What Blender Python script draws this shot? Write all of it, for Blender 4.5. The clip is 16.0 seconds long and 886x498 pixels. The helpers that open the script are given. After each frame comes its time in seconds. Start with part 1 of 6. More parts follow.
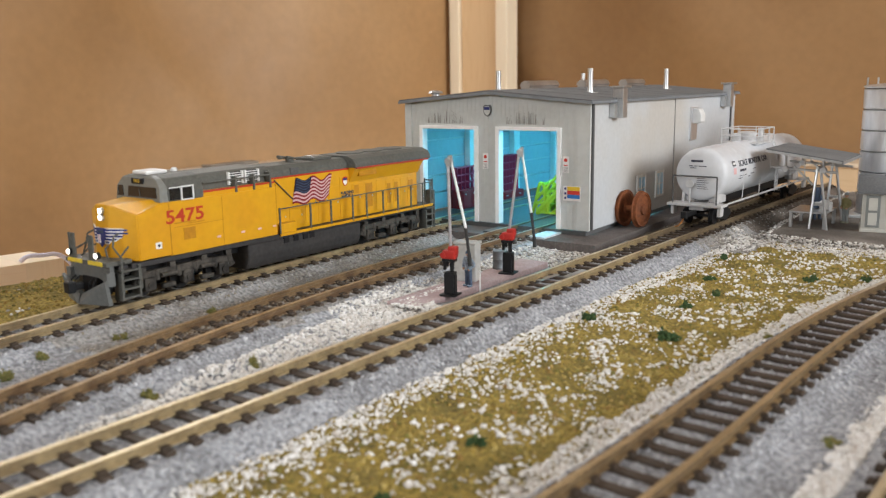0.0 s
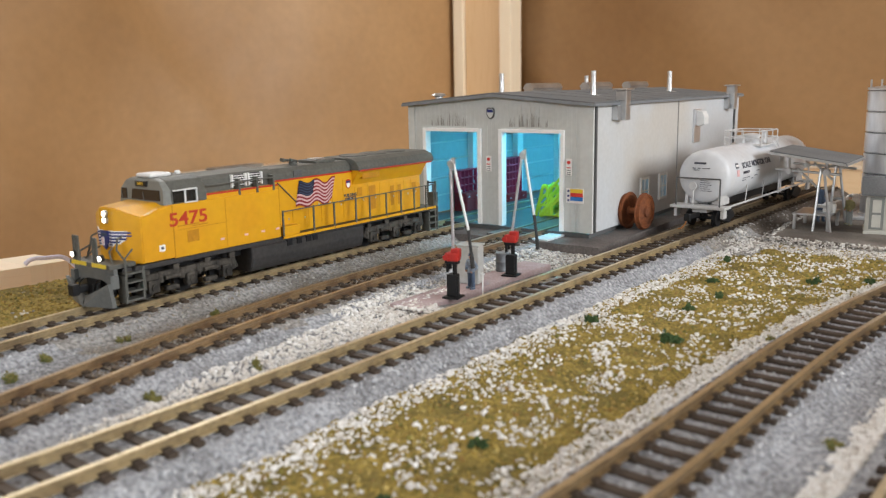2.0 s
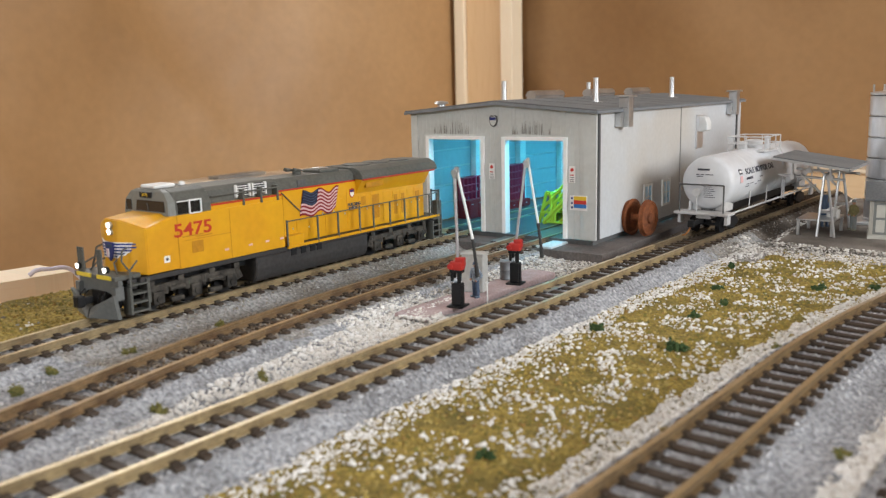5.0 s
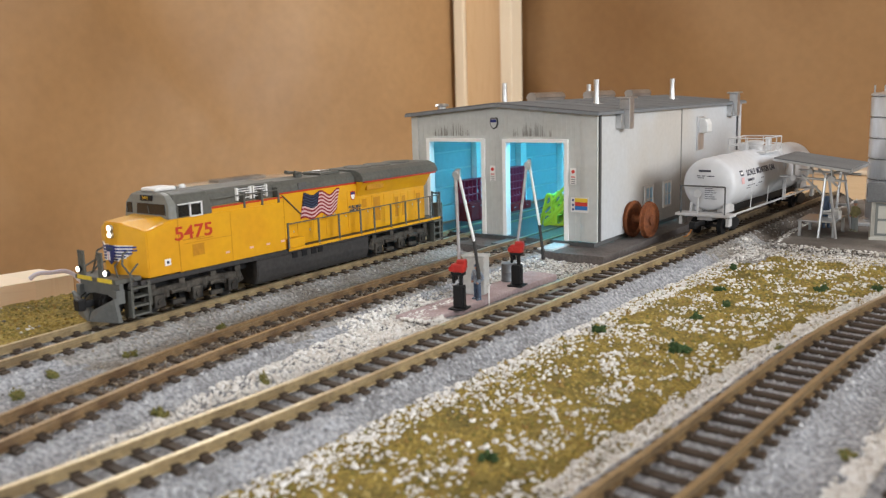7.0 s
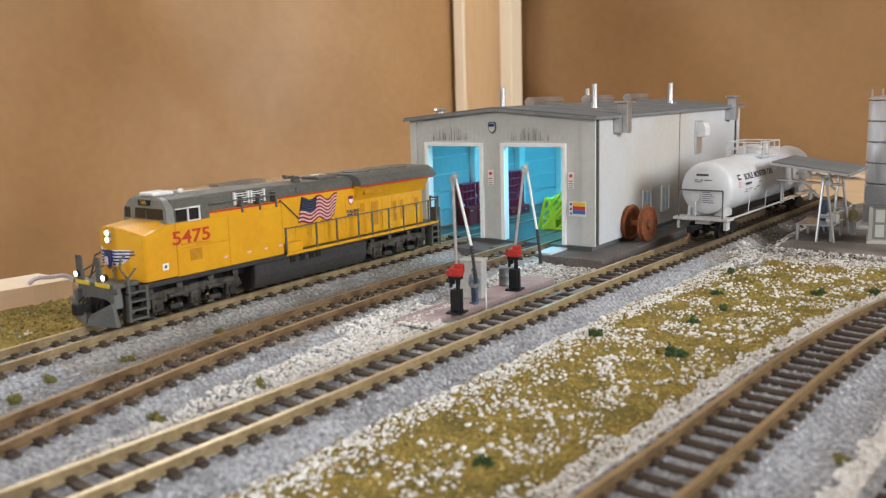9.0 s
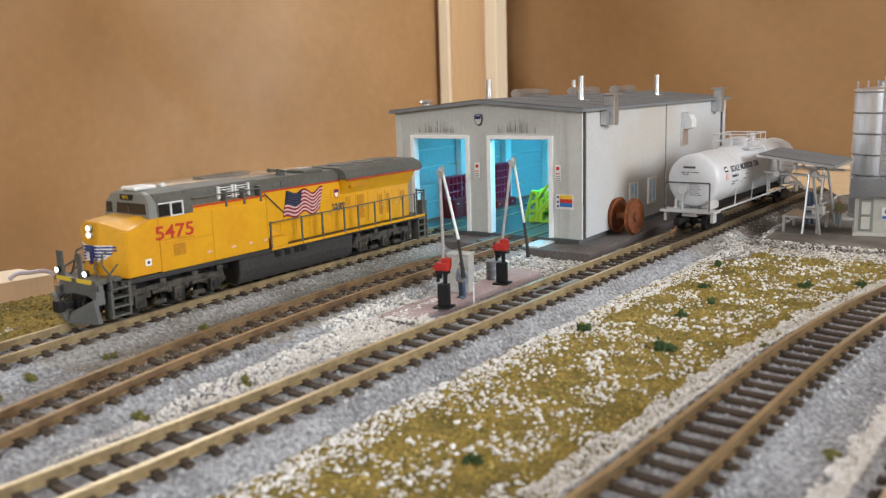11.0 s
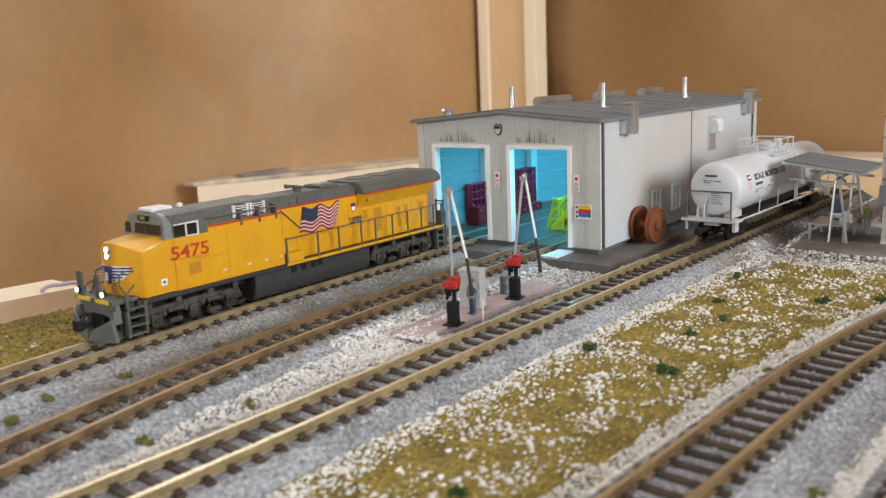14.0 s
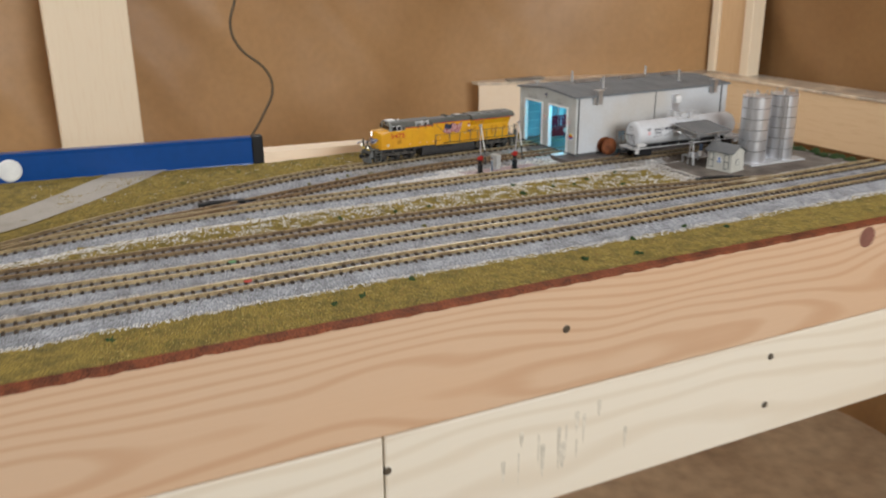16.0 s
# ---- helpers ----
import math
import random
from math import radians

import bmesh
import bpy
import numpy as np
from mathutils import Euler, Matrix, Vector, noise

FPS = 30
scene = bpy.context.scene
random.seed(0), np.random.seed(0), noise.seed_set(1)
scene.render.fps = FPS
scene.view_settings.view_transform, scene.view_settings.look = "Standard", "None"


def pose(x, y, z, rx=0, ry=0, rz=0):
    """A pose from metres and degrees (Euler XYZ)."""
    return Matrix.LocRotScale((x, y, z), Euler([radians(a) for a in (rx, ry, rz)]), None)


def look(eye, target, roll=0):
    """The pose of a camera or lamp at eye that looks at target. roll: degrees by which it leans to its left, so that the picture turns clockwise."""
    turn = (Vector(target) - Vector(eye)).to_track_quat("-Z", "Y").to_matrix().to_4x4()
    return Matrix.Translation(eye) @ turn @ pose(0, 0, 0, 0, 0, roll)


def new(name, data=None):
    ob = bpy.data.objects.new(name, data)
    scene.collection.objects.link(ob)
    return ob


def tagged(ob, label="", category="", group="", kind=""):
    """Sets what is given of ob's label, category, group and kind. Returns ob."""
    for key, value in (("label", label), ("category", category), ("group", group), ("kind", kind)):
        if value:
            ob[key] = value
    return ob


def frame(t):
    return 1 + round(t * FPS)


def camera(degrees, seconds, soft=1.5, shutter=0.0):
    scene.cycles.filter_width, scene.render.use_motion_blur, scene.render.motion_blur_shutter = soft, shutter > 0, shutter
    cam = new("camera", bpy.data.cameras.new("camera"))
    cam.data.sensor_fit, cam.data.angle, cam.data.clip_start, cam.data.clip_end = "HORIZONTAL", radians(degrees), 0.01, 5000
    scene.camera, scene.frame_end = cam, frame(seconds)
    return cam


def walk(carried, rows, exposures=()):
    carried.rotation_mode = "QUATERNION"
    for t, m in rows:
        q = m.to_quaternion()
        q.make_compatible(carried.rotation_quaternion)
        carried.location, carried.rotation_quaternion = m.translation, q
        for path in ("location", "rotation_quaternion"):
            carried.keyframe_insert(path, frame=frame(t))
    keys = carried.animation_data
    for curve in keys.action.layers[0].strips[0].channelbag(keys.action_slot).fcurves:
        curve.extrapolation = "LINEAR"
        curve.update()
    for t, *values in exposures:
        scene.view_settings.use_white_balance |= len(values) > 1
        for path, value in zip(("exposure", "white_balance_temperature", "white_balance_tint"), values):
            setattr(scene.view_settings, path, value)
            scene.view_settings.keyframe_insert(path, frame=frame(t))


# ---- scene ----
cam = camera(54.3, 16.0, soft=1.25, shutter=0.36)

PATH = [
    (0, (0.236, -0.49, 0.094), (-0.902, 1.11, -0.286), -0.9),
    (0.5, (0.237, -0.49, 0.094), (-0.907, 1.106, -0.287), -0.9),
    (1, (0.237, -0.49, 0.094), (-0.914, 1.101, -0.285), -0.9),
    (1.5, (0.237, -0.491, 0.095), (-0.911, 1.103, -0.283), -0.9),
    (2, (0.237, -0.49, 0.094), (-0.91, 1.105, -0.28), -1.0),
    (2.5, (0.237, -0.49, 0.096), (-0.912, 1.103, -0.28), -1.0),
    (3, (0.236, -0.49, 0.095), (-0.909, 1.108, -0.275), -1.1),
    (3.5, (0.235, -0.49, 0.096), (-0.907, 1.109, -0.277), -1.0),
    (4, (0.236, -0.49, 0.096), (-0.91, 1.107, -0.273), -1.2),
    (6.5, (0.236, -0.491, 0.095), (-0.918, 1.103, -0.261), -1.5),
    (7, (0.235, -0.49, 0.095), (-0.918, 1.105, -0.259), -1.6),
    (7.5, (0.236, -0.492, 0.095), (-0.918, 1.105, -0.248), -1.6),
    (8, (0.237, -0.491, 0.095), (-0.922, 1.103, -0.243), -1.7),
    (10.5, (0.236, -0.488, 0.096), (-0.901, 1.116, -0.269), -1.6),
    (11, (0.234, -0.487, 0.096), (-0.892, 1.125, -0.27), -1.7),
    (11.5, (0.234, -0.488, 0.096), (-0.887, 1.128, -0.268), -1.7),
    (12, (0.233, -0.487, 0.095), (-0.884, 1.132, -0.268), -1.7),
    (12.5, (0.234, -0.487, 0.096), (-0.883, 1.131, -0.271), -1.7),
    (13, (0.234, -0.487, 0.096), (-0.886, 1.129, -0.269), -1.8),
    (13.5, (0.236, -0.489, 0.097), (-0.899, 1.118, -0.266), -2.0),
    (14, (0.25, -0.477, 0.11), (-0.963, 1.065, -0.279), -2.5),
    (14.2, (0.271, -0.465, 0.115), (-1.002, 1.027, -0.279), -2.4),
    (14.5, (0.34, -0.478, 0.126), (-1.041, 0.914, -0.269), -1.7),
    (14.8, (0.432, -0.513, 0.148), (-1.065, 0.735, -0.299), -1.3),
    (15, (0.511, -0.552, 0.163), (-1.05, 0.619, -0.277), -1.4),
    (15.3, (0.65, -0.63, 0.211), (-0.977, 0.396, -0.336), -1.8),
    (15.5, (0.737, -0.681, 0.214), (-0.9, 0.314, -0.363), -1.2),
    (15.6, (0.788, -0.702, 0.245), (-0.848, 0.256, -0.393), -0.9),
    (15.8, (0.889, -0.727, 0.266), (-0.764, 0.19, -0.387), -1.0),
    (16, (0.977, -0.747, 0.271), (-0.687, 0.157, -0.372), -0.4),
]
walk(cam, [(t, look(eye, target, roll)) for t, eye, target, roll in PATH],
     exposures=[(0, -0.38), (14.3, -0.38), (14.9, -0.29), (15.4, -0.29), (16, -0.70)])
cam.data.dof.use_dof = True
cam.data.dof.focus_distance = 0.52
cam.data.dof.aperture_fstop = 17.0

# ---- world, window light, exposure ----
world = bpy.data.worlds.new("sky")
scene.world = world
world.use_nodes = True
wn = world.node_tree.nodes
sky = wn.new("ShaderNodeTexSky")
sky.sky_type = "NISHITA"
sky.sun_disc = False
sky.sun_elevation, sky.sun_rotation = radians(38), radians(120)
world.node_tree.links.new(sky.outputs["Color"], wn["Background"].inputs["Color"])
wn["Background"].inputs["Strength"].default_value = 0.10


def area_lamp(name, eye, target, sx, sy, watts, color):
    d = bpy.data.lights.new(name, "AREA")
    d.shape, d.size, d.size_y, d.energy, d.color = "RECTANGLE", sx, sy, watts, color
    ob = new(name, d)
    ob.matrix_world = look(eye, target)
    return ob


# daylight through the wide opening beside the layout and a second window behind the walker
area_lamp("door_daylight", (2.85, -0.05, 0.92), (-1.0, 0.1, 0.0), 1.5, 0.9, 108, (0.94, 0.97, 0.99))
area_lamp("window_daylight", (0.2, -2.85, 0.87), (0.0, 0.3, -0.1), 1.4, 0.95, 41, (0.94, 0.97, 0.99))

area_lamp("high_window_daylight", (-1.13, 0.12, 1.01), (0.2, -0.1, 0.1), 1.36, 0.56, 24, (0.955, 0.97, 0.97))


# ---- materials ----
def mat(name, color, rough=0.6, metal=0.0, vary=0.25, grain=900.0, blotch=60.0, bump=0.0, bump_scale=None, second=None, emit=0.0, coat=0.0, stretch=None, spec=0.4):
    """Two scales of colour variation (grain, blotches), an optional second colour in the blotches, and fine relief."""
    m = bpy.data.materials.new(name)
    m.use_nodes = True
    nt = m.node_tree
    n, ln = nt.nodes, nt.links
    b = n["Principled BSDF"]
    tc = n.new("ShaderNodeTexCoord")
    src = tc.outputs["Object"]
    if stretch:
        mp = n.new("ShaderNodeMapping")
        mp.inputs["Scale"].default_value = stretch
        ln.new(src, mp.inputs["Vector"])
        src = mp.outputs["Vector"]
    n1, n2 = n.new("ShaderNodeTexNoise"), n.new("ShaderNodeTexNoise")
    for k, s in ((n1, grain), (n2, blotch)):
        k.inputs["Scale"].default_value = s
        k.inputs["Detail"].default_value = 3.0
        ln.new(src, k.inputs["Vector"])
    c2 = second or tuple(c * 0.7 for c in color)
    mix = n.new("ShaderNodeMix")
    mix.data_type = "RGBA"
    mix.inputs[6].default_value, mix.inputs[7].default_value = (*color, 1), (*c2, 1)
    rng = n.new("ShaderNodeMapRange")
    rng.inputs[1].default_value, rng.inputs[2].default_value = 0.42, 0.66
    ln.new(n2.outputs["Fac"], rng.inputs[0])
    mul = n.new("ShaderNodeMath")
    mul.operation = "MULTIPLY"
    mul.inputs[1].default_value = 1.0 if second else min(1.0, vary * 2.2)
    ln.new(rng.outputs[0], mul.inputs[0])
    ln.new(mul.outputs[0], mix.inputs[0])
    hsv = n.new("ShaderNodeHueSaturation")
    gr = n.new("ShaderNodeMapRange")
    gr.inputs[1].default_value, gr.inputs[2].default_value = 0.25, 0.75
    gr.inputs[3].default_value, gr.inputs[4].default_value = 1 - vary, 1 + vary
    ln.new(n1.outputs["Fac"], gr.inputs[0])
    ln.new(gr.outputs[0], hsv.inputs["Value"])
    ln.new(mix.outputs[2], hsv.inputs["Color"])
    ln.new(hsv.outputs["Color"], b.inputs["Base Color"])
    b.inputs["Roughness"].default_value, b.inputs["Metallic"].default_value = rough, metal
    b.inputs["Coat Weight"].default_value, b.inputs["Specular IOR Level"].default_value = coat, spec
    if bump:
        bp = n.new("ShaderNodeBump")
        bp.inputs["Strength"].default_value = 0.6
        bp.inputs["Distance"].default_value = bump
        if bump_scale:
            n3 = n.new("ShaderNodeTexNoise")
            n3.inputs["Scale"].default_value = bump_scale
            n3.inputs["Detail"].default_value = 4.0
            ln.new(src, n3.inputs["Vector"])
            ln.new(n3.outputs["Fac"], bp.inputs["Height"])
        else:
            ln.new(n1.outputs["Fac"], bp.inputs["Height"])
        ln.new(bp.outputs["Normal"], b.inputs["Normal"])
    if emit:
        b.inputs["Emission Color"].default_value = (*color, 1)
        b.inputs["Emission Strength"].default_value = emit
    return m


def island_mat(name, ramp, rough=0.9, by_object=False):
    """Loose grains or alike pieces: each one takes its own tone from a ramp."""
    m = bpy.data.materials.new(name)
    m.use_nodes = True
    n, ln = m.node_tree.nodes, m.node_tree.links
    cr = n.new("ShaderNodeValToRGB")
    while len(cr.color_ramp.elements) < len(ramp):
        cr.color_ramp.elements.new(0.5)
    for i, (e, c) in enumerate(zip(cr.color_ramp.elements, ramp)):
        e.position, e.color = i / (len(ramp) - 1), (*c, 1)
    if by_object:
        ln.new(n.new("ShaderNodeObjectInfo").outputs["Random"], cr.inputs["Fac"])
    else:
        ln.new(n.new("ShaderNodeNewGeometry").outputs["Random Per Island"], cr.inputs["Fac"])
    ln.new(cr.outputs["Color"], n["Principled BSDF"].inputs["Base Color"])
    n["Principled BSDF"].inputs["Roughness"].default_value = rough
    return m


def wood_mat(name, light, dark, axis_stretch, rough=0.65, scale=9.0):
    """Sawn softwood: long wavy grain lines, faint knots and pores."""
    m = bpy.data.materials.new(name)
    m.use_nodes = True
    n, ln = m.node_tree.nodes, m.node_tree.links
    b = n["Principled BSDF"]
    tc, mp = n.new("ShaderNodeTexCoord"), n.new("ShaderNodeMapping")
    mp.inputs["Scale"].default_value = axis_stretch
    ln.new(tc.outputs["Object"], mp.inputs["Vector"])
    big, fine = n.new("ShaderNodeTexNoise"), n.new("ShaderNodeTexNoise")
    big.inputs["Scale"].default_value, fine.inputs["Scale"].default_value = scale, scale * 14
    big.inputs["Detail"].default_value = fine.inputs["Detail"].default_value = 4
    ln.new(mp.outputs["Vector"], big.inputs["Vector"])
    ln.new(mp.outputs["Vector"], fine.inputs["Vector"])
    wv = n.new("ShaderNodeMath")
    wv.operation = "MULTIPLY_ADD"
    wv.inputs[1].default_value, wv.inputs[2].default_value = 38.0, 0.0
    ln.new(big.outputs["Fac"], wv.inputs[0])
    sn = n.new("ShaderNodeMath")
    sn.operation = "SINE"
    ln.new(wv.outputs[0], sn.inputs[0])
    r1 = n.new("ShaderNodeMapRange")
    r1.inputs[1].default_value, r1.inputs[2].default_value = 0.7, 1.9
    ln.new(sn.outputs[0], r1.inputs[0])
    add = n.new("ShaderNodeMath")
    add.operation = "MULTIPLY_ADD"
    add.inputs[1].default_value = 0.45
    ln.new(fine.outputs["Fac"], add.inputs[0])
    ln.new(r1.outputs[0], add.inputs[2])
    mix = n.new("ShaderNodeMix")
    mix.data_type = "RGBA"
    mix.inputs[6].default_value, mix.inputs[7].default_value = (*light, 1), (*dark, 1)
    ln.new(add.outputs[0], mix.inputs[0])
    ln.new(mix.outputs[2], b.inputs["Base Color"])
    b.inputs["Roughness"].default_value = rough
    bp = n.new("ShaderNodeBump")
    bp.inputs["Strength"].default_value, bp.inputs["Distance"].default_value = 0.3, 0.0006
    ln.new(add.outputs[0], bp.inputs["Height"])
    ln.new(bp.outputs["Normal"], b.inputs["Normal"])
    return m


def ring_wood(name, light, dark, pith, rough=0.6, spacing=11.0, tint=None):
    """Plain-sawn pine board along y: growth rings round a pith line behind the face, bent and spread along the board."""
    m = bpy.data.materials.new(name)
    m.use_nodes = True
    n, ln = m.node_tree.nodes, m.node_tree.links
    b = n["Principled BSDF"]
    tc, mp, wob = n.new("ShaderNodeTexCoord"), n.new("ShaderNodeMapping"), n.new("ShaderNodeMapping")
    mp.inputs["Location"].default_value = pith
    mp.inputs["Scale"].default_value = (1.0, 0.055, 1.0)
    mp.inputs["Rotation"].default_value = (radians(4.5), 0, 0)
    wob.inputs["Scale"].default_value = (3.0, 0.9, 3.0)
    ln.new(tc.outputs["Object"], mp.inputs["Vector"])
    ln.new(tc.outputs["Object"], wob.inputs["Vector"])
    bend = n.new("ShaderNodeTexNoise")
    bend.inputs["Scale"].default_value, bend.inputs["Detail"].default_value = 2.4, 2.0
    ln.new(wob.outputs["Vector"], bend.inputs["Vector"])
    mixv = n.new("ShaderNodeVectorMath")
    mixv.operation = "MULTIPLY_ADD"
    mixv.inputs[1].default_value = (0.05, 0.0, 0.05)
    ln.new(bend.outputs["Color"], mixv.inputs[0])
    ln.new(mp.outputs["Vector"], mixv.inputs[2])
    wave = n.new("ShaderNodeTexWave")
    wave.wave_type, wave.rings_direction, wave.wave_profile = "RINGS", "Y", "SIN"
    wave.inputs["Scale"].default_value, wave.inputs["Distortion"].default_value = spacing, 0.6
    wave.inputs["Detail"].default_value, wave.inputs["Detail Scale"].default_value = 2.0, 1.5
    ln.new(mixv.outputs[0], wave.inputs["Vector"])
    fib_map, fib = n.new("ShaderNodeMapping"), n.new("ShaderNodeTexNoise")
    fib_map.inputs["Scale"].default_value = (90.0, 2.0, 90.0)
    fib.inputs["Scale"].default_value, fib.inputs["Detail"].default_value = 6.0, 3.0
    ln.new(tc.outputs["Object"], fib_map.inputs["Vector"])
    ln.new(fib_map.outputs["Vector"], fib.inputs["Vector"])
    late = n.new("ShaderNodeMapRange")
    late.inputs[1].default_value, late.inputs[2].default_value, late.inputs[4].default_value = 0.5, 1.0, 0.7
    ln.new(wave.outputs["Fac"], late.inputs[0])
    add = n.new("ShaderNodeMath")
    add.operation = "MULTIPLY_ADD"
    add.inputs[1].default_value = 0.28
    ln.new(fib.outputs["Fac"], add.inputs[0])
    ln.new(late.outputs[0], add.inputs[2])
    mix = n.new("ShaderNodeMix")
    mix.data_type = "RGBA"
    mix.inputs[6].default_value, mix.inputs[7].default_value = (*light, 1), (*dark, 1)
    ln.new(add.outputs[0], mix.inputs[0])
    blot = n.new("ShaderNodeTexNoise")
    blot.inputs["Scale"].default_value = 3.0
    ln.new(wob.outputs["Vector"], blot.inputs["Vector"])
    hue = n.new("ShaderNodeMix")
    hue.data_type, hue.blend_type = "RGBA", "MULTIPLY"
    hue.inputs[7].default_value = (*(tint or (1.0, 0.93, 0.86)), 1)
    ln.new(blot.outputs["Fac"], hue.inputs[0])
    ln.new(mix.outputs[2], hue.inputs[6])
    ln.new(hue.outputs[2], b.inputs["Base Color"])
    b.inputs["Roughness"].default_value = rough
    bp = n.new("ShaderNodeBump")
    bp.inputs["Strength"].default_value, bp.inputs["Distance"].default_value = 0.25, 0.0005
    ln.new(add.outputs[0], bp.inputs["Height"])
    ln.new(bp.outputs["Normal"], b.inputs["Normal"])
    return m


M = {}
M["turf"] = mat("turf", (0.30, 0.22, 0.048), 0.95, vary=0.6, grain=600, blotch=70, bump=0.003, second=(0.17, 0.13, 0.03))
M["ballast"] = mat("ballast", (0.36, 0.37, 0.395), 0.95, vary=0.65, grain=620, blotch=45, bump=0.003, second=(0.25, 0.255, 0.27))
M["dirty_ballast"] = mat("dirty_ballast", (0.34, 0.335, 0.33), 0.95, vary=0.6, grain=620, blotch=30, bump=0.003, second=(0.22, 0.20, 0.175))
M["bank"] = mat("bank", (0.20, 0.058, 0.025), 0.7, vary=0.5, grain=500, blotch=60, bump=0.001, second=(0.11, 0.036, 0.017), spec=0.2)
M["road"] = mat("road", (0.46, 0.435, 0.39), 0.9, vary=0.15, grain=700, blotch=18, bump=0.0003, second=(0.39, 0.36, 0.31))
for k, c, c2, top in (("A", (0.29, 0.22, 0.12), (0.17, 0.12, 0.065), (0.56, 0.46, 0.29)), ("B", (0.22, 0.145, 0.075), (0.12, 0.072, 0.038), (0.36, 0.26, 0.15)),
                      ("C", (0.34, 0.26, 0.14), (0.22, 0.16, 0.085), (0.66, 0.56, 0.37)), ("D", (0.205, 0.138, 0.068), (0.115, 0.074, 0.038), (0.50, 0.385, 0.225)),
                      ("E", (0.40, 0.31, 0.17), (0.22, 0.16, 0.085), (0.74, 0.65, 0.46)), ("F", (0.38, 0.29, 0.155), (0.18, 0.125, 0.066), (0.74, 0.65, 0.46))):
    M["rail_" + k] = mat("rail_side", c, 0.4, 0.2 if k in "CDEF" else 0.1, vary=0.3, grain=400, blotch=75, bump=0.0001, second=c2, spec=0.6)
    M["rail_top_" + k] = mat("rail_top", top, 0.3, 0.55, vary=0.15, grain=350, blotch=14, second=tuple(v * 0.78 for v in top), spec=0.6)
# brown rails by the tank car, with the shade there painted into the colour
M["rail_shaded"] = mat("rail_shaded", (0.16, 0.115, 0.065), 0.55, 0.1, vary=0.3, grain=400, blotch=75, second=(0.10, 0.07, 0.04))
M["rail_top_shaded"] = mat("rail_top_shaded", (0.30, 0.235, 0.145), 0.5, 0.3, vary=0.2, grain=350, blotch=40, second=(0.20, 0.155, 0.095))
M["tie"] = island_mat("tie", [(0.034, 0.022, 0.014), (0.068, 0.046, 0.030), (0.048, 0.033, 0.022)], 0.75, by_object=True)
M["tie_far"] = island_mat("tie_far", [(0.034, 0.022, 0.014), (0.068, 0.046, 0.030), (0.048, 0.033, 0.022)], 0.75)
M["stone"] = island_mat("stone", [(0.70, 0.68, 0.65), (0.84, 0.83, 0.81), (0.62, 0.58, 0.53), (0.80, 0.78, 0.75), (0.52, 0.49, 0.45), (0.86, 0.85, 0.84)], 0.9)
M["grit"] = island_mat("grit", [(0.34, 0.345, 0.37), (0.48, 0.485, 0.51), (0.19, 0.19, 0.205), (0.60, 0.605, 0.62), (0.27, 0.275, 0.29)], 0.9)
M["grit_dirty"] = island_mat("grit_dirty", [(0.26, 0.25, 0.24), (0.42, 0.41, 0.40), (0.16, 0.135, 0.11), (0.52, 0.50, 0.48), (0.27, 0.225, 0.165), (0.33, 0.31, 0.28)], 0.9)
M["foam"] = island_mat("foam", [(0.28, 0.195, 0.042), (0.40, 0.29, 0.07), (0.31, 0.225, 0.05), (0.16, 0.13, 0.03), (0.48, 0.37, 0.12), (0.26, 0.15, 0.04), (0.20, 0.18, 0.04), (0.12, 0.10, 0.025)], 0.95)
M["bush"] = island_mat("bush", [(0.018, 0.045, 0.014), (0.045, 0.09, 0.025), (0.03, 0.06, 0.015), (0.07, 0.10, 0.03)], 0.95)
M["weed"] = island_mat("weed", [(0.16, 0.16, 0.04), (0.26, 0.22, 0.07), (0.09, 0.11, 0.03), (0.20, 0.15, 0.05)], 0.95)
M["paper"] = mat("paper", (0.455, 0.270, 0.124), 0.45, vary=0.06, grain=60, blotch=1.7, bump=0.03, bump_scale=2.2, second=(0.35, 0.198, 0.086), spec=0.4)
# darker copy of the kraft paper: the north wall's shade is in its colour
M["paper_shaded"] = mat("paper_shaded", (0.30, 0.166, 0.068), 0.55, vary=0.06, grain=60, blotch=1.7, bump=0.03, bump_scale=2.2, second=(0.235, 0.122, 0.048), spec=0.3)
M["pine"] = ring_wood("pine", (0.57, 0.415, 0.285), (0.485, 0.315, 0.195), (0.03, 0.0, 0.075), spacing=46.0, tint=(1.0, 0.90, 0.80))
M["pine_back"] = wood_mat("pine_back", (0.90, 0.76, 0.58), (0.82, 0.64, 0.45), (5.0, 0.2, 5.0))
M["pine_pale"] = ring_wood("pine_pale", (0.70, 0.65, 0.55), (0.63, 0.56, 0.45), (0.09, 0.0, 0.22), spacing=24.0, tint=(1.0, 0.97, 0.92))
M["stain"] = mat("stain", (0.60, 0.55, 0.455), 0.8, vary=0.15, grain=200, blotch=60, second=(0.50, 0.455, 0.37))
M["pine_up"] = wood_mat("pine_up", (0.74, 0.52, 0.30), (0.62, 0.39, 0.19), (6.0, 6.0, 0.3))
M["pine_up_pale"] = wood_mat("pine_up_pale", (0.86, 0.74, 0.56), (0.77, 0.61, 0.42), (6.0, 6.0, 0.3))
M["pine_x"] = wood_mat("pine_x", (0.74, 0.55, 0.34), (0.58, 0.38, 0.2), (0.35, 5.0, 5.0))
M["bench_top"] = mat("bench_top", (0.72, 0.60, 0.45), 0.35, vary=0.2, grain=60, blotch=9, second=(0.30, 0.265, 0.23))
M["bench_grime"] = mat("bench_grime", (0.20, 0.185, 0.17), 0.7, vary=0.3, grain=80, blotch=30, second=(0.30, 0.27, 0.23))
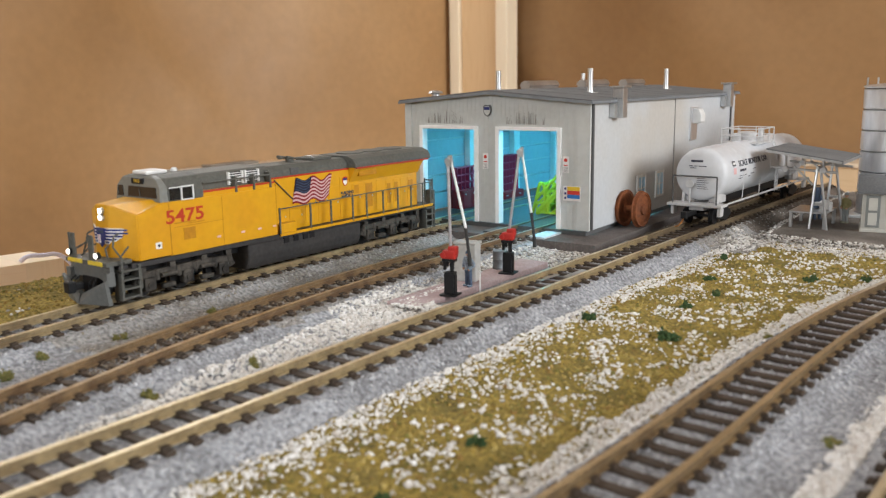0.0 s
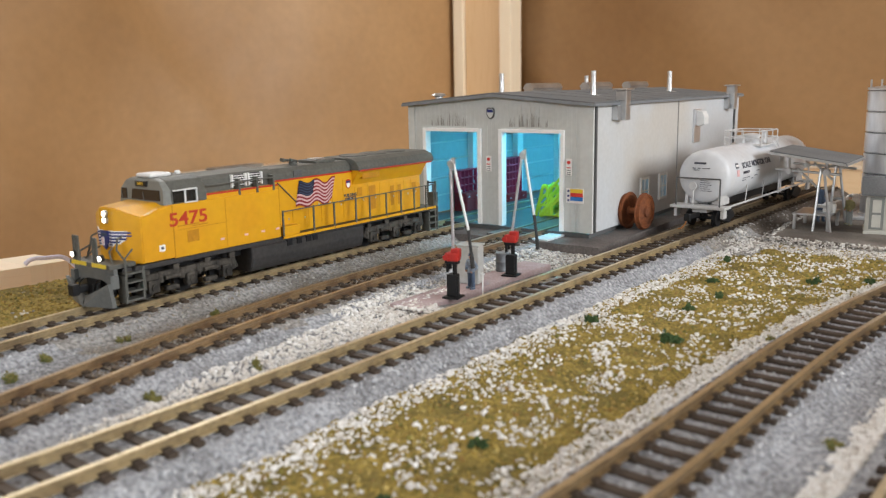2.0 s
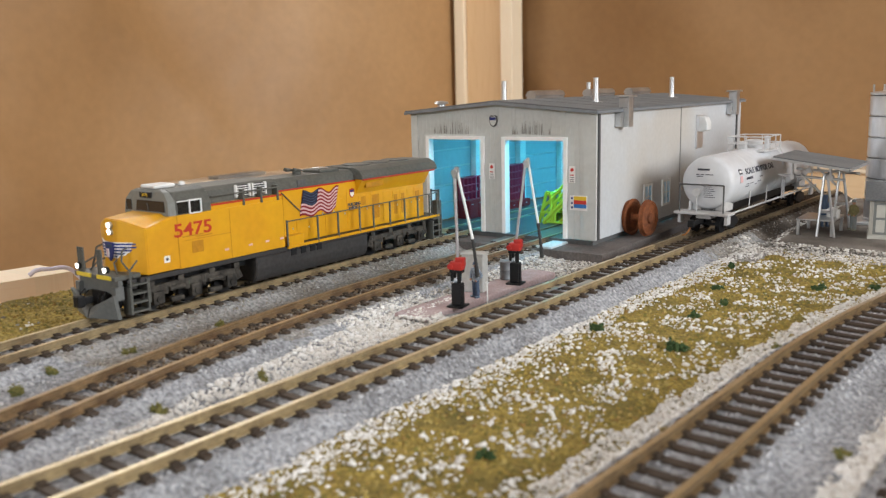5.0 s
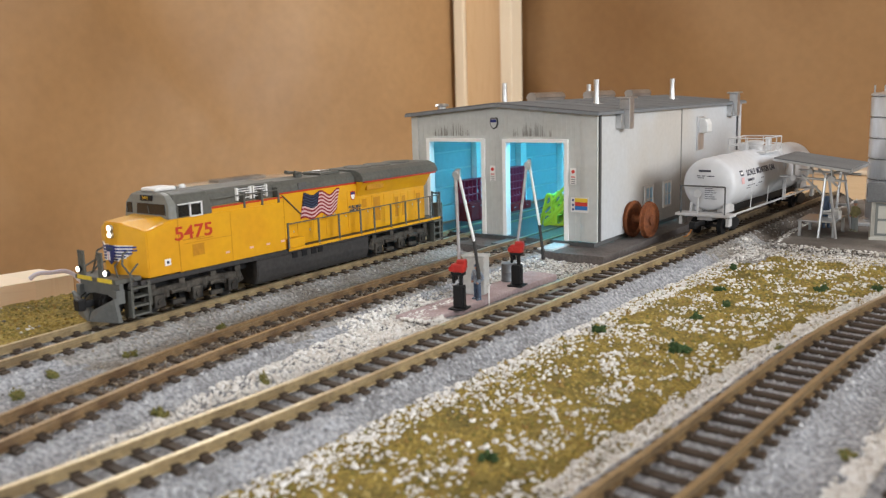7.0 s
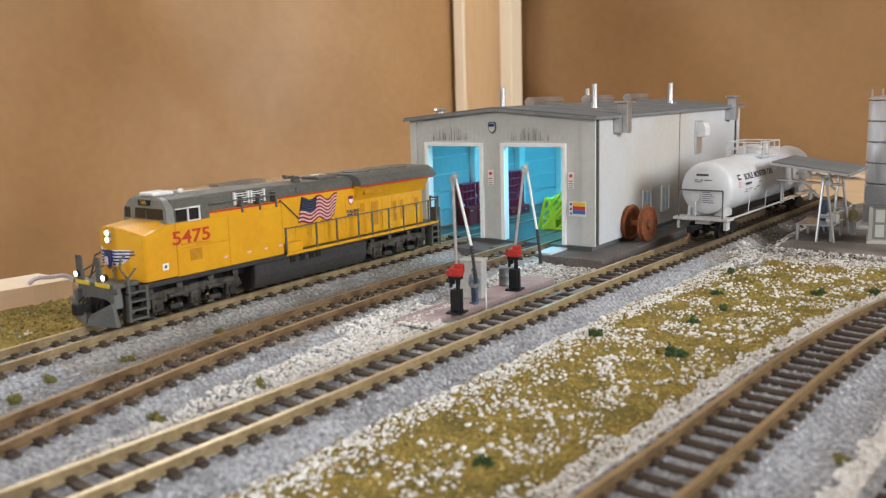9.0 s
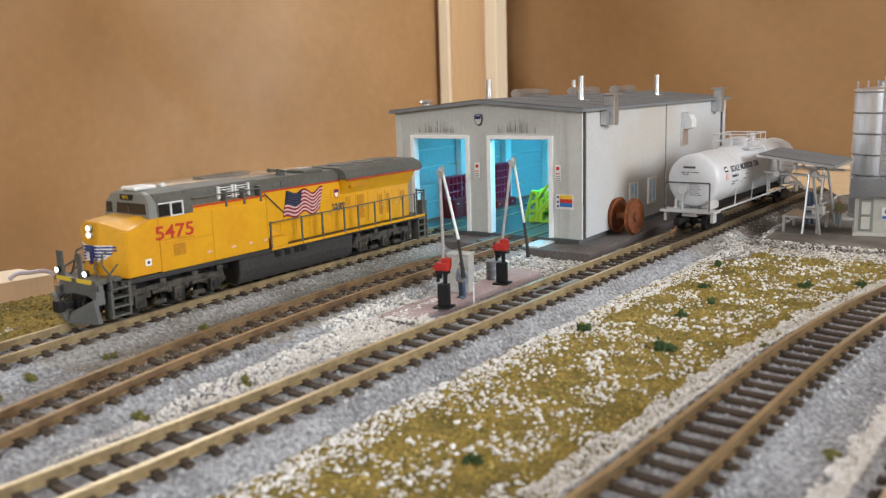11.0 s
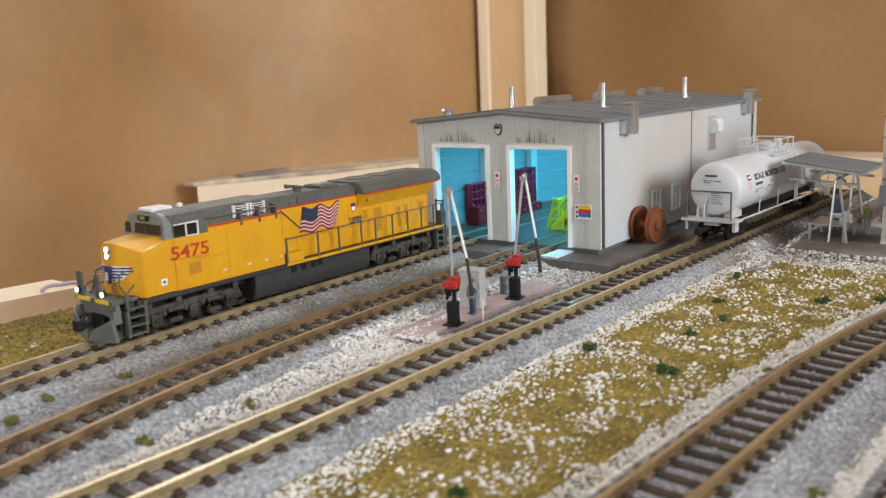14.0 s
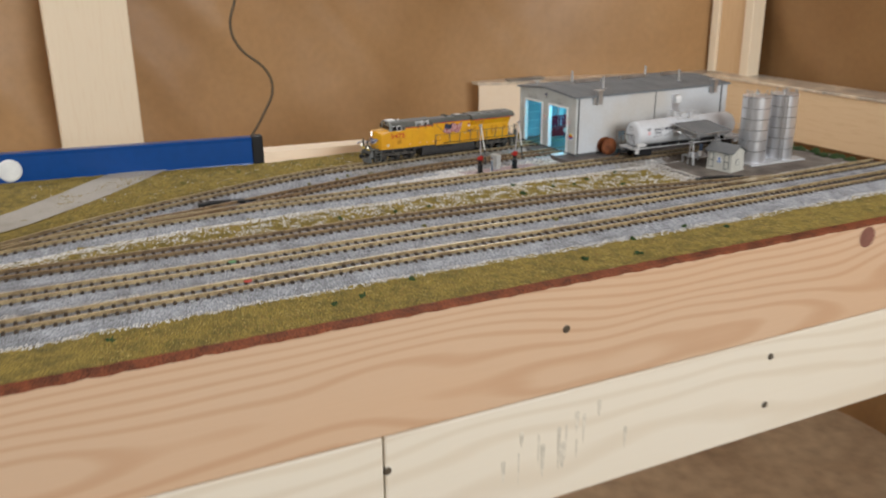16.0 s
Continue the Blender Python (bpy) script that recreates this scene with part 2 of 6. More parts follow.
M["room"] = mat("room", (0.46, 0.41, 0.36), 0.8, vary=0.1, grain=30, blotch=2)
M["floor"] = mat("floor", (0.36, 0.25, 0.15), 0.7, vary=0.2, grain=25, blotch=4, second=(0.25, 0.16, 0.09))
M["yellow"] = mat("yellow", (0.67, 0.342, 0.005), 0.36, vary=0.05, grain=300, blotch=30, second=(0.635, 0.30, 0.005), spec=0.5, coat=0.25)
M["loco_grey"] = mat("loco_grey", (0.094, 0.094, 0.083), 0.5, vary=0.2, grain=600, blotch=40, second=(0.112, 0.112, 0.10), spec=0.25)
M["truck_grey"] = mat("truck_grey", (0.072, 0.064, 0.054), 0.55, vary=0.5, grain=600, blotch=140, second=(0.012, 0.011, 0.0105), spec=0.25)
M["tank_grey"] = mat("tank_grey", (0.042, 0.039, 0.038), 0.5, vary=0.25, grain=500, blotch=40, second=(0.038, 0.036, 0.036), spec=0.3)
M["plough_grey"] = mat("plough_grey", (0.13, 0.135, 0.13), 0.5, vary=0.15, grain=500, blotch=40)
M["flag_red"] = mat("flag_red", (0.22, 0.008, 0.014), 0.5, vary=0.1)
M["flag_blue"] = mat("flag_blue", (0.008, 0.008, 0.032), 0.5, vary=0.2, grain=900)
M["flag_white"] = mat("flag_white", (0.60, 0.40, 0.40), 0.5, vary=0.1)
M["black"] = mat("black", (0.010, 0.010, 0.011), 0.5, vary=0.2, grain=400, blotch=40, spec=0.25)
M["red"] = mat("red", (0.44, 0.022, 0.015), 0.45, vary=0.1, grain=400, blotch=40)
M["decal_red"] = mat("decal_red", (0.45, 0.035, 0.012), 0.45, vary=0.08)
M["decal_blue"] = mat("decal_blue", (0.02, 0.03, 0.16), 0.45, vary=0.08)
M["decal_white"] = mat("decal_white", (0.78, 0.76, 0.74), 0.5, vary=0.05)
M["decal_dark"] = mat("decal_dark", (0.05, 0.05, 0.07), 0.5, vary=0.1)
M["decal_pink"] = mat("decal_pink", (0.70, 0.42, 0.42), 0.5, vary=0.08)
M["panel_dark"] = mat("panel_dark", (0.47, 0.205, 0.005), 0.5, vary=0.15, grain=500)
M["white"] = mat("white", (0.76, 0.76, 0.74), 0.4, vary=0.05, grain=300, blotch=40, second=(0.66, 0.66, 0.66))
M["tank_white"] = mat("tank_white", (0.62, 0.635, 0.665), 0.38, vary=0.06, grain=200, blotch=25, second=(0.57, 0.57, 0.58))
M["car_white"] = mat("car_white", (0.58, 0.58, 0.59), 0.45, vary=0.08, grain=300, blotch=40, second=(0.46, 0.45, 0.44))
M["glass"] = mat("glass", (0.016, 0.016, 0.015), 0.12, vary=0.3, grain=300, coat=0.5)
M["lamp"] = mat("lamp", (1.0, 0.96, 0.86), 0.4, vary=0.0, emit=4.5)
M["side_wall"] = mat("side_wall", (0.53, 0.55, 0.57), 0.42, vary=0.05, grain=300, blotch=11, second=(0.50, 0.475, 0.44))
M["front_wall"] = mat("front_wall", (0.555, 0.565, 0.545), 0.6, vary=0.05, grain=300, blotch=25, second=(0.50, 0.505, 0.48))
M["shed_inside"] = mat("shed_inside", (0.36, 0.41, 0.44), 0.5, vary=0.06, grain=200, blotch=20)
M["roof_rim"] = mat("roof_rim", (0.23, 0.25, 0.27), 0.45, 0.3, vary=0.15, grain=300, blotch=60)
M["frame_white"] = mat("frame_white", (0.86, 0.86, 0.85), 0.4, vary=0.04, grain=300, blotch=60)
M["stripe_yellow"] = mat("stripe_yellow", (0.74, 0.55, 0.05), 0.45, vary=0.08, grain=400)
M["roof"] = mat("roof", (0.125, 0.13, 0.135), 0.7, vary=0.2, grain=900, blotch=30, bump=0.0002, second=(0.155, 0.157, 0.16), spec=0.3)
M["trim_dark"] = mat("trim_dark", (0.09, 0.09, 0.09), 0.6, vary=0.2)
M["concrete"] = mat("concrete", (0.15, 0.13, 0.122), 0.85, vary=0.25, grain=700, blotch=40, bump=0.0003, second=(0.095, 0.082, 0.077))
M["shed_floor"] = mat("shed_floor", (0.11, 0.11, 0.11), 0.35, vary=0.2, grain=400, blotch=25)
M["apron"] = mat("apron", (0.60, 0.62, 0.63), 0.6, vary=0.15, grain=500, blotch=60, second=(0.50, 0.51, 0.51))
M["platform"] = mat("platform", (0.42, 0.33, 0.33), 0.85, vary=0.2, grain=800, blotch=40, second=(0.34, 0.25, 0.25))
M["pad"] = mat("pad", (0.20, 0.175, 0.15), 0.9, vary=0.3, grain=800, blotch=30, bump=0.0004, second=(0.11, 0.092, 0.078))
M["silver"] = mat("silver", (0.56, 0.565, 0.57), 0.3, 0.85, vary=0.1, grain=300, blotch=40, second=(0.44, 0.44, 0.44))
M["galv"] = mat("galv", (0.74, 0.75, 0.78), 0.3, 0.8, vary=0.1, grain=300, blotch=60, second=(0.62, 0.63, 0.66), stretch=(1, 1, 0.25))
M["pole"] = mat("pole", (0.58, 0.56, 0.58), 0.35, 0.5, vary=0.2, grain=300, blotch=120, second=(0.40, 0.38, 0.41))
M["rust"] = mat("rust", (0.22, 0.068, 0.022), 0.85, vary=0.35, grain=500, blotch=90, second=(0.14, 0.045, 0.018))
M["level_blue"] = mat("level_blue", (0.003, 0.055, 0.23), 0.28, 0.0, vary=0.06, grain=100, blotch=15)
M["wire"] = mat("wire", (0.10, 0.07, 0.04), 0.6, vary=0.1)
M["wire_violet"] = mat("wire_violet", (0.66, 0.62, 0.72), 0.5, vary=0.1)
M["screw"] = mat("screw", (0.16, 0.14, 0.11), 0.4, 0.8, vary=0.3, grain=900)
M["knot"] = mat("knot", (0.20, 0.085, 0.06), 0.7, vary=0.2)
M["cab_rim"] = mat("cab_rim", (0.20, 0.205, 0.19), 0.45, vary=0.1, grain=500, blotch=60)
M["tan_paint"] = mat("tan_paint", (0.42, 0.22, 0.14), 0.6, vary=0.1)
M["lime"] = mat("lime", (0.42, 0.50, 0.025), 0.45, vary=0.08)
M["cab_red"] = mat("cab_red", (0.36, 0.018, 0.022), 0.4, vary=0.1)
M["cab_purple"] = mat("cab_purple", (0.55, 0.05, 0.10), 0.4, vary=0.1)
M["cab_blue"] = mat("cab_blue", (0.02, 0.06, 0.25), 0.4, vary=0.1)
M["denim"] = mat("denim", (0.065, 0.095, 0.15), 0.8, vary=0.3, grain=900)
M["shirt"] = mat("shirt", (0.30, 0.36, 0.42), 0.8, vary=0.4, grain=900, blotch=300, second=(0.14, 0.18, 0.25))
M["drum_grey"] = mat("drum_grey", (0.20, 0.215, 0.23), 0.5, 0.3, vary=0.2, grain=500, blotch=80)
M["dark_ground"] = mat("dark_ground", (0.15, 0.125, 0.105), 0.95, vary=0.5, grain=800, blotch=30, bump=0.0018, second=(0.09, 0.074, 0.06))
M["stone_mixed"] = island_mat("stone_mixed", [(0.66, 0.63, 0.59), (0.20, 0.165, 0.13), (0.82, 0.80, 0.77), (0.50, 0.46, 0.41), (0.74, 0.71, 0.67), (0.11, 0.095, 0.08), (0.60, 0.56, 0.50)], 0.9)
M["hut"] = mat("hut", (0.52, 0.51, 0.46), 0.6, vary=0.06, grain=300, blotch=60)
M["hut_dark"] = mat("hut_dark", (0.22, 0.23, 0.22), 0.6, vary=0.1)
M["sign_blue"] = mat("sign_blue", (0.03, 0.16, 0.45), 0.5, vary=0.05)
M["sign_yellow"] = mat("sign_yellow", (0.75, 0.50, 0.04), 0.5, vary=0.05)
M["sign_red"] = mat("sign_red", (0.55, 0.04, 0.03), 0.5, vary=0.05)
M["vest"] = mat("vest", (0.20, 0.17, 0.07), 0.7, vary=0.3, grain=900)
# window glass: the reflected sky is painted in as pale blue and white
M["painted_sky_glass"] = mat("painted_sky_glass", (0.46, 0.72, 0.94), 0.1, vary=0.2, grain=120, blotch=60, second=(0.78, 0.84, 0.86))
M["soot"] = mat("soot", (0.30, 0.285, 0.26), 0.9, vary=0.3)
M["hose"] = mat("hose", (0.03, 0.03, 0.03), 0.5)
M["copper"] = mat("copper", (0.55, 0.24, 0.08), 0.35, 0.7)
M["green_mark"] = mat("green_mark", (0.18, 0.38, 0.18), 0.7)
M["red_mark"] = mat("red_mark", (0.62, 0.10, 0.07), 0.7)
M["box_grey"] = mat("box_grey", (0.40, 0.39, 0.36), 0.35, vary=0.15, grain=300, blotch=80, second=(0.42, 0.43, 0.43))
M["plinth"] = mat("plinth", (0.50, 0.51, 0.52), 0.4, vary=0.12, blotch=60)


# ---- building helpers: all meshes are drawn in millimetres and stored in metres ----
def box(bm, x0, x1, y0, y1, z0, z1, bev=0.0, m=None, mi=0):
    v = [bm.verts.new(p) for p in ((x0, y0, z0), (x1, y0, z0), (x1, y1, z0), (x0, y1, z0), (x0, y0, z1), (x1, y0, z1), (x1, y1, z1), (x0, y1, z1))]
    if m:
        for q in v:
            q.co = m @ q.co
    fs = [bm.faces.new([v[i] for i in f]) for f in ((0, 3, 2, 1), (4, 5, 6, 7), (0, 1, 5, 4), (1, 2, 6, 5), (2, 3, 7, 6), (3, 0, 4, 7))]
    for f in fs:
        f.material_index = mi
    if bev:
        es = list({e for f in fs for e in f.edges})
        bmesh.ops.bevel(bm, geom=es, offset=bev, segments=2, profile=0.5, affect="EDGES")
    return fs


def prism(bm, pts, axis, a, b, mi=0, bev=0.0):
    """A polygon (pts in the two other axes, in order) drawn out along an axis from a to b."""
    def co(p, t):
        return {"x": (t, p[0], p[1]), "y": (p[0], t, p[1]), "z": (p[0], p[1], t)}[axis]
    va, vb = [bm.verts.new(co(p, a)) for p in pts], [bm.verts.new(co(p, b)) for p in pts]
    fs = [bm.faces.new(va), bm.faces.new(vb[::-1])]
    for i in range(len(pts)):
        j = (i + 1) % len(pts)
        fs.append(bm.faces.new((va[j], va[i], vb[i], vb[j])))
    for f in fs:
        f.material_index = mi
    bmesh.ops.recalc_face_normals(bm, faces=fs)
    if bev:
        bmesh.ops.bevel(bm, geom=list({e for f in fs for e in f.edges}), offset=bev, segments=1, affect="EDGES")
    return fs


def rod(bm, p, q, r, n=8, r2=None, mi=0):
    p, q = Vector(p), Vector(q)
    d = q - p
    m = Matrix.Translation((p + q) / 2) @ d.to_track_quat("Z", "Y").to_matrix().to_4x4()
    g = bmesh.ops.create_cone(bm, cap_ends=True, segments=n, radius1=r, radius2=r if r2 is None else r2, depth=d.length, matrix=m)
    for f in {f for v in g["verts"] for f in v.link_faces}:
        f.material_index = mi
    return g["verts"]


def path_rod(bm, pts, r, n=6):
    for a, b in zip(pts, pts[1:]):
        rod(bm, a, b, r, n)


def lathe(bm, prof, n=24, m=None, mi=0):
    """prof: (radius, height) from bottom to top, round z."""
    rings = []
    for r, z in prof:
        rings.append([bm.verts.new((r * math.cos(2 * math.pi * i / n), r * math.sin(2 * math.pi * i / n), z)) for i in range(n)])
    fs = [bm.faces.new(rings[0][::-1]), bm.faces.new(rings[-1])]
    for a, b in zip(rings, rings[1:]):
        for i in range(n):
            j = (i + 1) % n
            fs.append(bm.faces.new((a[i], a[j], b[j], b[i])))
    for f in fs:
        f.material_index = mi
    if m:
        bmesh.ops.transform(bm, matrix=m, verts=[v for k in rings for v in k])
    return fs


def mesh_of(bm, name, materials, smooth=False):
    me = bpy.data.meshes.new(name)
    bmesh.ops.scale(bm, vec=(0.001, 0.001, 0.001), verts=bm.verts)
    bm.to_mesh(me)
    bm.free()
    for k in materials if isinstance(materials, (list, tuple)) else [materials]:
        me.materials.append(k)
    if smooth:
        me.polygons.foreach_set("use_smooth", [True] * len(me.polygons))
        me.set_sharp_from_angle(angle=radians(38))
    return me


def part(name, bm, material, parent=None, label="", smooth=False, m=None):
    """Links a bmesh as ONE mesh object under a thing or a part."""
    ob = new(name, mesh_of(bm, name, material, smooth))
    if parent is not None:
        ob.parent = parent
    if m is not None:
        ob.matrix_basis = m
    return tagged(ob, label)


def B():
    return bmesh.new()


def boxpart(name, dims, material, parent=None, bev=0.0, label="", m=None):
    bm = B()
    box(bm, *dims, bev=bev)
    return part(name, bm, material, parent, label, m=m)


def thing(name, label, category, m=None, group="", kind=""):
    ob = tagged(new(name), label, category, group, kind)
    ob.empty_display_size = 0.01
    if m is not None:
        ob.matrix_basis = m
    return ob


def mm(x, y, z, rx=0, ry=0, rz=0):
    return pose(x / 1000, y / 1000, z / 1000, rx, ry, rz)


def text_part(name, words, size, material, parent, m, label="", squash=1.0, bold=0.0):
    cu = bpy.data.curves.new("letters", "FONT")
    cu.body, cu.size, cu.extrude, cu.offset = words, size / 1000, 0.00006, bold / 1000
    cu.align_x, cu.align_y = "CENTER", "CENTER"
    tmp = bpy.data.objects.new("letters", cu)
    me = bpy.data.meshes.new_from_object(tmp)
    me.transform(Matrix.Diagonal((squash, 1, 1, 1)))
    me.materials.clear()
    me.materials.append(material)
    bpy.data.objects.remove(tmp)
    ob = new(name, me)
    ob.parent = parent
    ob.matrix_basis = m
    return tagged(ob, label)


def scatter(name, pts, sizes, material, label, category, flat=0.75, shapes=14, faces="ico", seed=1):
    """One 'stuff' object of many small irregular grains at pts (millimetres)."""
    rng = np.random.default_rng(seed)
    bm = B()
    if faces == "ico":
        bmesh.ops.create_icosphere(bm, subdivisions=1, radius=1.0)
    else:
        bmesh.ops.create_cone(bm, cap_ends=True, segments=4, radius1=1.0, radius2=0.35, depth=1.3)
        bmesh.ops.triangulate(bm, faces=bm.faces)
    tv = np.array([v.co[:] for v in bm.verts])
    bm.verts.index_update()
    tf = np.array([[v.index for v in f.verts] for f in bm.faces])
    bm.free()
    n, k = len(pts), len(tv)
    base = tv[None] * (1 + rng.uniform(-0.34, 0.34, (shapes, k, 1))) + rng.uniform(-0.2, 0.2, (shapes, k, 3))
    v = base[rng.integers(0, shapes, n)] * np.asarray(sizes)[:, None, None] * np.stack([rng.uniform(0.7, 1.25, n), rng.uniform(0.7, 1.25, n), np.full(n, flat)], 1)[:, None, :]
    a = rng.uniform(0, 2 * np.pi, n)
    t = rng.uniform(-0.5, 0.5, n)
    ca, sa, ct, st = np.cos(a), np.sin(a), np.cos(t), np.sin(t)
    z0, o = np.zeros(n), np.ones(n)
    r = np.stack([np.stack([ca, -sa, z0], 1), np.stack([sa, ca, z0], 1), np.stack([z0, z0, o], 1)], 1)
    q = np.stack([np.stack([o, z0, z0], 1), np.stack([z0, ct, -st], 1), np.stack([z0, st, ct], 1)], 1)
    v = np.einsum("nij,nkj->nki", r @ q, v) + np.asarray(pts)[:, None, :]
    f = (tf[None] + (np.arange(n) * k)[:, None, None]).reshape(-1, 3)
    me = bpy.data.meshes.new(name)
    me.vertices.add(n * k)
    me.vertices.foreach_set("co", (v.reshape(-1) / 1000).astype(np.float32))
    me.loops.add(len(f) * 3)
    me.loops.foreach_set("vertex_index", f.reshape(-1).astype(np.int32))
    me.polygons.add(len(f))
    me.polygons.foreach_set("loop_start", np.arange(0, len(f) * 3, 3, dtype=np.int32))
    me.update(calc_edges=True)
    me.validate()
    me.materials.append(material)
    return tagged(new(name, me), label, category, kind="stuff")


# ---- the plan: centre lines of the tracks, in millimetres, as (y, x) ----
LINES = {
    "A": [(-980, 165), (-800, 75), (-702, 26), (-652, 0), (-600, -21), (-540, -41), (-480, -61), (-400, -87), (-350, -95), (-310, -98), (-250, -104), (-180, -106.5), (-50, -106.3), (0, -106), (285, -106)],
    "B": [(-600, 30), (-530, 19), (-464, 3), (-429, -7), (-395, -12.5), (-361, -20), (-322, -29), (-276, -36), (-220, -41.5), (-170, -43.5), (-100, -44), (0, -44), (285, -44)],
    "C": [(-980, 112), (-800, 70), (-704, 48), (-610, 36), (-530, 31), (-473, 29), (-433, 30), (-400, 32.5), (-350, 34.5), (-300, 36), (-235, 37), (-180, 38.5), (-102, 41), (-40, 43.5), (37, 47.5), (103, 50.5), (175, 54), (250, 58), (345, 63)],
    "D": [(-980, 130), (-708, 138), (-668, 141), (-582, 146), (-482, 148.5), (-400, 150), (-340, 154.5), (-290, 160), (-220, 164), (-165, 168), (-115, 174), (-80, 181), (-50, 186), (20, 203), (60, 213), (110, 226), (150, 233)],
    "E": [(-980, 195), (-712, 202), (-635, 206), (-550, 211), (-450, 211.5), (-350, 215), (-280, 219.5), (-200, 223.5), (-100, 226.5), (0, 229), (100, 234), (213, 237), (345, 238)],
    "F": [(-980, 262), (-682, 266), (-568, 268), (-430, 271), (-320, 276), (-270, 279.5), (-230, 281), (-195, 283), (-100, 285), (0, 286), (134, 288), (345, 289)],
}
GRID_Y = np.arange(-980, 346, 5.0)


def centre(k):
    ys, xs = np.array(LINES[k], float).T
    x = np.interp(GRID_Y, ys, xs)
    pad = np.pad(x, 14, mode="reflect", reflect_type="odd")
    return np.convolve(pad, np.hanning(31)[1:-1] / np.hanning(31)[1:-1].sum(), "same")[14:-14]


CX = {k: centre(k) for k in LINES}
SPAN = {k: (LINES[k][0][0], LINES[k][-1][0]) for k in LINES}


def cx(k, y):
    return float(np.interp(y, GRID_Y, CX[k]))


EDGE_BACK, EDGE_FRONT, END_L, END_R = -214.0, 367.0, -980.0, 348.0
GRASS, BED = -9.8, -4.3
EDGE_TURN = -2.58


def front_x(y):
    """The front edge of the board, which runs at a slight angle to the tracks."""
    return EDGE_FRONT + 0.045 * (y + 605)


def front_shift(x, y):
    return (front_x(y) - EDGE_FRONT) * min(1.0, max(0.0, (x - 305) / 60))



def bed_distance(x, y):
    d = 1e9
    for k in CX:
        if SPAN[k][0] <= y <= SPAN[k][1]:
            d = min(d, abs(x - cx(k, y)))
    return d


def ground_z(x, y):
    d = bed_distance(x, y)
    t = min(1.0, max(0.0, (d - 14.5) / 9.0))
    n = noise.noise((x / 40, y / 40, 0.3)) * 1.2 + noise.noise((x / 11, y / 11, 2.3)) * 0.7 + noise.noise((x / 5, y / 5, 5.3)) * 0.45
    low = GRASS
    if cx("D", y) < x < cx("F", y) or cx("A", y) < x < cx("B", y):
        low = -8.6 if x < cx("B", y) else -7.6
    elif cx("B", y) < x < cx("C", y):
        low = -9.0 if -215 < y < -50 else -8.4
    z = BED + (low - BED) * (t * t * (3 - 2 * t))
    return z + n * (0.15 + 0.85 * t)


# ---- the room round the layout ----
def wall_sheet(name, label, origin, ux, uz, w, h, nu, nv, amp, seed, material, hole=None, corner=0.0):
    """Kraft-paper wall between studs: a slack, creased sheet before a backing wall; corner: how far it comes forward to the corner post."""
    u, v = Vector(ux), Vector(uz)
    nrm = -u.cross(v).normalized()
    bm = B()
    g = []
    for j in range(nv + 1):
        row = []
        for i in range(nu + 1):
            a, b = w * i / nu, h * j / nv
            k = noise.noise((a * 1.4 + seed, b * 0.5, seed)) * 0.8 + noise.noise((a * 3.6 + b * 1.7, b * 0.9 - a * 0.7, seed + 5)) * 0.9
            k += 0.9 * (1 - abs(noise.noise((a * 2.6 - b * 2.2, seed * 2.0, b * 0.6)))) ** 6
            q = max(0.0, min(1.0, (0.95 - a) / 0.8)) if corner else 0.0
            q = q * q * (3 - 2 * q)
            row.append(bm.verts.new((Vector(origin) + u * a + v * b + nrm * (amp * k * (1 - q) + corner * q)) * 1000))
        g.append(row)
    for j in range(nv):
        for i in range(nu):
            if hole and hole[0] < w * (i + 0.5) / nu < hole[1] and hole[2] < h * (j + 0.5) / nv < hole[3]:
                continue
            bm.faces.new((g[j][i], g[j][i + 1], g[j + 1][i + 1], g[j + 1][i]))
    a0, a1, b0, b1 = hole or (w, w, 0.0, h)
    for p0, p1, q0, q1 in ((0, a0, 0, h), (a1, w, 0, h), (a0, a1, 0, b0), (a0, a1, b1, h)):
        if p1 - p0 > 0.01 and q1 - q0 > 0.01:
            bm.faces.new([bm.verts.new((Vector(origin) + u * a + v * b - nrm * 0.07) * 1000) for a, b in ((p0, q0), (p0, q1), (p1, q1), (p1, q0))])
    return tagged(part(name, bm, material, smooth=True), label, "wall", kind="structure")


wall_sheet("wall_west", "brown kraft paper stretched in slack folds between wooden studs", (-1.12, 1.34, -0.95), (0, -1, 0), (0, 0, 1), 3.6, 2.6, 90, 60, 0.034, 3.0, M["paper"], hole=(0.52, 1.92, 1.66, 2.26), corner=0.185)
wall_sheet("wall_north", "brown kraft paper hung in soft folds, its shade painted in as a darker tone", (3.0, 1.27, -0.95), (-1, 0, 0), (0, 0, 1), 4.16, 2.6, 90, 60, 0.024, 8.0, M["paper_shaded"])


def slab(name, label, dims, material, cat):
    return tagged(boxpart(name, dims, material), label, cat, kind="structure")


slab("floor", "brown boarded floor below the layout", (-1350, 3050, -3100, 1500, -990, -950), M["floor"], "floor")
slab("ceiling", "plain pale ceiling boards", (-1350, 3050, -3100, 1500, 1650, 1690), M["room"], "ceiling")


def wall_with_opening(name, label, axis, at, a0, a1, o0, o1, zo0, zo1):
    """A wall 60 mm thick across an axis, with one opening through it."""
    bm = B()
    for p0, p1, z0, z1 in ((a0, o0, -950, 1650), (o1, a1, -950, 1650), (o0, o1, -950, zo0), (o0, o1, zo1, 1650)):
        if z1 - z0 > 1:
            box(bm, *((at, at + 60, p0, p1) if axis == "x" else (p0, p1, at, at + 60)), z0, z1)
    return tagged(part(name, bm, M["room"]), label, "wall", kind="structure")


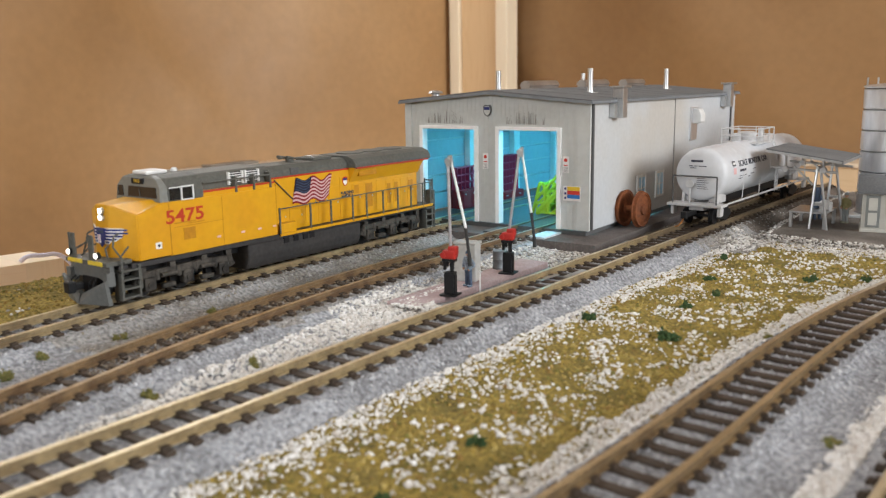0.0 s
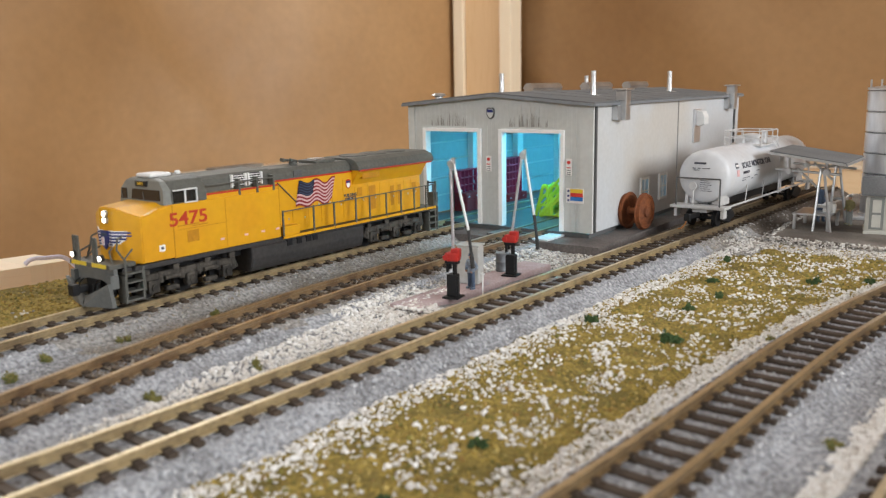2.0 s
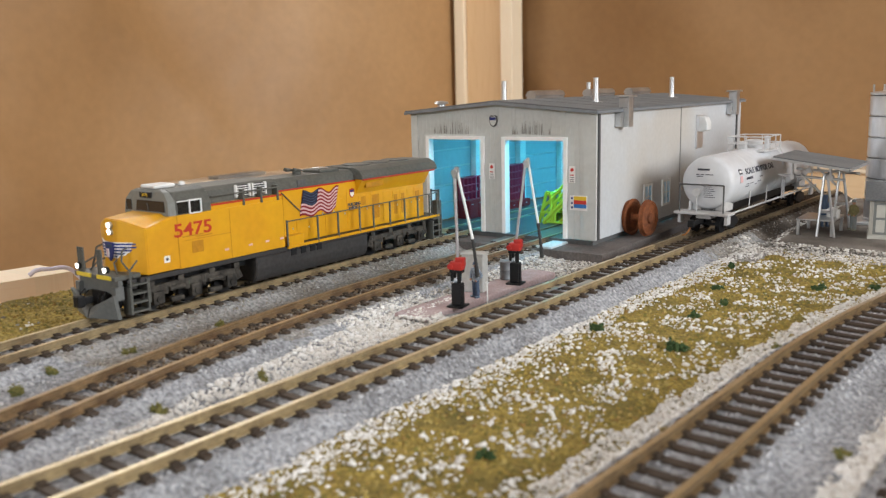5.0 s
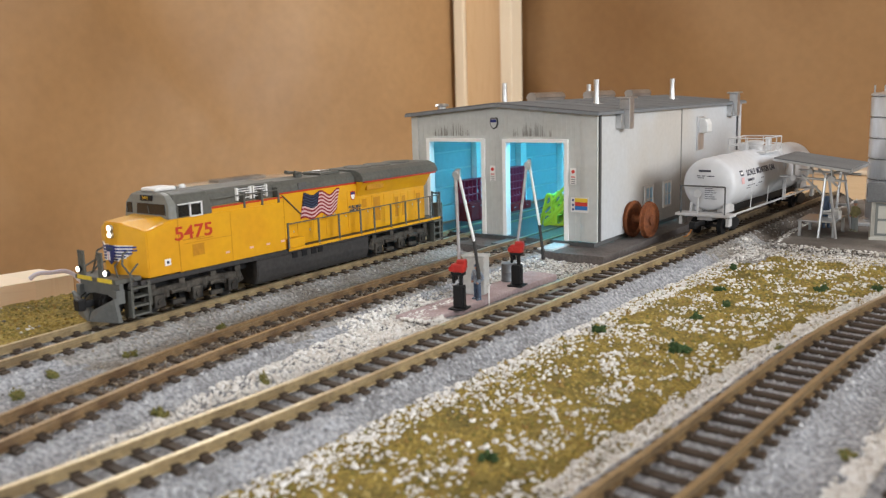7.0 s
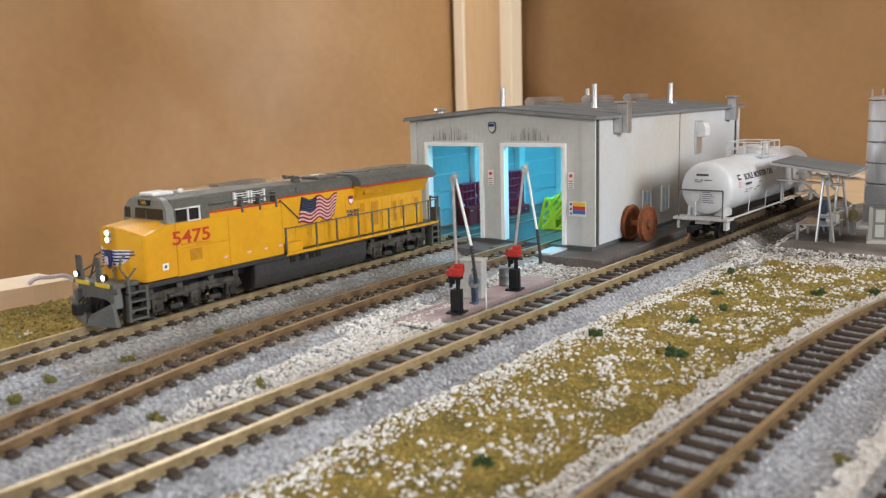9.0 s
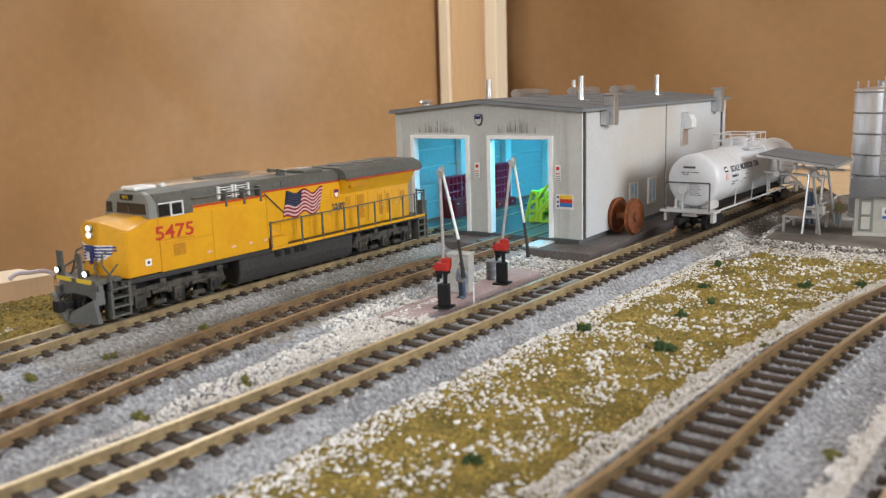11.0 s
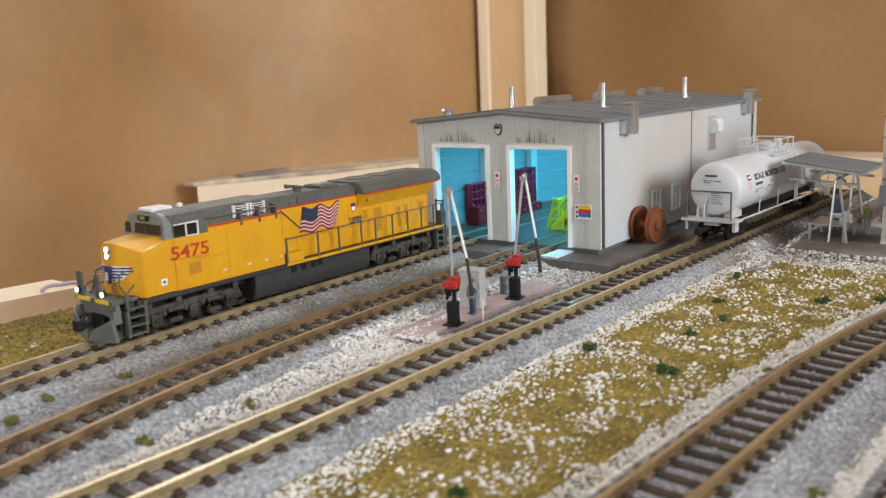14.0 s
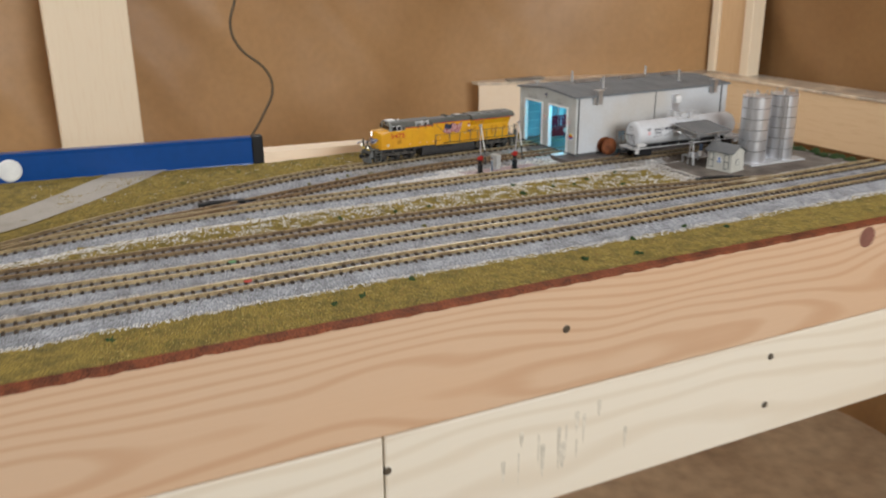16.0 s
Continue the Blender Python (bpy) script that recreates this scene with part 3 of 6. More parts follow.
wall_with_opening("wall_east", "plain wall with a wide open doorway", "x", 2900, -3100, 1500, -1200, 1250, -200, 1550)
wall_with_opening("wall_south", "plain wall with a window opening", "y", -3000, -1350, 3050, -600, 1000, 350, 1350)
slab("wall_west_end", "plain end of the paper wall", (-1350, -1240, -3100, -2150, -950, 1650), M["room"], "wall")

high_window = thing("window_1", "high white-painted window frame in the paper wall", "window", kind="structure")
for dims in ((-1150, -1080, -595, 835, 695, 725), (-1150, -1080, -595, 835, 1295, 1325), (-1150, -1080, -595, -565, 725, 1295), (-1150, -1080, 805, 835, 725, 1295), (-1140, -1090, 105, 135, 725, 1295)):
    boxpart("window_frame", dims, M["white"], high_window, 2)

# studs
stud = thing("corner_post", "pine corner post of three planks with long grain", "post")
boxpart("plank", (-922, -896, 1176, 1222, -950, 1650), M["pine_up_pale"], stud, 2)
boxpart("plank", (-895, -800, 1186, 1222, -950, 1650), M["pine_up"], stud, 2)
boxpart("plank", (-799, -769, 1176, 1222, -950, 1650), M["pine_up_pale"], stud, 2)
post = thing("wall_post", "wide pale pine post standing before the paper", "post", pose(-0.999, -0.515, -0.95, 0, 0, 0))
bm = B()
prism(bm, [(-72, 0), (92, 0), (76, 2600), (-88, 2600)], "x", -20, 20, bev=2)
part("plank", bm, M["pine_up_pale"], post)

# far bench along the two walls
bench = thing("far_bench", "raw pine ledge running round the corner of the room", "ledge")
FRONT = [(-1045, 465), (-950, 700), (-868, 1120), (1400, 1140)]
for (xa, ya), (xb, yb) in zip(FRONT, FRONT[1:]):
    bm = B()
    prism(bm, [(xa, ya), (xb, yb), (xb - 30, yb + 30), (xa - 30, ya + 30)], "z", -195, -62, bev=1.5)
    part("front_board", bm, M["pine_back"] if ya < 1000 else M["pine_x"], bench)
bm = B()
prism(bm, [(-1046, 461), *[(x + 4, y - 4) for x, y in FRONT[1:]], (1400, 1230), (-1076, 1230), (-1076, 461)], "z", -62, -55, bev=1)
part("top", bm, M["bench_top"], bench, "pale wooden top with grey grime")
for lx, ly in ((-1070, 500), (-960, 900), (200, 1165), (1300, 1165)):
    boxpart("leg", (lx, lx + 30, ly, ly + 30, -950, -195), M["pine_up"], bench)

bm = B()
box(bm, -1040, -1012, 545, 660, -55, -49, bev=0.8)
tagged(part("batten", bm, M["bench_grime"]), "grey weathered batten lying on the pine ledge", "batten")

# ---- the layout: ground, fascia boards, frame ----
def ground_kind(x, y):
    """0 turf, 1 ballast, 2 dirty ballast, 3 dark ground, by the plan with a ragged edge."""
    w = noise.noise((x / 9, y / 9, 4.0)) * 3.0 + noise.noise((x / 30, y / 30, 7.0)) * 4.0
    if y > 30 + 3 * w and 14 < x < (cx("C", y) + 11 + w / 2 if y < 112 + 3 * w else 92 + w):
        return 3
    if y > 22 + 3 * w and 14 < x < 92 + w:
        return 2
    if cx("A", y) - 17 + w < x < cx("B", y) + 16 + w and y > -300 + 12 * w:
        return 2
    if cx("A", y) - 17 + w < x < cx("C", y) + 25 + w:
        return 1
    if cx("D", y) - 20 + w < x < cx("F", y) + 31 + w:
        return 1
    if y > 78 and 20 < x < 235 and x > cx("C", y) - 30:
        return 1
    if x < -40 and y > -20 and x > -165:
        return 1
    return 0


xs = np.arange(EDGE_BACK, EDGE_FRONT + 0.1, 3.4)
ys = np.arange(END_L, END_R + 0.1, 4.0)
def back_edge(y):
    """The turf runs further back past the end of the board."""
    return max(0.0, -385 - y) * 0.175


bm = B()
g = [[bm.verts.new((x - back_edge(y) * min(1, max(0, (-150 - x) / 64)) + front_shift(x, y), y, ground_z(x, y))) for x in xs] for y in ys]
for j in range(len(ys) - 1):
    for i in range(len(xs) - 1):
        f = bm.faces.new((g[j][i], g[j][i + 1], g[j + 1][i + 1], g[j + 1][i]))
        f.material_index = ground_kind((xs[i] + xs[i + 1]) / 2, (ys[j] + ys[j + 1]) / 2)
ground = tagged(part("ground", bm, [M["turf"], M["ballast"], M["dirty_ballast"], M["dark_ground"]], smooth=True), "ochre foam turf with grey ballast shoulders along the tracks", "ground", kind="structure")
slab("baseboard", "plywood baseboard under the scenery", (EDGE_BACK + 1, EDGE_FRONT - 42, END_L, END_R - 1, -40, -13), M["pine_x"], "board")
bm = B()
n = 160
for i in range(n):
    y0, y1 = END_L + (END_R - END_L) * i / n, END_L + (END_R - END_L) * (i + 1) / n
    k0, k1 = [noise.noise((y / 14, 1.0, 6.0)) * 0.9 for y in (y0, y1)]
    v = [bm.verts.new(p) for p in ((front_x(y0) - 1, y0, -8.2 + k0), (front_x(y1) - 1, y1, -8.2 + k1), (front_x(y1) + 6.5, y1, -10.2 + k1), (front_x(y0) + 6.5, y0, -10.2 + k0), (front_x(y0) + 7, y0, -13.2 + 2 * k0), (front_x(y1) + 7, y1, -13.2 + 2 * k1))]
    bm.faces.new((v[0], v[3], v[2], v[1]))
    bm.faces.new((v[3], v[4], v[5], v[2]))
bmesh.ops.remove_doubles(bm, verts=bm.verts, dist=0.01)
bmesh.ops.recalc_face_normals(bm, faces=bm.faces)
tagged(part("trim_edge", bm, M["bank"], smooth=True), "reddish-brown painted rim along the edge of the turf", "edge", kind="structure")

fascia = thing("fascia_board", "knotty pine front board of the layout with a dark screw", "board", mm(front_x(0), 0, 0, 0, 0, EDGE_TURN))
boxpart("plank", (-14, 6, -1500, 900, -122, -11), M["pine"], fascia, 2.5)


def screw(parent, x, y, z):
    bm = B()
    lathe(bm, [(1.0, -1), (3.6, -0.6), (4.1, 0.4), (3.4, 0.9)], 14)
    box(bm, -2.4, 2.4, -0.4, 0.4, 0.5, 1.2)
    box(bm, -0.4, 0.4, -2.4, 2.4, 0.5, 1.2)
    return part("screw", bm, M["screw"], parent, m=mm(x, y, z, 0, 90, 0))


screw(fascia, 6, -297, -57)
bm = B()
lathe(bm, [(10, -1), (12, 0.35), (6, 0.5)], 22)
part("knot", bm, M["knot"], fascia, "dark red-brown knot", m=mm(6, 97, -26, 0, 90, 0))
beam = thing("lower_beam", "pale pine beam under the front board with two dark screws", "beam", mm(front_x(0), 0, 0, 0, 0, EDGE_TURN))
boxpart("plank", (-34, 3, -480, 900, -242, -124), M["pine_pale"], beam, 2.5)
boxpart("plank", (-34, 3, -1500, -481, -242, -124), M["pine_pale"], beam, 2.5)
rs = random.Random(9)
for i in range(15):
    y, z = -300 + rs.gauss(0, 46), rs.uniform(-185, -140)
    h, w = rs.uniform(14, 40), rs.uniform(2.0, 6.5)
    bm = B()
    prism(bm, [(y - w / 2, z), (y, z + 1.5), (y + w / 2, z), (y + w * 0.35, z - h * 0.6), (y, z - h), (y - w * 0.3, z - h * 0.7)], "x", 2.8, 3.05 + i * 0.03)
    part("stain", bm, M["stain"], beam)
screw(beam, 3, -25, -146)
screw(beam, 3, -25, -205)
screw(beam, 3, -478, -158)
for y in (-940, 60):
    slab("leg", "square pine leg under the layout", (-205, -160, y, y + 45, -950, -40), M["pine_up"], "leg")

rail_board = thing("back_board", "raw pine board behind the turf", "board", mm(-250, -320, -4, -1.6, 0, 0))
boxpart("plank", (-38, 0, -122, 92, -76, 0), M["pine_back"], rail_board, 0.05)
boxpart("plank", (-38, 0, 92, 116, -76, 0), M["pine_up_pale"], rail_board, 0.05)
slab("back_shelf", "pine ledge behind the turf carrying a spirit level", (-345, -215, -1000, -443, -60, -14), M["pine_back"], "ledge")
slab("back_shelf_end", "short end of the pine ledge behind the turf", (-249, -215, -443, -386, -60, -14), M["pine_back"], "ledge")

# spirit level
lev = thing("spirit_level", "blue box-section spirit level with black end cap standing behind the turf", "level", mm(-229, -404, -14, 0, 0, -9.8))
bm = B()
prism(bm, [(-8, 0), (8, 0), (8, 3), (7.4, 4), (7.4, 38), (8, 39), (8, 42), (-8, 42), (-8, 39), (-7.4, 38), (-7.4, 4), (-8, 3)], "y", -420, 0, bev=0.6)
part("beam", bm, M["level_blue"], lev)
boxpart("end_cap", (-9, 9, 0, 16, -0.2, 43), M["black"], lev, 2.0)
bm = B()
lathe(bm, [(13, -1), (15, 0), (15, 2), (12.5, 3.2), (8, 3.2)], 28)
part("vial_ring", bm, M["white"], lev, "white round vial window", m=mm(7.2, -316, 20, 0, 90, 0))

# hanging wire
def tube(name, pts, r, material, label, category, res=10, sub=None):
    cu = bpy.data.curves.new(name, "CURVE")
    cu.dimensions, cu.bevel_depth, cu.bevel_resolution, cu.resolution_u = "3D", r / 1000, 2, res
    sp = cu.splines.new("BEZIER")
    sp.bezier_points.add(len(pts) - 1)
    for q, p in zip(sp.bezier_points, pts):
        q.co = Vector(p) / 1000
        q.handle_left_type = q.handle_right_type = "AUTO"
    tmp = bpy.data.objects.new(name, cu)
    me = bpy.data.meshes.new_from_object(tmp)
    bpy.data.objects.remove(tmp)
    me.materials.clear()
    me.materials.append(material)
    ob = new(name, me)
    if sub is not None:
        ob.parent = sub
        return ob
    return tagged(ob, label, category)


WIRE = [(-625, -320, 420), (-620, -300, 210), (-620, -314, 152), (-620, -303, 118), (-620, -250, 64), (-620, -244, 31), (-620, -262, -7), (-618, -290, -48), (-560, -330, -60), (-420, -360, -30)]
tube("hanging_wire", WIRE, 2.6, M["wire"], "thin brown wire hanging down the paper wall", "wire")
tube("loose_wire", [(-254, -229, -5.6), (-252, -226, -3.2), (-250, -218, -3.4), (-248, -208, -4.6), (-246, -201, -12)], 1.3, M["wire_violet"], "pale violet wire lying over the back board", "wire")

# grey lane crossing the turf
bm = B()
L = [(-262, -548), (-214, -590), (-166, -633), (-110, -688), (-60, -748), (-20, -820), (20, -900)]
W = [34, 34, 34, 34, 36, 40, 40]
pv = []
for (x, y), w in zip(L, W):
    k = 8
    pv.append([bm.verts.new((x - w * 0.55 * (2 * i / k - 1) * -0.6, y + w * (2 * i / k - 1), ground_z(x - w * 0.55 * (2 * i / k - 1) * -0.6, y + w * (2 * i / k - 1)) + 0.9)) for i in range(k + 1)])
for a, b in zip(pv, pv[1:]):
    for i in range(len(a) - 1):
        bm.faces.new((a[i], a[i + 1], b[i + 1], b[i]))
bmesh.ops.subdivide_edges(bm, edges=bm.edges, cuts=2)
bmesh.ops.recalc_face_normals(bm, faces=bm.faces)
tagged(part("road", bm, M["road"], smooth=True), "grey lane across the turf", "road", kind="structure")


# ---- tracks ----
GAUGE, TIE_L, TIE_W, PITCH = 16.5, 28.5, 3.2, 9.3


def tie_mesh():
    bm = B()
    box(bm, -TIE_L / 2, TIE_L / 2, -TIE_W / 2, TIE_W / 2, -6.0, -3.1, bev=0.25)
    for sx in (-1, 1):
        for sy in (-1, 1):
            x = sx * (GAUGE / 2 + 1.0) + sy * 2.0
            box(bm, x - 0.95, x + 0.95, -1.3, 1.3, -3.2, -2.3)
    return mesh_of(bm, "tie", M["tie"])


TIE = tie_mesh()
HALF_PROFILE = [(-1.75, -3.3), (1.75, -3.3), (1.65, -2.75), (0.7, -2.4), (0.7, -1.35), (1.1, -1.0), (1.1, -0.2), (0.92, 0.0), (-0.92, 0.0), (-1.1, -0.2), (-1.1, -1.0), (-0.7, -1.35), (-0.7, -2.4), (-1.65, -2.75)]


def track(k, label, near, skip=()):
    """near: the stretch (y from, y to) whose ties are single parts."""
    th = thing("railway_track", label, "track", group="tracks of the yard")
    y0, y1 = SPAN[k]
    ys = np.arange(y0, y1 + 0.1, 8.0)
    xs = [cx(k, y) for y in ys]
    for side in (-1, 1):
        bm = B()
        prev = None
        for i, y in enumerate(ys):
            a, b = max(0, i - 1), min(len(ys) - 1, i + 1)
            t = Vector((xs[b] - xs[a], ys[b] - ys[a], 0)).normalized()
            nrm = Vector((t.y, -t.x, 0))
            wob = noise.noise((y / 130, side * 3.0, xs[0])) * 0.25
            c = Vector((xs[i], y, 0)) + nrm * side * (GAUGE / 2 + 1.0) + Vector((0, 0, wob * 0.4))
            ring = [bm.verts.new(c + nrm * px + Vector((0, 0, pz))) for px, pz in HALF_PROFILE]
            if prev:
                for q in range(len(ring)):
                    j = (q + 1) % len(ring)
                    f = bm.faces.new((prev[q], prev[j], ring[j], ring[q]))
                    # the far stretch of C takes the materials with painted shade
                    f.material_index = (1 if q == 7 else 0) + (2 if k == "C" and y > 4 + 30 * noise.noise((y / 9, side, 0)) else 0)
            else:
                bm.faces.new(ring)
            prev = ring
        bm.faces.new(prev[::-1])
        bmesh.ops.recalc_face_normals(bm, faces=bm.faces)
        part("rail", bm, [M["rail_" + k], M["rail_top_" + k], M["rail_shaded"], M["rail_top_shaded"]], th)
    far = []
    y = y0 + 3.0
    count = 0
    while y < y1:
        t = math.atan2(cx(k, y + 4) - cx(k, y - 4), 8.0)
        rz = -math.degrees(t) + random.uniform(-1.2, 1.2)
        if not any(a < y < b for a, b in skip):
            if near[0] < y < near[1] and count < 300:
                ob = new("tie", TIE)
                ob.parent = th
                ob.matrix_basis = mm(cx(k, y), y, random.uniform(-0.15, 0.1), 0, 0, rz)
                count += 1
            else:
                far.append((cx(k, y), y, rz))
        y += PITCH
    if far:
        bm = B()
        for x, y, rz in far:
            box(bm, -TIE_L / 2, TIE_L / 2, -TIE_W / 2, TIE_W / 2, -6.0, -3.1, m=Matrix.Translation((x, y, 0)) @ Matrix.Rotation(radians(rz), 4, "Z"))
        tagged(part("ties", bm, M["tie_far"], th), kind="stuff")
    return th


track("A", "brown-railed track with dark ties leading into the shed", (-600, 30))
track("B", "rusty brown track with dark ties running into the second bay", (-600, 30), skip=((-600, -470),))
track("C", "tan-railed track with dark ties beside the fuel platform", (-760, 345))
track("D", "curving tan track with dark ties beside the turf island", (-760, 150), skip=((118, 150),))
track("E", "tan track with dark ties along the middle of the yard", (-760, 345))
track("F", "tan track with dark ties beside the outer turf strip", (-760, 345))

# point machines
def point_motor(x, y, rz):
    th = thing("point_machine", "long flat black point machine beside the turnout", "point machine", mm(x, y, -3.2, 0, 0, rz), group="point machines")
    boxpart("case", (-4.5, 4.5, -30, 24, -1, 3.2), M["black"], th, 0.8)
    boxpart("lid", (-3.2, 3.2, -20, 8, 3.2, 4.2), M["black"], th, 0.4)
    boxpart("slide", (-1.5, 1.5, 24, 36, 0, 2), M["black"], th, 0.3)
    return th


point_motor(-6, -505, -10)
point_motor(197, 80, -12)

# rail joiners and frogs at the turnouts
boxpart("rail_joint", (151.4, 155.6, -223, -207, -3.2, -2.3), M["road"], None, 0.4)
tagged(bpy.data.objects["rail_joint"], "dull silver rail joint with a strap", "rail joint")
for nm, x, y, k, lab in (("track_marker", 261, -556, "red_mark", "small red paint mark between the rails"), ("track_marker", 203, -554, "green_mark", "small green paint mark between the rails")):
    bm = B()
    lathe(bm, [(3.6, 0), (4.0, 0.5), (3, 0.9)], 9)
    tagged(part(nm, bm, M[k], m=mm(x, y, -2.6)), lab, "mark")


# ---- engine shed ----
SX0, SX1, SY1, EAVE, PEAK = -142.5, 0.0, 287.0, 79.8, 85.9
MIDX = (SX0 + SX1) / 2
shed = thing("engine_shed", "two-stall grey sheet-metal engine shed with soot-streaked front", "building")
DOORS = ((-130.0, -82.0), (-67.6, -19.6))
DTOP = 64.0


def roof_at(x):
    return EAVE + (PEAK - EAVE) * (1 - abs(x - MIDX) / (SX1 - MIDX))


# front wall with fine vertical ribs and two door openings through it
bm = B()
outline = [(SX0, 0)]
for a, b in DOORS:
    outline += [(a, 0), (a, DTOP), (b, DTOP), (b, 0)]
prism(bm, outline + [(SX1, 0), (SX1, EAVE), (MIDX, PEAK), (SX0, EAVE)], "y", 0, 3)
part("wall", bm, [M["front_wall"]], shed, "warm grey ribbed front wall")
x = SX0 + 2.0
ribs = B()
while x < SX1 - 8:
    w = 0.7
    z0 = DTOP + 2.2 if any(d[0] - 2.5 < x < d[1] + 2.5 for d in DOORS) else 0.3
    box(ribs, x, x + w, -0.24, 0.1, z0, roof_at(x) - 0.5)
    x += 3.3
part("rib_sheet", ribs, M["front_wall"], shed)
boxpart("corner_trim", (-8, 0.8, -0.9, 0.1, 0, 81), M["front_wall"], shed, 0.2)
boxpart("corner_trim", (SX0 - 0.6, SX0 + 5, -0.9, 0.1, 0, 81), M["front_wall"], shed, 0.2)
# side and back walls
for y0, y1 in ((3, 143.5), (145.5, SY1)):
    boxpart("wall_panel", (SX1 - 2.6, SX1, y0, y1, 0, EAVE), M["side_wall"], shed, 0.15, "pale grey smooth side panel")
boxpart("joint", (SX1 - 2.2, SX1 - 0.5, 143.5, 145.5, 0, EAVE), M["trim_dark"], shed)
boxpart("downpipe", (SX1, SX1 + 1.3, 2.2, 4.2, 0.3, EAVE), M["trim_dark"], shed, 0.2)
boxpart("downpipe", (SX1, SX1 + 1.3, 276.0, 278.0, 0.3, EAVE), M["trim_dark"], shed, 0.2)
boxpart("wall_panel", (SX0, SX0 + 2.6, 3, SY1, 0, EAVE), M["side_wall"], shed, 0.15)
bm = B()
prism(bm, [(SX0, 0), (SX1, 0), (SX1, EAVE), (MIDX, PEAK), (SX0, EAVE)], "y", SY1, SY1 + 2.6)
part("wall", bm, M["side_wall"], shed)
# inner lining with panel joints and columns
for z in range(0, 78, 13):
    boxpart("lining_panel", (SX0 + 2.7, SX0 + 3.9, 4, SY1 - 0.9, z + 0.7, z + 12.3), M["shed_inside"], shed)
    boxpart("lining_panel", (SX0 + 3.4, SX1 - 3, SY1 - 0.8, SY1 - 0.2, z + 0.7, z + 12.3), M["shed_inside"], shed)
for y in (72, 139, 211):
    boxpart("column", (SX0 + 4.0, SX0 + 9, y - 4.6, y + 4.6, 0, EAVE), M["white"], shed, 0.3)
for y in (48, 96, 144, 192, 240):
    boxpart("column", (SX1 - 9, SX1 - 3, y - 4, y + 4, 0, EAVE), M["white"], shed, 0.3)
for x in (-112, -47):
    boxpart("column", (x - 4, x + 4, SY1 - 6, SY1 - 1, 0, EAVE), M["white"], shed, 0.3)
for y in (150,):
    boxpart("column", (MIDX - 5, MIDX + 5, y - 5, y + 5, 0, EAVE), M["white"], shed, 0.4)
# door frames
for a, b in DOORS:
    bm = B()
    box(bm, a - 0.2, a + 2.6, -1.6, 4.2, 0, DTOP + 0.5, bev=0.2)
    box(bm, b - 2.6, b + 0.2, -1.6, 4.2, 0, DTOP + 0.5, bev=0.2)
    box(bm, a + 2.6, b - 2.6, -1.6, 4.2, DTOP - 1.8, DTOP + 0.6, bev=0.2)
    part("door_frame", bm, M["frame_white"], shed, "white painted door frame")
# roof
bm = B()
for s in (-1, 1):
    e = MIDX + s * (SX1 - MIDX + 3.0)
    ze = EAVE - 0.2
    prism(bm, [(MIDX, PEAK), (e, ze), (e, ze + 2.2), (MIDX, PEAK + 2.4)], "y", -4.5, SY1 + 5)
part("roof", bm, M["roof"], shed, "dark grey felt roof")
for y in np.linspace(30, 260, 8):
    bm = B()
    for s in (-1, 1):
        prism(bm, [(MIDX, PEAK + 2.4), (MIDX + s * 78.5, EAVE + 2.0), (MIDX + s * 78.5, EAVE + 2.15), (MIDX, PEAK + 2.55)], "y", y, y + 0.6)
    part("roof_seam", bm, M["roof"], shed)
bm = B()
for s in (-1, 1):
    e = MIDX + s * (SX1 - MIDX + 3.2)
    prism(bm, [(MIDX, PEAK - 0.4), (e, EAVE - 0.6), (e, EAVE + 1.2), (MIDX, PEAK + 1.4)], "y", -5.1, -4.5)
part("verge_trim", bm, M["roof_rim"], shed, "blue-grey metal roof edge")
for e in (SX0 - 3.6, SX1 + 3.0):
    boxpart("eave_trim", (e, e + 0.6, -4.5, SY1 + 5, EAVE - 0.5, EAVE + 1.1), M["roof_rim"], shed)
# roof stacks
for x, y, h in ((-36, 74, 17.5), (-111, 73, 17.5), (-38, 223, 17.5), (-115, 223, 16)):
    bm = B()
    zb = roof_at(x) + 2
    lathe(bm, [(5.2, 0), (5.2, 0.7), (2.3, 0.9), (2.0, 3), (1.9, h), (1.3, h), (1.3, h - 1)], 14)
    part("exhaust_pipe", bm, M["silver"], shed, "short silver exhaust stack", smooth=True, m=mm(x, y, zb - 0.6))
# ridge ventilators
for x, y, l in ((-77, 76, 44), (-77, 165, 44), (-77, 243, 40)):
    bm = B()
    prism(bm, [(-3.4, 0), (3.4, 0), (3.4, 2), (4.4, 2.6), (3.2, 5), (1.2, 6.2), (-1.2, 6.2), (-3.2, 5), (-4.4, 2.6), (-3.4, 2)], "y", -l / 2, l / 2)
    part("ridge_vent", bm, M["silver"], shed, m=mm(x, y, roof_at(x) + 2.2))
for x, y in ((-134, 24),):
    bm = B()
    lathe(bm, [(3, 0), (3, 3), (5.5, 3.6), (4.6, 5), (1, 5.6)], 14)
    part("cowl", bm, M["silver"], shed, smooth=True, m=mm(x, y, roof_at(x) + 2))
# side flues with caps and brackets
for y, t in ((36, 88.5), (258, 88.5)):
    bm = B()
    box(bm, 0.2, 7.2, y - 3.6, y + 3.6, 69.5, t, bev=0.3)
    box(bm, -1.2, 8.6, y - 6.5, y + 6.5, t, t + 1.2, bev=0.3)
    box(bm, 0.2, 4, y - 9, y - 4, 70, 79, bev=0.2)
    part("flue", bm, M["silver"], shed, "square silver wall flue with a flat cap")
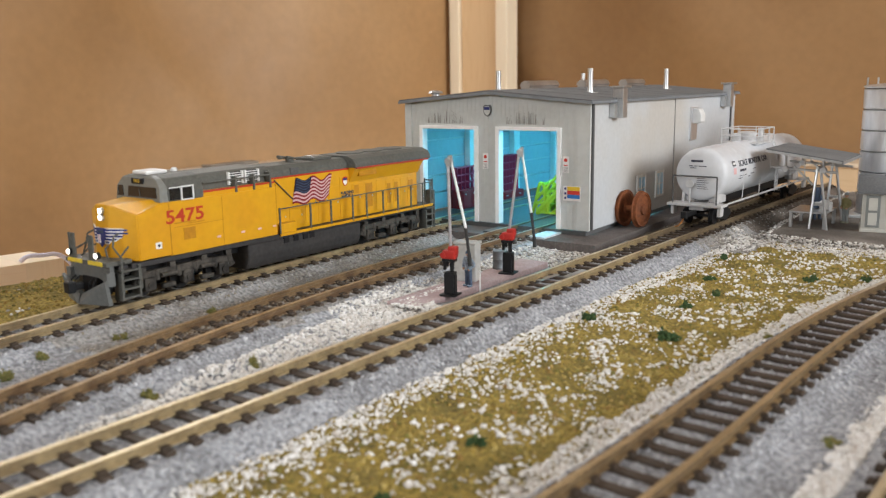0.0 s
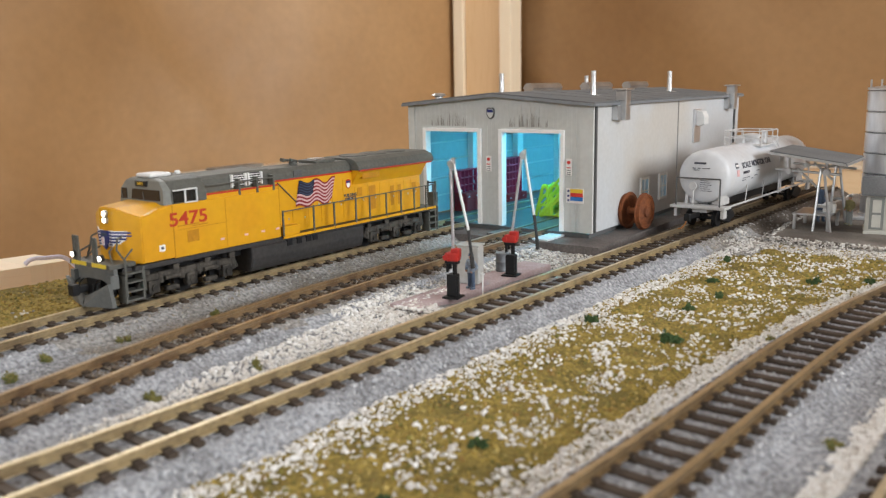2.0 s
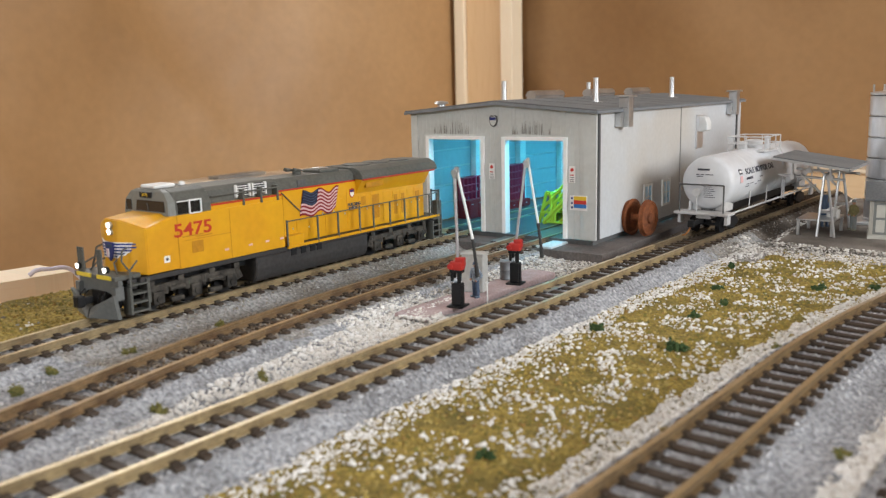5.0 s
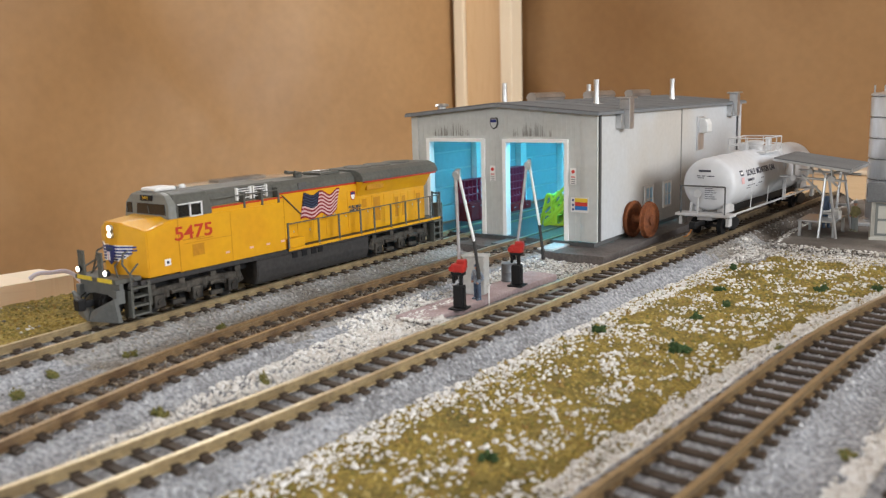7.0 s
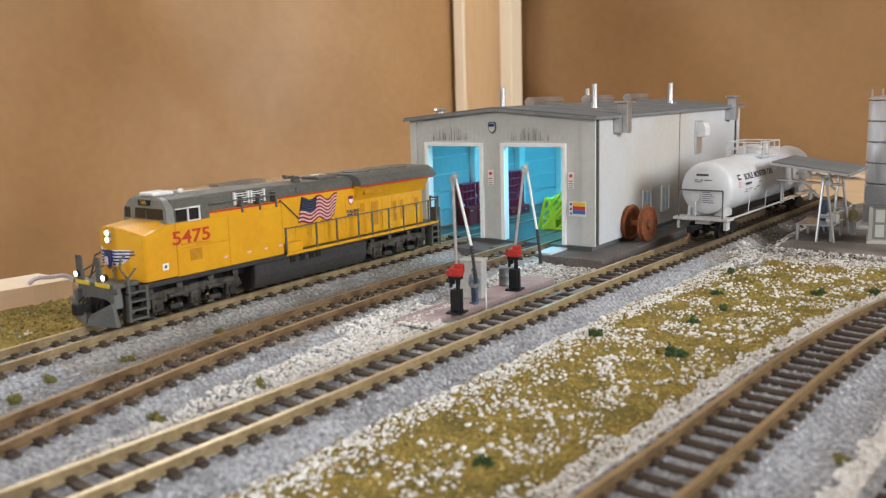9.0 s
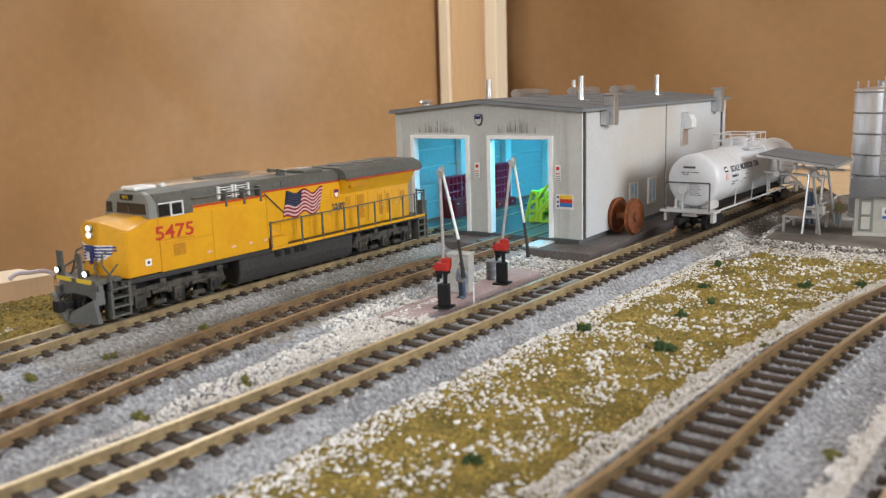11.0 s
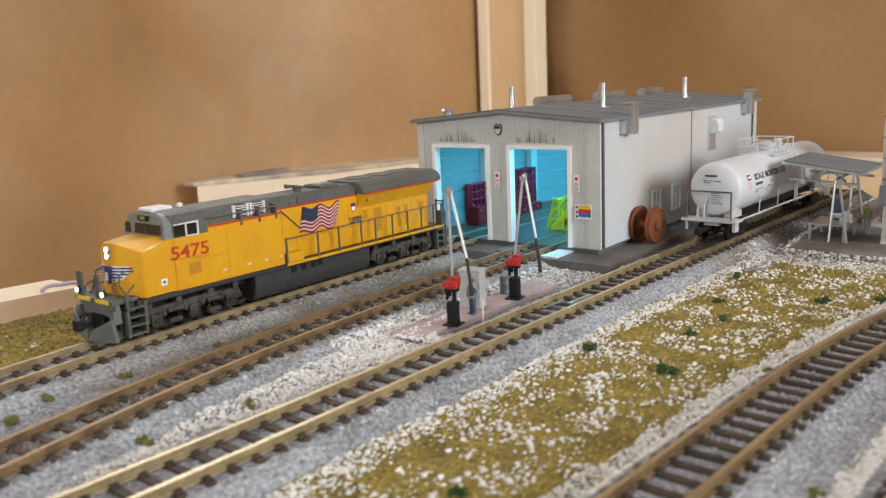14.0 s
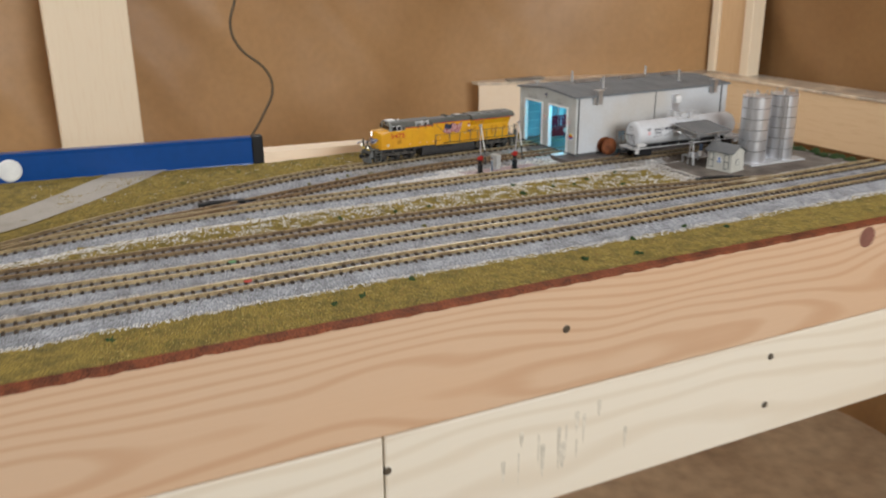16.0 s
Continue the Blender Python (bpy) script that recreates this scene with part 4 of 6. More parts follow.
# hooded wall fan
bm = B()
box(bm, 0, 1.4, 176, 190, 46, 72, bev=0.2)
part("fan_plate", bm, M["galv"], shed)
bm = B()
prism(bm, [(0, 71), (5, 70), (7, 66), (7, 60), (4, 59), (0, 59)], "y", 179, 189, bev=0.4)
part("fan_hood", bm, M["white"], shed, m=mm(1, 0, 0))
# side windows
for y in (82, 116):
    boxpart("window_pane", (0.1, 0.7, y - 6.2, y + 6.2, 10.5, 26.5), M["painted_sky_glass"], shed, 0.1, "glazed sash with the sky's reflection painted pale blue")
    bm = B()
    box(bm, 0, 1.2, y - 7.6, y - 6.0, 9, 28)
    box(bm, 0, 1.2, y + 6.0, y + 7.6, 9, 28)
    box(bm, 0, 1.2, y - 6.0, y + 6.0, 26.4, 28)
    box(bm, 0, 1.2, y - 6.0, y + 6.0, 9, 10.6)
    box(bm, 0.6, 1.0, y - 6.0, y + 6.0, 18.2, 18.8)
    box(bm, 0.6, 1.0, y - 0.3, y + 0.3, 10.6, 26.4)
    part("window_frame", bm, M["white"], shed, "white window frame")


def plate(name, x, z, w, h, material, parent=shed, off=-1.05, label=""):
    return boxpart(name, (x - w / 2, x + w / 2, off - 0.35, off, z - h / 2, z + h / 2), material, parent, 0, label)


# signs on the front
def shield(name, s, y0, y1, material, parent, label=""):
    bm = B()
    pts = [(-2.9, 2.6), (-1.6, 3.6), (0, 3.1), (1.6, 3.6), (2.9, 2.6), (3.0, -0.6), (2.0, -2.9), (0, -4.2), (-2.0, -2.9), (-3.0, -0.6)]
    prism(bm, [(-74 + x * s, 75 + z * s) for x, z in pts], "y", y0, y1)
    return part(name, bm, material, parent, label)


p = shield("shield_sign", 1.0, -1.4, -0.4, M["trim_dark"], shed, "small dark-rimmed shield sign")
shield("shield_face", 0.8, -1.6, -1.4, M["front_wall"], p)
plate("shield_band", -74, 76.3, 4.2, 1.9, M["decal_blue"], p, -1.62)
for x, z in ((-75.5, 41.5), (-15.6, 41.5)):
    p = plate("notice", x, z, 4.2, 10.4, M["decal_white"], label="white notice with a red disc")
    bm = B()
    rod(bm, (x, -1.4, z + 2.9), (x, -1.75, z + 2.9), 1.15, 14)
    part("disc", bm, M["sign_red"], p)
    plate("line", x, z - 0.4, 2.6, 0.6, M["sign_red"], p, -1.42)
    for q in (-2.0, -3.3, -4.5):
        plate("line", x, z + q, 2.8, 0.3, M["decal_dark"], p, -1.42)
p = plate("hazard_board", -11.2, 23.5, 12.0, 9.4, M["decal_white"], label="board with yellow, red and blue bands")
for z, k in ((26.6, "sign_yellow"), (24.1, "sign_red"), (21.6, "sign_blue")):
    plate("band", -9.9, z, 8.6, 2.4, M[k], p, -1.42)
for z in (26.5, 23.4, 20.6):
    plate("mark", -15.6, z, 1.2, 1.3, M["decal_blue"], p, -1.42)
# soot streaks over the doors
bm = B()
rs = random.Random(5)
for a, b in DOORS:
    for i in range(40):
        x = (a + b) / 2 + rs.uniform(-17, 12)
        h = rs.uniform(3, 11) * (1 - abs(x - (a + b) / 2 + 2) / 26)
        if h > 0.8:
            prism(bm, [(x - 0.14, DTOP + 2.2), (x + 0.14, DTOP + 2.2), (x + 0.07, DTOP + 2.2 + h), (x - 0.06, DTOP + 2.2 + h * 0.9)], "y", -0.42, -0.36)
tagged(part("soot_streaks", bm, M["soot"], shed), "dark soot streaks", kind="stuff")
# floor of the shed and dark slab round it
bm = B()
box(bm, SX0, SX1 - 2.7, 2, SY1, -8, -0.9)
part("shed_floor", bm, M["shed_floor"], shed)
slab("shed_slab", "dark worn concrete slab round the engine shed", (SX0 - 8, 16, -24, SY1 + 12, -10.5, -3.6), M["concrete"], "slab")
boxpart("door_apron", (-31, -19.8, -21, 1.8, -3.6, -2.4), M["apron"], shed, 0.2, "pale concrete door apron")
boxpart("door_apron", (-67, -57, -18, 1.8, -3.6, -2.4), M["shed_floor"], shed, 0.2)
# cyan lamps under the shed roof
for x in (-112, -47):
    boxpart("lamp_strip", (x - 5, x + 5, 20, 270, 77.5, 79), mat("cyan_lamp", (0.10, 0.74, 1.0), 0.4, vary=0.0, emit=3.0 if x > -80 else 0.4), shed, 0.2, "cyan glowing lamp strip")
    area_lamp("shed_lamp", (x / 1000, 0.138, 0.0765), (x / 1000, 0.138, 0.0), 0.02, 0.26, 0.56 if x > -80 else 0.008, (0.10, 0.66, 0.98)).rotation_euler = (0, 0, 0)

# inside the shed: cabinets, bench, work platform
def shelf_bench(x, y, w, h, lower, cols, rows, label):
    """A bench with an open rack above it, standing along the inner wall and facing +x."""
    th = thing("tool_bench", label, "workbench", mm(x, y, -0.9, 0, 0, 90), group="benches in the shed")
    boxpart("base_unit", (-w / 2, w / 2, 0, 11, 0, lower), M["cab_red"], th, 0.3)
    for i in range(cols // 2):
        a = -w / 2 + w * i / (cols // 2)
        dr = boxpart("door", (a + 0.6, a + w / (cols // 2) - 0.6, -0.5, 0, 1.0, lower - 1.0), M["cab_red"], th, 0.15)
        boxpart("handle", (a + 2, a + 4, -0.9, -0.5, lower - 3.2, lower - 2.6), M["galv"], dr)
    boxpart("rack_back", (-w / 2, w / 2, 10, 11, lower, h), M["cab_red"], th)
    for i in range(cols + 1):
        a = -w / 2 + (w - 0.7) * i / cols
        boxpart("divider", (a, a + 0.7, 5, 10, lower, h), M["cab_purple"], th)
    for i in range(1, rows + 1):
        z = lower + (h - lower) * i / rows
        boxpart("shelf", (-w / 2, w / 2, 5, 10, z - 0.7, z), M["cab_purple"], th)
    return th


rs = random.Random(12)
for bx, by, w, h, lower, cols, label in ((-126, 68, 44, 31, 14, 8, "dark red tool bench with an open rack along the shed wall"), (-126, 122, 30, 35, 6, 6, "tall dark crimson parts rack along the shed wall")):
    shelf_bench(bx, by, w, h, lower, cols, 3 if lower > 10 else 5, label)
    for i in range(9):
        k = ("white", "cab_blue", "galv", "decal_pink")[i % 4]
        z = lower - 0.9 if i < 4 else lower - 0.9 + (h - lower) / (3 if lower > 10 else 5) * rs.randint(1, 2)
        y = by - w / 2 + 3 + (w - 6) * (i + 0.5) / 9
        q = rs.uniform(1.2, 2.2)
        tagged(boxpart("parts_bin", (bx - 9 + 0.2, bx - 9 + 0.2 + q, y - q / 2, y + q / 2, z, z + q), M[k], None, 0.2), {"white": "small white box on the shed bench", "cab_blue": "small blue parts bin on the shed bench", "galv": "small silver can on the shed bench", "decal_pink": "small pink box on the shed bench"}[k], "box", group="small boxes on the benches")
plat = thing("work_platform", "lime green wheeled work platform with rails", "platform", mm(-49, 58, -0.9, 0, 0, -90) @ Matrix.Diagonal((0.8, 0.82, 0.98, 1.0)))
bm = B()
for x in (-9, 9):
    path_rod(bm, [(x, -20, 1), (x, 10, 27), (x, 24, 27), (x, 24, 1)], 1.7)
    path_rod(bm, [(x, -20, 12), (x, 10, 38), (x, 24, 38), (x, 24, 27)], 1.2)
    path_rod(bm, [(x, -20, 1), (x, -20, 12)], 0.8)
    path_rod(bm, [(x, 10, 27), (x, 10, 38)], 0.8)
    path_rod(bm, [(x, -20, 2), (x, 24, 2)], 1.0)
    path_rod(bm, [(x, -5, 2), (x, 24, 24)], 1.1)
    path_rod(bm, [(x, -20, 7), (x, 10, 33)], 0.9)
for x in (-9, 9):
    path_rod(bm, [(x, -24, 1), (x, -17, 23), (x, -13, 23), (x, -11, 2)], 1.5)
    path_rod(bm, [(x, -22, 9), (x, -12, 9)], 1.1)
    path_rod(bm, [(x, -20, 16), (x, -12.5, 16)], 1.1)
path_rod(bm, [(-9, -15, 22.5), (9, -15, 22.5)], 1.2)
part("frame", bm, M["lime"], plat)
for x in (-9, 9):
    bm = B()
    prism(bm, [(-20, 0.5), (-16.5, 0.5), (11, 23), (24, 23), (24, 27), (9, 27), (-20, 4)], "x", x - 0.6, x + 0.6)
    part("stringer", bm, M["lime"], plat)
boxpart("deck", (-9, 9, 10, 24, 26, 28), M["lime"], plat, 0.3)
for x, y in ((-9, -8), (9, -8), (-9, 2), (9, 2)):
    boxpart("upright", (x - 1.2, x + 1.2, y - 1.2, y + 1.2, 2, 24 + y), M["lime"], plat)
for i in range(6):
    t = i / 6
    boxpart("step", (-9, 9, -20 + 30 * t, -15 + 30 * t, 2 + 25 * t, 3.2 + 25 * t), M["lime"], plat, 0.2)


# ---- small painted figures: plain single meshes ----
def figure(x, y, z, rz, h, top, low, label, arm=0.0):
    bm = B()
    s = h / 20.0
    for q in (-1, 1):
        rod(bm, (q * 1.7, 0.2, 0.8), (q * 1.15, 0, 9.8), 1.0, 10, 1.35, 1)
        box(bm, q * 1.75 - 0.9, q * 1.75 + 0.9, -2.0, 1.0, 0, 1.1, bev=0.3, mi=1)
        path_rod(bm, [(q * 2.9, 0, 15.8), (q * (3.6 + arm * 0.7), 0.6, 12.6), (q * 2.5, -1.4, 10.2)], 0.8)
        lathe(bm, [(0.2, -0.8), (0.8, 0), (0.2, 0.8)], 8, Matrix.Translation((q * 2.5, -1.5, 10.0)), 2)
    lathe(bm, [(2.2, 9.2), (2.2, 10.6), (2.7, 13.2), (2.9, 15.2), (2.1, 16.5), (0.8, 16.9)], 12, Matrix.Diagonal((1.0, 0.68, 1.0, 1.0)), 0)
    lathe(bm, [(0.7, 16.6), (0.75, 17.2), (1.2, 17.8), (1.25, 18.8)], 10, None, 2)
    lathe(bm, [(1.85, 18.7), (1.35, 18.9), (1.3, 19.7), (0.5, 20.3)], 10, None, 3)
    bmesh.ops.scale(bm, vec=(s, s, s), verts=bm.verts)
    return tagged(part("figurine", bm, [top, low, M["tan_paint"], low], smooth=True, m=mm(x, y, z, 0, 0, rz)), label, "figurine")


figure(4.0, -142.5, -5.9, -20, 18.0, M["shirt"], M["denim"], "small painted blue-grey model figurine", 2.0)
figure(-108, 62, -0.9, 60, 19, M["white"], M["denim"], "small white and blue model figurine in the shed")
figure(-52, 62, -0.9, 40, 18, M["cab_red"], M["black"], "small dark red model figurine in the shed")

# ---- fuel platform with two cranes ----
bm = B()
box(bm, -6, 12, -187, -70, -10, -5.9, bev=0.5, m=Matrix.Rotation(radians(-2.0), 4, "Z"))
tagged(part("fuel_platform", bm, M["platform"]), "pinkish concrete platform between the tracks", "platform", kind="structure")


def fuel_crane(x, y, lean, label, rz, tip=0.0):
    th = thing("fuel_crane", label, "fuel crane", mm(x, y, -5.9, 0, 0, rz), group="fuel cranes")
    boxpart("base_plate", (-4.2, 4.2, -4.2, 4.2, 0, 0.9), M["black"], th, 0.3)
    bm = B()
    box(bm, -2.4, 2.4, -2.4, 2.4, 0.9, 11.5, bev=0.4)
    for q in (-1, 1):
        box(bm, q * 2.5 - 0.3, q * 2.5 + 0.3, -1.3, 1.3, 1, 10.5)
    part("pedestal", bm, M["black"], th, "ribbed black pedestal")
    bm = B()
    rod(bm, (0.9, 0, 11.5), (0.9, 0, 18), 1.1)
    rod(bm, (-1.4, 0, 14), (-1.4, 0, 18), 0.8)
    box(bm, -3.4, -2.2, -0.9, 0.9, 12.2, 18, bev=0.3)
    box(bm, -3.6, 3.0, -1.8, 1.8, 16.4, 18.2, bev=0.4)
    part("valve", bm, M["black"], th)
    bm = B()
    box(bm, -3.3, 3.3, -2.3, 2.3, 17.8, 22.0, bev=0.8)
    box(bm, -0.6, 3.9, -1.8, 1.8, 19.5, 24.0, bev=0.7)
    rod(bm, (-2.8, -2.7, 19.6), (-2.8, 2.7, 19.6), 1.4, 10)
    part("head", bm, M["red"], th, "bright red pump head")
    bm = B()
    rod(bm, (0.3, 0, 22), (tip - 0.4, 0, 64.5), 0.75, 10)
    part("mast", bm, M["pole"], th, "pale silver mast", smooth=True)
    bm = B()
    rod(bm, (tip, -1.8, 64), (tip, 1.8, 64), 1.5, 12)
    rod(bm, (tip + 0.8, -0.9, 65.6), (tip + 0.8, 0.9, 65.6), 1.0, 10)
    box(bm, tip - 1.2, tip + 1.7, -0.9, 0.9, 61.5, 65.2, bev=0.3)
    part("joint", bm, M["silver"], th)
    bm = B()
    rod(bm, (tip + 0.8, 0, 65), (lean, 0, 33), 0.68, 10)
    part("arm", bm, M["white"], th, smooth=True)
    hs = B()
    rod(hs, (lean, 0, 33), (lean + 1.6, 0, 20), 0.8, 8)
    rod(hs, (lean + 1.6, 0, 20.5), (lean + 2.0, 0, 15), 1.05, 8)
    part("hose", hs, M["hose"], th, "black rubber hose")
    return th


fuel_crane(6.8, -162, 8.2, "slim silver fuel crane with red pump head on black pedestal", 10)
fuel_crane(5.5, -106.5, 12.6, "slim silver fuel crane with red head and hanging hose", 10, 6.5)
boxc = thing("control_cabinet", "pale grey translucent-looking control box on the platform", "cabinet", mm(-4, -131, -5.9, 0, 0, 12))
boxpart("body", (-5.8, 5.8, -4, 4, 0, 19), M["box_grey"], boxc, 0.6)
boxpart("lid", (-6.3, 6.3, -4.5, 4.5, 19, 20.2), M["box_grey"], boxc, 0.4)
bm = B()
lathe(bm, [(3.4, 0), (3.6, 0.8), (3.4, 1.2), (3.4, 5), (3.6, 5.3), (3.4, 5.6), (3.4, 9.4), (3.6, 9.8), (3.2, 10.2)], 16)
tagged(part("drum", bm, M["drum_grey"], smooth=True, m=mm(-5, -99, -5.9)), "small grey metal drum on the platform", "drum")
bm = B()
rod(bm, (0, 0, 0), (0, 0, 12), 0.32)
rod(bm, (-1.0, 0, 11.4), (1.0, 0, 11.4), 0.25)
tagged(part("marker_stake", bm, M["white"], m=mm(17, -152, -6.5)), "thin white stake on the platform edge", "stake")

# wheel set on the slab
ws = thing("wheel_set", "large rusty wheel set with axle on the slab", "wheel set", mm(8.2, 50.5, -3.6, 0, 0, -4))
bm = B()
rod(bm, (-6.4, 0, 12.4), (6.4, 0, 12.4), 2.2, 14)
part("axle", bm, M["rust"], ws, smooth=True)
for s in (-1, 1):
    bm = B()
    lathe(bm, [(2.0, -2.2), (3.4, -2.1), (3.8, -0.8), (9.8, -0.6), (10.2, -1.3), (11.4, -1.3), (11.6, 0.8), (12.3, 0.9), (12.3, 1.7), (10.4, 1.8), (9.5, 0.9), (3.2, 0.9), (2.7, 2.1)], 36)
    part("wheel", bm, M["rust"], ws, "rust-brown flanged wheel", smooth=True, m=mm(s * 6.4, 0, 12.4, 0, -90 * s, 0))


# ---- diesel locomotive: front towards -y, origin on the rails under its middle ----
loco = thing("diesel_locomotive", "yellow and grey diesel locomotive with red sill stripes and a flag", "locomotive", mm(-106.6, -159, 0, 0, 0, -0.6))
Hn, Wd = 17.4, 10.9
# frame and walkway
bm = B()
box(bm, -16.4, 16.4, -107, 116, 15.0, 17.4, bev=0.4)
box(bm, -14, 14, -112, -107, 12.5, 17, bev=0.4)
part("frame", bm, M["tank_grey"], loco)
boxpart("centre_sill", (-8, 8, -104, 112, 10.5, 14.9), M["black"], loco)
bm = B()
box(bm, 16.9, 17.5, -19, 114, 16.2, 17.6)
box(bm, -17.5, -16.9, -19, 114, 16.2, 17.6)
part("sill_stripe", bm, M["yellow"], loco, "yellow sill stripe")
# nose: wedge with a flat sloping face
bm = B()
v = {}
def vx(k, x, y, z):
    v[k] = bm.verts.new((x, y, z))
vx("a", -17.3, -103, 18); vx("b", 17.3, -103, 18); vx("c", 17.3, -86, 18); vx("d", -17.3, -86, 18)
vx("e", -17.3, -103, 38.6); vx("f", 17.3, -103, 38.6); vx("g", 17.3, -86, 43.0); vx("h", -17.3, -86, 43.0)
vx("i", -5, -110, 18); vx("j", 5, -110, 18); vx("k", 5, -108.6, 42.8); vx("l", -5, -108.6, 42.8)
vx("m", 11.5, -86, 43.8); vx("n", -11.5, -86, 43.8)
for f in ("ijkl", "jbfk", "aile", "bcgf", "adhe", "klnm", "fgmk", "elnh", "cdhnmg"):
    bm.faces.new([v[q] for q in f])
bm.faces.new([v[q] for q in "aijbcd"])
bmesh.ops.recalc_face_normals(bm, faces=bm.faces)
bmesh.ops.bevel(bm, geom=list(bm.edges), offset=0.45, segments=2, affect="EDGES")
part("nose", bm, M["yellow"], loco, "bright yellow wedge nose")
# lower cab and machinery case, flush with the side
bm = B()
box(bm, -17.4, 17.4, -86.5, -20.5, 17.6, 42.5, bev=0.4)
part("side_case", bm, M["yellow"], loco, "yellow flush side panels")
bm = B()
prism(bm, [(-17.2, 42.4), (17.2, 42.4), (17.2, 46.8), (13.6, 52.8), (9.5, 54.2), (-9.5, 54.2), (-13.6, 52.8), (-17.2, 46.8)], "y", -86, -66, bev=0.4)
# raked windscreen front
cabp = part("cab", bm, M["loco_grey"], loco, "grey cab")
bm = B()
def cab_ring(z, w, f, y0):
    return [bm.verts.new(q) for q in ((w, -85.8, z), (w, y0 + 0.8, z), (f, y0, z), (-f, y0, z), (-w, y0 + 0.8, z), (-w, -85.8, z))]


rings = [cab_ring(42.5, 17.0, 16.4, -90.0), cab_ring(48.8, 16.6, 16.0, -89.4), cab_ring(52.8, 13.0, 12.4, -88.7), cab_ring(54.0, 9.6, 9.0, -88.0)]
for a, b in zip(rings, rings[1:]):
    for i in range(6):
        bm.faces.new((a[i], b[i], b[(i + 1) % 6], a[(i + 1) % 6]))
bm.faces.new(rings[0])
bm.faces.new(rings[-1][::-1])
bmesh.ops.recalc_face_normals(bm, faces=bm.faces)
part("windscreen_frame", bm, M["cab_rim"], cabp)
for x0, x1 in ((-7.2, 14.2), (-15.4, -10.6)):
    bm = B()
    prism(bm, [(x0, 44.2), (x1, 44.2), (x1 - 0.8, 49.0), (x0 + 0.4, 49.0)], "y", -90.25, -89.2)
    for q in bm.verts:
        q.co.y += (q.co.z - 43.0) * 0.09
    part("windscreen", bm, M["glass"], cabp, "dark glass pane")
    bm = B()
    path_rod(bm, [((x0 + x1) / 2 - 1, -90.3, 44.0), ((x0 + x1) / 2 - 2.0, -90.0, 47.8)], 0.16)
    part("wiper", bm, M["loco_grey"], cabp)
bm = B()
box(bm, -4.2, 4.2, -89.9, -87.8, 50.2, 52.8, bev=0.25)
nb = part("number_box", bm, M["black"], cabp)
text_part("number", "5475", 2.3, M["sign_yellow"], nb, mm(0, -89.98, 51.5, 90, 0, 0))
# side windows of the cab
for s in (1,):
    for y0, y1 in ((-85.2, -79.4), (-78.6, -72.2)):
        boxpart("side_window", (s * 17.25, s * 17.35, y0, y1, 43.0, 48.4), M["glass"], cabp, 0, "dark side window")
    bm = B()
    for y0, y1 in ((-79.2, -72.0),):
        box(bm, 17.3, 17.9, y0, y0 + 0.7, 42.5, 49.0)
        box(bm, 17.3, 17.9, y1 - 0.7, y1, 42.5, 49.0)
        box(bm, 17.3, 17.9, y0, y1, 48.4, 49.1)
        box(bm, 17.3, 17.9, y0, y1, 42.4, 43.0)
    box(bm, 17.3, 17.6, -85.4, -79.2, 48.4, 48.9)
    part("window_frame", bm, M["white"], cabp, "white window frame")
# cab roof gear
bm = B()
box(bm, -6, 5, -88, -76, 54.1, 56.0, bev=0.9)
part("air_conditioner", bm, M["white"], loco, "white roof air conditioner")
bm = B()
lathe(bm, [(1.5, 0), (1.6, 1.0), (1.0, 1.8)], 12)
part("antenna", bm, M["white"], loco, smooth=True, m=mm(0, -69, 54.1))
# equipment case roof behind the cab
bm = B()
prism(bm, [(-13.5, 42.4), (13.5, 42.4), (13.5, 45.6), (13.0, 51.2), (10, 53.0), (-10, 53.0), (-13.0, 51.2), (-13.5, 45.6)], "y", -66, -20.5, bev=0.3)
part("upper_case", bm, M["loco_grey"], loco)
bm = B()
box(bm, 13.2, 16.6, -66, -20.6, 42.4, 45.2)
part("shelf", bm, M["yellow"], loco)
boxpart("shelf", (-16.6, -13.2, -66, -20.6, 42.4, 45.2), M["yellow"], loco)
for z in (43.6,):
    boxpart("red_stripe", (16.62, 16.8, -66, -20.6, 45.2 - 0.8, 45.2 + 0.1), M["decal_red"], loco, 0, "red stripe")
for y in (-46, -34.5, -23.5):
    boxpart("upright", (13.2, 17.2, y - 0.6, y + 0.6, 42.4, 50.4), M["loco_grey"], loco, 0.2)
bm = B()
path_rod(bm, [(16.8, -66, 49.0), (16.8, -22, 49.0)], 0.35)
part("grab_rail", bm, M["loco_grey"], loco)
for y0 in (-48.5, -38):
    bm = B()
    box(bm, 13.2, 14.6, y0, y0 + 0.9, 46.2, 52.4)
    box(bm, 13.2, 14.6, y0 + 8.6, y0 + 9.5, 46.2, 52.4)
    for i in range(5):
        box(bm, 13.4, 14.4, y0 + 0.9, y0 + 8.6, 47.0 + i * 1.1, 47.4 + i * 1.1)
    part("louvre", bm, M["white"], loco, "white metal louvre")
    boxpart("louvre_back", (13.3, 13.7, y0 + 0.6, y0 + 8.9, 46.4, 52.2), M["black"], loco)
